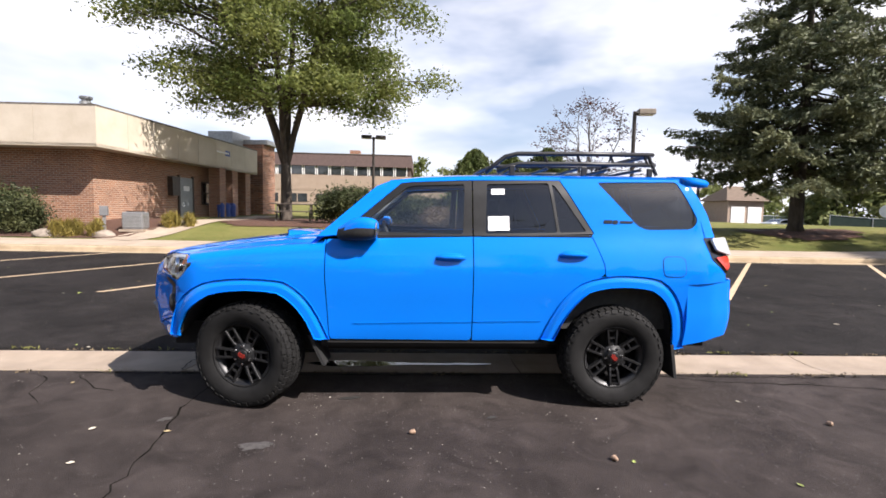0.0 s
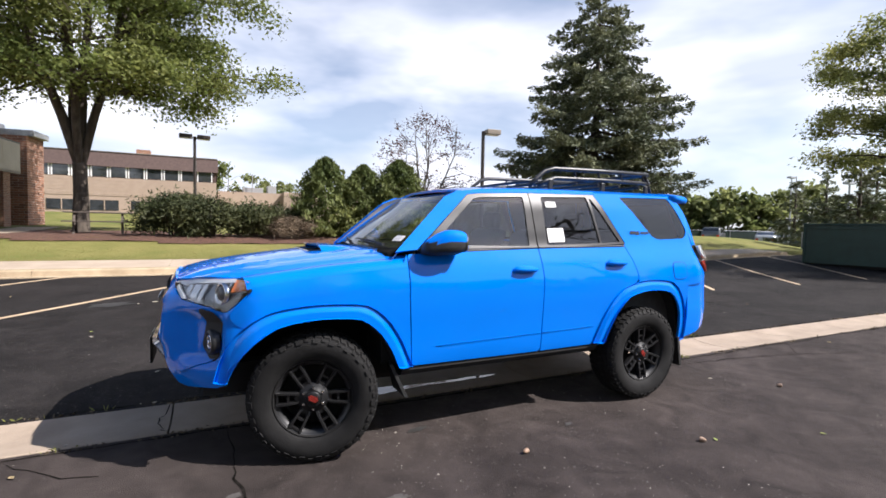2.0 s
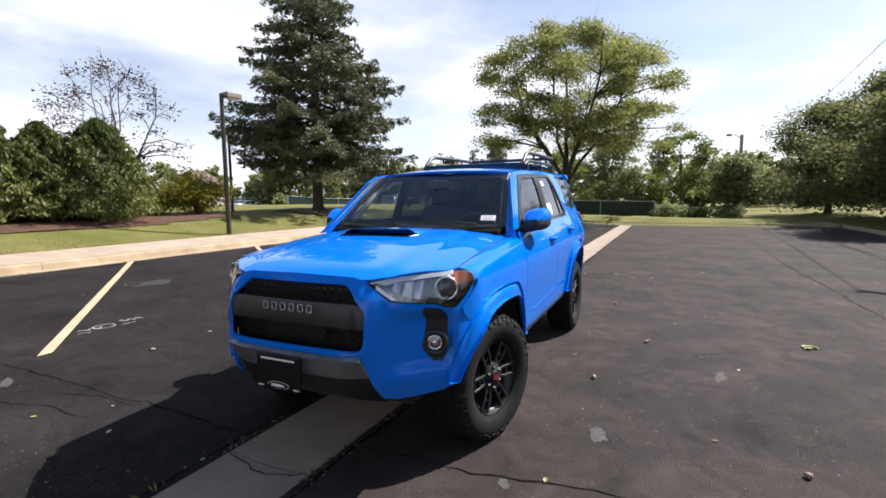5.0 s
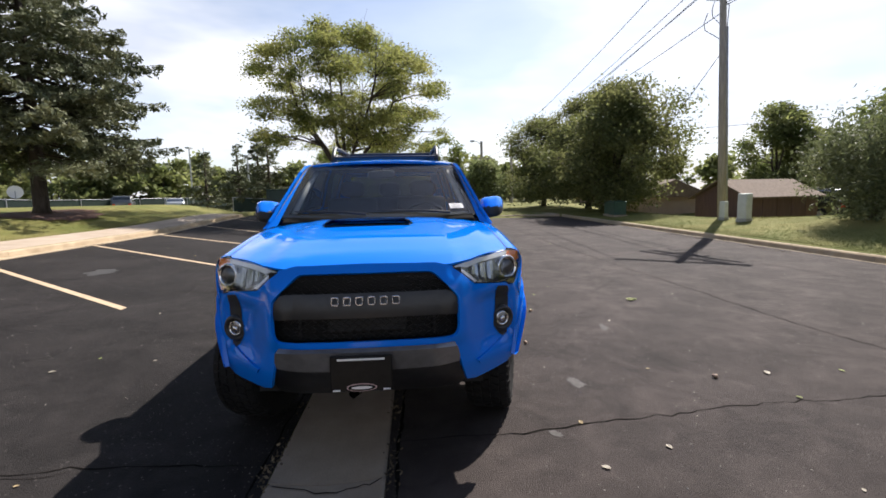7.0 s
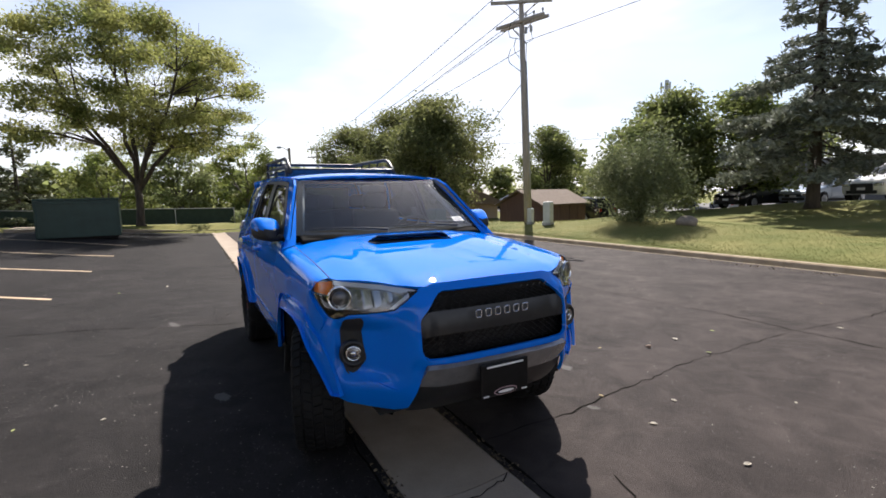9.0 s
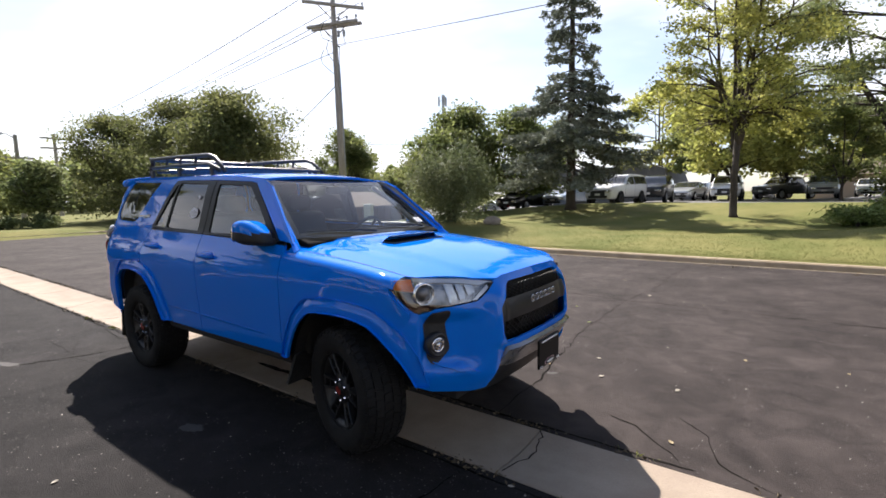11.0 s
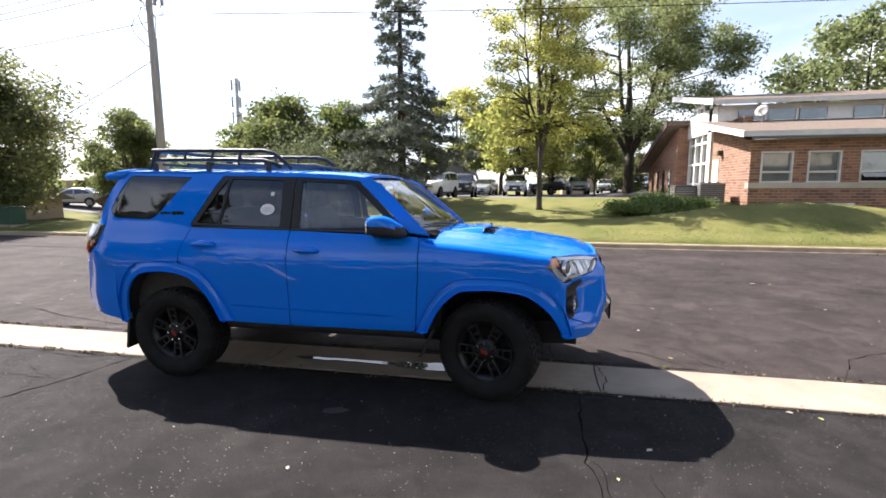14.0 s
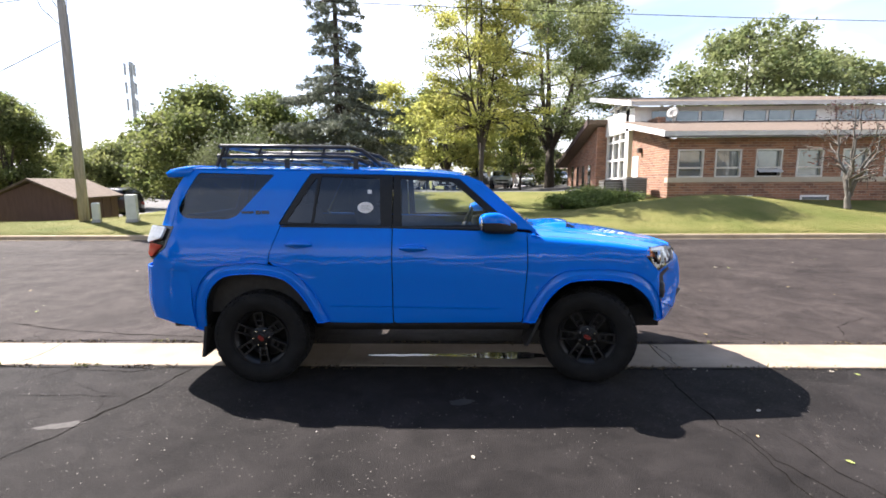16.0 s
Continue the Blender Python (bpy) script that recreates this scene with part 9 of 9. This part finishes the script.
for kind, col, x, y, rz, lab in (("sedan", "silver", 43.6, 32.1, 200, "silver sedan in the far lot"), ("suv", "grey", 46.0, 29.0, 205, "grey car in the far lot"), ("sedan", "silver", 48.6, 25.2, 205, "silver hatchback in the far lot"), ("sedan", "white", 39.4, 46, 190, "white sedan in the far lot"), ("sedan", "red", 41.3, 48, 190, "red sedan in the far lot"), ("sedan", "silver", 43.5, 46.5, 190, "silver sedan in the far lot"), ("sedan", "white", 48.3, 46.5, 190, "white sedan in the far lot"), ("van", "grey", 53.0, 46, 185, "grey minivan in the far lot"), ("sedan", "paleblue", 58.0, 44, 185, "pale blue sedan in the far lot"), ("sedan", "silver", 52.0, 40, 200, "silver sedan in the far lot")):
    parked(kind, col, (x, y), rz, lab)
hs = thing("court_sign", "round white sign on a slim post", "sign", at=(38.5, 33.5, ground_z(38.5, 33.5) - 0.05))
bm = bmesh.new()
tube(bm, [(0, 0, 0), (0, 0, 2.4)], 0.05, 6)
part("post", bm, galv, hs)
bm = bmesh.new()
lathe(bm, [(0.55, -0.03), (0.55, 0.03)], 20, Matrix.Translation((0, 0, 2.3)) @ Matrix.Rotation(radians(90), 4, "Y") @ Matrix.Rotation(radians(-40), 4, "X"))
part("disc", bm, white_wood, hs)
rock = bmesh.new()
bmesh.ops.create_icosphere(rock, subdivisions=3, radius=1.0)
for v in rock.verts:
    k = 1 + 0.2 * noise.noise(v.co * 1.4)
    v.co = Vector((v.co.x * 0.36 * k, v.co.y * 0.28 * k, max(-0.1, v.co.z * 0.24 * k)))
ob = put("boulder", rock, stone, smooth=True)
ob.location = (5.75, -12.9, ground_z(5.75, -12.9) + 0.05)
tagged(ob, "rounded boulder beside the tall shrub", "boulder")

# ---- cracks, litter, scuffs and grass ----
rgd = np.random.default_rng(501)


def crack(pts, w, label="dark crack in the asphalt", wob=0.02, dz=0.003):
    """A thin jagged groove laid over the asphalt along a few plan points."""
    fine = []
    for a, b in zip(pts, pts[1:]):
        a, b = Vector(a), Vector(b)
        n = max(2, int((b - a).length / 0.07))
        s = Vector((-(b - a).y, (b - a).x)).normalized()
        for i in range(n):
            p = a.lerp(b, i / n) + s * (wob * 1.6 * noise.noise((a.x * 3 + i * 0.11, b.y * 5, 2.0)) + wob * 0.8 * noise.noise((a.x * 3 + i * 0.55, b.y * 5, 5.0)) + wob * 0.35 * rgd.normal())
            fine.append(p)
    fine.append(Vector(pts[-1]))
    bm = bmesh.new()
    rows = []
    for i, p in enumerate(fine):
        a, b = fine[max(0, i - 1)], fine[min(len(fine) - 1, i + 1)]
        s = Vector((-(b - a).y, (b - a).x))
        s = s.normalized() if s.length > 1e-6 else Vector((1, 0))
        h = 0.9 * w * (0.25 + 0.75 * abs(noise.noise((p.x * 4, p.y * 4, 0.5))) * 2) * min(1, 0.3 + i * 0.2, 0.3 + (len(fine) - 1 - i) * 0.2) / 2
        rows.append([bm.verts.new((p.x + k * s.x * h, p.y + k * s.y * h, lot_z(p.x, p.y) + dz)) for k in (-1, 1)])
    for a, b in zip(rows, rows[1:]):
        bm.faces.new((a[0], b[0], b[1], a[1]))
    tagged(put("crack", bm, crack_fill, keep=True), label, "crack", "pavement cracks", "structure")


crack([(-1.90, -0.12), (-1.88, -0.76), (-1.80, -1.33), (-1.74, -1.84), (-1.66, -2.36), (-1.63, -3.0), (-1.62, -3.65), (-1.60, -4.4)], 0.015, wob=0.026)
crack([(-1.60, -4.4), (-1.75, -5.6), (-1.7, -7.2), (-1.8, -8.7)], 0.012)
crack([(22.0, -4.5), (15.5, -4.42), (8.4, -4.2), (6.1, -4.25), (3.85, -4.3), (2.6, -4.35), (1.2, -4.35), (0.2, -4.38), (-0.66, -4.5), (-1.6, -4.44), (-2.3, -4.46), (-3.7, -4.48), (-8.0, -4.6), (-15, -4.5)], 0.020, wob=0.03)
crack([(5.9, -3.5), (4.6, -3.62), (3.6, -3.9), (3.2, -4.3)], 0.012)
crack([(-2.10, 0.62), (-2.06, 1.65), (-2.12, 1.9), (-2.11, 2.3), (-2.12, 2.8), (-2.2, 4.4), (-2.15, 6.0)], 0.016)
crack([(-2.58, -0.56), (-2.76, -0.50), (-2.9, -0.38), (-3.1, -0.2)], 0.018)
crack([(-2.96, -0.84), (-3.2, -0.62), (-3.3, -0.3), (-3.6, -0.14)], 0.014)
crack([(2.2, 0.6), (2.26, 1.3), (2.36, 1.5), (2.4, 1.8), (2.65, 2.5), (2.7, 2.9), (2.76, 3.4)], 0.022)
crack([(-2.10, 1.62), (-2.17, 1.82), (-2.16, 2.08), (-2.3, 2.5)], 0.016)
crack([(-2.42, 1.7), (-2.43, 1.9), (-2.42, 2.2), (-2.6, 2.7)], 0.014)
crack([(5.3, -0.83), (4.4, -0.55), (3.5, -0.38), (2.6, -0.3), (2.0, -0.14)], 0.020)
crack([(3.45, 0.95), (3.29, 0.62), (2.73, 0.70), (2.37, 0.56)], 0.018)
crack([(4.4, -0.55), (4.9, -0.2), (5.8, -0.14)], 0.014)
crack([(-4.0, 0.60), (-5.2, 0.63), (-6.5, 0.6)], 0.014)
crack([(-3.2, -0.13), (-1.0, -0.16), (1.2, -0.14), (3.4, -0.17), (6.0, -0.13), (9.0, -0.16)], 0.026, wob=0.012)
crack([(-4.8, 0.58), (-2.0, 0.60), (0.5, 0.57), (2.6, 0.60), (5.0, 0.58), (9.0, 0.59)], 0.020, wob=0.012)
crack([(-4.4, -0.18), (-4.7, -0.7), (-5.4, -1.1)], 0.014)
crack([(6.8, 0.6), (7.0, 2.2), (7.3, 4.4)], 0.016)
crack([(9.5, -0.2), (9.2, -2.4), (9.6, -4.3)], 0.014)
# net of fine cracks beside the gutter behind the car
for line, wide in (
    ([(5.26, -0.68), (4.95, -0.76), (4.41, -0.55), (4.08, -0.45)], 0.012),
    ([(4.53, -0.36), (4.25, -0.16), (3.8, -0.17), (3.4, -0.23)], 0.012),
    ([(3.89, -0.64), (3.67, -0.49), (3.42, -0.26)], 0.012),
    ([(8.3, -3.56), (8.26, -4.24), (6.98, -4.18), (6.33, -4.32)], 0.012),
    ([(8.26, -4.24), (8.41, -5.29)], 0.012),
    ([(4.53, -0.36), (4.64, -0.61)], 0.012),
    ([(3.24, 1.23), (2.8, 1.21), (2.39, 1.23), (2.26, 1.3)], 0.010),
    ([(3.03, 0.92), (2.79, 1.07), (2.54, 1.18), (2.39, 1.23)], 0.010),
    ([(2.38, 1.49), (2.51, 1.31), (2.57, 1.18)], 0.010),
    ([(2.26, 1.3), (2.1, 1.24), (1.86, 1.19)], 0.010),
):
    crack(line, wide)


def on_gutter(x, y):
    q = (y - 0.225) / 0.29
    return -0.016 + 0.021 * min(1.2, q * q)


for pts in ([(-2.28, 0.50), (-2.34, 0.27), (-2.31, 0.06), (-2.30, -0.06)], [(1.9, 0.5), (2.1, 0.2), (2.05, -0.06)], [(5.2, 0.5), (5.45, 0.1), (5.3, -0.06)]):
    bm = bmesh.new()
    rows = []
    for i in range(13):
        k = i / 12 * (len(pts) - 1)
        a, b = Vector(pts[int(min(k, len(pts) - 2))]), Vector(pts[int(min(k, len(pts) - 2)) + 1])
        p = a.lerp(b, k - int(min(k, len(pts) - 2)))
        p.x += 0.012 * rgd.normal()
        w = 0.003 + 0.003 * rgd.random()
        rows.append([bm.verts.new((p.x + s * w, p.y, on_gutter(p.x, p.y) + 0.006)) for s in (-1, 1)])
    for a, b in zip(rows, rows[1:]):
        bm.faces.new((a[0], a[1], b[1], b[0]))
    tagged(put("crack", bm, crack_fill, keep=True), "fine crack across the concrete gutter", "crack", "pavement cracks", "structure")

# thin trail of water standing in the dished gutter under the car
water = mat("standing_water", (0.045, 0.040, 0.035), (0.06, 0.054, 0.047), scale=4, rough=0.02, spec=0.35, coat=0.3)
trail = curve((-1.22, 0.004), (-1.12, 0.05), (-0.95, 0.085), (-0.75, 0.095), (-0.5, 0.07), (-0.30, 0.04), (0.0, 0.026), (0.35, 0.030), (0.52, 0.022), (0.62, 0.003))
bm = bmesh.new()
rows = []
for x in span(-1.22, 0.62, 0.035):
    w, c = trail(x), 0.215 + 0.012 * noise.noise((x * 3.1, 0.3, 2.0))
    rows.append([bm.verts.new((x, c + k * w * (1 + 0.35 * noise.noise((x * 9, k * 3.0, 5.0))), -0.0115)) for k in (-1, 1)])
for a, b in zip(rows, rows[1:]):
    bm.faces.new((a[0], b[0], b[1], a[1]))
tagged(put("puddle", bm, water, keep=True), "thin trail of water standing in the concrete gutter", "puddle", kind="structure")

# bleached scuffs and oil spots, each an uneven patch
scuff_mat = mat("scuff", (0.04, 0.036, 0.033), (0.07, 0.063, 0.058), scale=30, rough=0.9, fine=0.3, bscale=120)


def patch_at(x, y, rx, ry, rz, material, label, dz=0.0025, name="stain"):
    bm = bmesh.new()
    n = 36
    a0 = radians(rz)
    ring = []
    for k in range(n):
        an = 2 * math.pi * k / n
        r = 1 + 0.45 * noise.noise((math.cos(an) * 2 + x, math.sin(an) * 2 + y, 4.0)) + 0.09 * rgd.normal()
        u, v = rx * r * math.cos(an), ry * r * math.sin(an)
        px0, py0 = x + u * math.cos(a0) - v * math.sin(a0), y + u * math.sin(a0) + v * math.cos(a0)
        ring.append(bm.verts.new((px0, py0, (lot_z(px0, py0) if not STRIP0 < y < STRIP1 else on_gutter(px0, py0)) + dz)))
    c = bm.verts.new((x, y, (lot_z(x, y) if not STRIP0 < y < STRIP1 else on_gutter(x, y)) + dz))
    for k in range(n):
        bm.faces.new((c, ring[k], ring[(k + 1) % n]))
    tagged(put(name, bm, material, keep=True), label, "stain", kind="structure")


for x, y, rx, ry, rz in ((-1.13, -1.49, 0.11, 0.05, 10), (0.31, -2.3, 0.13, 0.04, -10), (-1.9, -1.1, 0.05, 0.03, 30), (2.5, 1.72, 0.14, 0.05, 15), (-2.35, 3.0, 0.12, 0.04, 60)):
    patch_at(x, y, rx, ry, rz, scuff_mat, "bleached scuff on the asphalt", name="scuff")
for x, y, rx, ry in ((-0.66, -0.71, 0.07, 0.03), (0.43, -1.07, 0.04, 0.02), (-0.3, 1.3, 0.09, 0.05), (4.6, 5.6, 0.35, 0.25), (-3.4, 5.2, 0.3, 0.2), (0.9, 6.0, 0.3, 0.22)):
    patch_at(x, y, rx, ry, 15, stain, "dark oil stain", dz=0.004)

# chalk scribble in a parking stall
chalk = mat("chalk", (0.42, 0.42, 0.41), (0.25, 0.25, 0.245), scale=60, rough=0.95, lo=0.4, hi=0.6)
ch = thing("chalk_marks", "faint white chalk scribble on asphalt", "markings", at=(-0.92, 4.02, lot_z(-0.92, 4.02) + 0.004), rz=-8)
for pts in ([(0.11 * math.cos(a * 0.5) - 0.10, 0.09 * math.sin(a * 0.5) - 0.02) for a in range(13)], [(-0.36 + 0.03 * k, 0.04 * math.sin(k * 1.7) - 0.03) for k in range(9)], [(0.10 + 0.028 * k, 0.07 * math.sin(k * 2.1) + 0.06) for k in range(9)], [(0.06 + 0.02 * k, -0.10 + 0.012 * (k % 2)) for k in range(8)], [(-0.40 + 0.025 * k, -0.14 + 0.02 * math.sin(k * 1.3)) for k in range(6)]):
    bm = bmesh.new()
    rows = []
    for i, p in enumerate(pts):
        a, b = Vector(pts[max(0, i - 1)]), Vector(pts[min(len(pts) - 1, i + 1)])
        s = Vector((-(b - a).y, (b - a).x)).normalized() * 0.008
        rows.append([bm.verts.new((p[0] + k * s.x, p[1] + k * s.y, 0.03 * p[1])) for k in (-1, 1)])
    for a, b in zip(rows, rows[1:]):
        bm.faces.new((a[0], b[0], b[1], a[1]))
    part("stroke", bm, chalk, ch, keep=True)

# fallen leaves, acorns and scraps
litter_pale = mat("dry_leaf_pale", (0.36, 0.32, 0.25), (0.5, 0.45, 0.36), scale=30, rough=0.8, vary=0.2)
litter_tan = mat("dry_leaf", (0.30, 0.22, 0.11), (0.42, 0.33, 0.18), scale=30, rough=0.8, vary=0.25)
litter_green = mat("fallen_green_leaf", (0.20, 0.25, 0.06), (0.32, 0.33, 0.10), scale=30, rough=0.7, vary=0.2)
nut_brown = mat("nut", (0.26, 0.16, 0.10), (0.36, 0.25, 0.17), scale=40, rough=0.6)


def fallen_leaf(x, y, s, rz, material, label):
    """A small curled leaf with a folded midrib."""
    bm = bmesh.new()
    half = [(-0.5, 0.0), (-0.28, 0.22), (0.0, 0.30), (0.28, 0.20), (0.55, 0.0)]
    mid = [bm.verts.new((u * s, 0, 0.10 * s * (u * 2) ** 2)) for u, _ in half]
    for sg in (-1, 1):
        out = [bm.verts.new((u * s, sg * v * s, 0.10 * s * (u * 2) ** 2 + abs(v) * s * 0.5)) for u, v in half[1:-1]]
        bm.faces.new((mid[0], mid[1], out[0]))
        for k in range(2):
            bm.faces.new((mid[k + 1], mid[k + 2], out[k + 1], out[k]))
        bm.faces.new((mid[3], mid[4], out[2]))
    z = on_gutter(x, y) if STRIP0 < y < STRIP1 else lot_z(x, y)
    ob = put("fallen_leaf", bm, material)
    ob.matrix_basis = pose(x, y, z + 0.003, 0, 0, rz)
    tagged(ob, label, "leaf", "fallen leaves on the lot")


for lx, ly, ls, lr in ((-2.81, 5.23, 0.10, 20), (-2.36, 3.38, 0.09, 70), (-2.42, 3.30, 0.07, 160), (-2.60, 2.91, 0.06, 110), (-3.04, 5.14, 0.07, 240), (-3.28, 3.06, 0.06, 300)):
    fallen_leaf(lx, ly, ls, lr, litter_pale, "pale dry leaf curled on the asphalt")


spots_l = ((-0.6, 2.78, 0.07), (0.56, 6.22, 0.07), (-2.46, 1.43, 0.06), (1.21, -1.71, 0.05), (-1.13, -3.05, 0.09), (-0.93, -2.17, 0.05), (0.55, -2.46, 0.05), (-5.56, 3.37, 0.12), (-2.29, -1.26, 0.065), (-1.78, -1.3, 0.06), (2.5, -0.77, 0.05), (2.05, -1.97, 0.05), (5.75, 1.9, 0.09), (6.97, 4.94, 0.1), (-2.12, -1.7, 0.06), (-1.58, -2.94, 0.06), (-2.89, -1.3, 0.07), (-3.27, -2.4, 0.06), (-5.31, -4.48, 0.11), (-2.57, 2.1, 0.06), (-0.35, 2.08, 0.05), (-5.53, -2.76, 0.08), (-3.59, 0.64, 0.06), (-3.76, 0.71, 0.06), (-2.41, 0.6, 0.05), (-3.02, -0.4, 0.06))
for i, (x, y, s) in enumerate(spots_l):
    fallen_leaf(x, y, s * 0.8, rgd.random() * 360, (litter_pale, litter_tan, litter_pale, litter_green)[i % 4], ("pale dry leaf on asphalt", "tan dry leaf on asphalt", "pale dry leaf on asphalt", "yellow-green fallen leaf on asphalt")[i % 4])
for i in range(70):
    x, y = -9 + 20 * rgd.random(), -8.6 + 17 * rgd.random()
    if abs(x) < 2.6 and abs(y) < 1.2:
        continue
    fallen_leaf(x, y, 0.025 + 0.035 * rgd.random(), rgd.random() * 360, (litter_pale, litter_tan, litter_green)[i % 3], ("pale dry leaf on asphalt", "tan dry leaf on asphalt", "yellow-green fallen leaf on asphalt")[i % 3])
for k in range(5):
    fallen_leaf(1.54 + 0.05 * rgd.normal(), -3.18 + 0.03 * rgd.normal(), 0.10, rgd.random() * 360, litter_green, "clump of yellow-green fallen leaves on asphalt")
for x, y in ((-0.15, -1.33), (1.1, -1.69), (-1.17, -2.59), (-1.3, 2.72), (2.9, -1.2)):
    bm = bmesh.new()
    lathe(bm, [(0.002, -0.024), (0.011, -0.016), (0.016, 0.0), (0.015, 0.009), (0.018, 0.011), (0.014, 0.02), (0.003, 0.023)], 10, Matrix.Rotation(radians(90), 4, "Y"))
    ob = put("acorn", bm, nut_brown, smooth=True)
    ob.matrix_basis = pose(x, y, lot_z(x, y) + 0.017, 0, 0, rgd.random() * 360)
    tagged(ob, "brown acorn lying on the asphalt", "nut", "acorns on the lot")

# loose stone chips
chip = mat("stone_chips", (0.09, 0.08, 0.07), (0.34, 0.31, 0.27), scale=3, rough=0.9, island=0.4)
verts, faces = [], []
for i in range(11000):
    x, y = rgd.normal() * 4.2, rgd.normal() * 3.8
    if noise.noise((x * 0.8, y * 0.8, 6.0)) + 0.4 * noise.noise((x * 3.1, y * 3.1, 2.0)) < 0.02 or (STRIP0 - 0.02 < y < STRIP1 + 0.02 and rgd.random() < 0.85):
        continue
    s = 0.0022 + 0.0035 * rgd.random() ** 3 * (2 if rgd.random() < 0.06 else 1)
    z = (on_gutter(x, y) if STRIP0 < y < STRIP1 else lot_z(x, y)) + 0.001
    b = len(verts)
    a = rgd.random() * 6.28
    for k in range(4):
        r = s * (0.7 + 0.6 * rgd.random())
        verts.append((x + r * math.cos(a + k * 1.57), y + r * math.sin(a + k * 1.57), z))
    verts.append((x + s * 0.3, y, z + s * (0.5 + 0.6 * rgd.random())))
    faces += [(b, b + 1, b + 4), (b + 1, b + 2, b + 4), (b + 2, b + 3, b + 4), (b + 3, b, b + 4)]
me = bpy.data.meshes.new("stone_chips")
me.from_pydata(verts, [], faces)
me.materials.append(chip)
tagged(new("stone_chips", me), "loose pale stone chips scattered over the asphalt", "gravel", kind="stuff")

# debris, moss and weeds in the seams of the gutter and along the kerbs
seam_dirt = mat("seam_debris", (0.06, 0.045, 0.028), (0.16, 0.12, 0.07), scale=3, rough=0.95, island=0.4)
pts = []
for edge, n in ((STRIP0 - 0.025, 2600), (STRIP1 + 0.025, 2600)):
    for i in range(n):
        x = -8 + 22 * rgd.random()
        if noise.noise((x * 1.7, edge * 9, 1.0)) > 0.02 + 0.3 * rgd.random() - 0.15:
            pts.append((x, edge + 0.028 * rgd.normal(), 0.006))
for edge, z, n in ((KERB_S + 0.4, 0.012, 2600), (KERB_N - 0.36, lot_z(0, KERB_N) + 0.01, 1800)):
    for i in range(n):
        x = -14 + 34 * rgd.random()
        if noise.noise((x * 0.6, edge, 1.0)) > 0.0:
            pts.append((x, edge + 0.07 * rgd.normal() * (1 if z > 0.1 else 1), z + rise(x, edge)))
debris = leaf_cloud("seam_debris", pts, 0.028, seam_dirt, None, rgd, aspect=0.5)
tagged(debris, "brown leaf crumbs gathered in the seams", "debris", kind="stuff")
pts = []
for cx, cy, n in ((-2.75, 0.57, 7), (-3.3, 0.56, 8), (-2.9, -0.11, 8), (3.2, 0.57, 34), (4.1, 0.57, 20), (-4.2, 0.57, 14), (2.9, -0.12, 24), (-4.6, 0.56, 20)):
    for i in range(n):
        pts.append((cx + 0.07 * rgd.normal(), cy + 0.018 * rgd.normal(), 0.014 + 0.012 * rgd.random()))
weeds = leaf_cloud("weeds", pts, 0.045, blade_mat, None, rgd, aspect=0.25, upright=0.8)
tagged(weeds, "small green weeds growing in the gutter seam", "weeds", kind="stuff")

# grass blades
for nm, n, x0, x1, y0, y1, lab in (("grass", 110000, -17, 22, -15.5, KERB_S - 0.18, "short mown grass blades on the south lawn"), ("grass", 42000, -9, 20, WALK_N + 0.02, 14.0, "short mown grass blades behind the sidewalk")):
    gx1 = x0 + (x1 - x0) * rgd.random(n)
    gy1 = (y1 - (y1 - y0) * rgd.random(n) ** 1.5) if y1 < 0 else (y0 + (y1 - y0) * rgd.random(n) ** 1.3)
    gp = [(x, y, hill_z(x, y) + 0.02) for x, y in zip(gx1, gy1) if not (y > 0 and (x + 8.9) ** 2 < 1.2 and y < 14)]
    tagged(leaf_cloud(nm, gp, 0.036, blade_mat if y1 < 0 else dry_blades, None, rgd, aspect=0.16, upright=1.1), lab, "grass", kind="stuff")
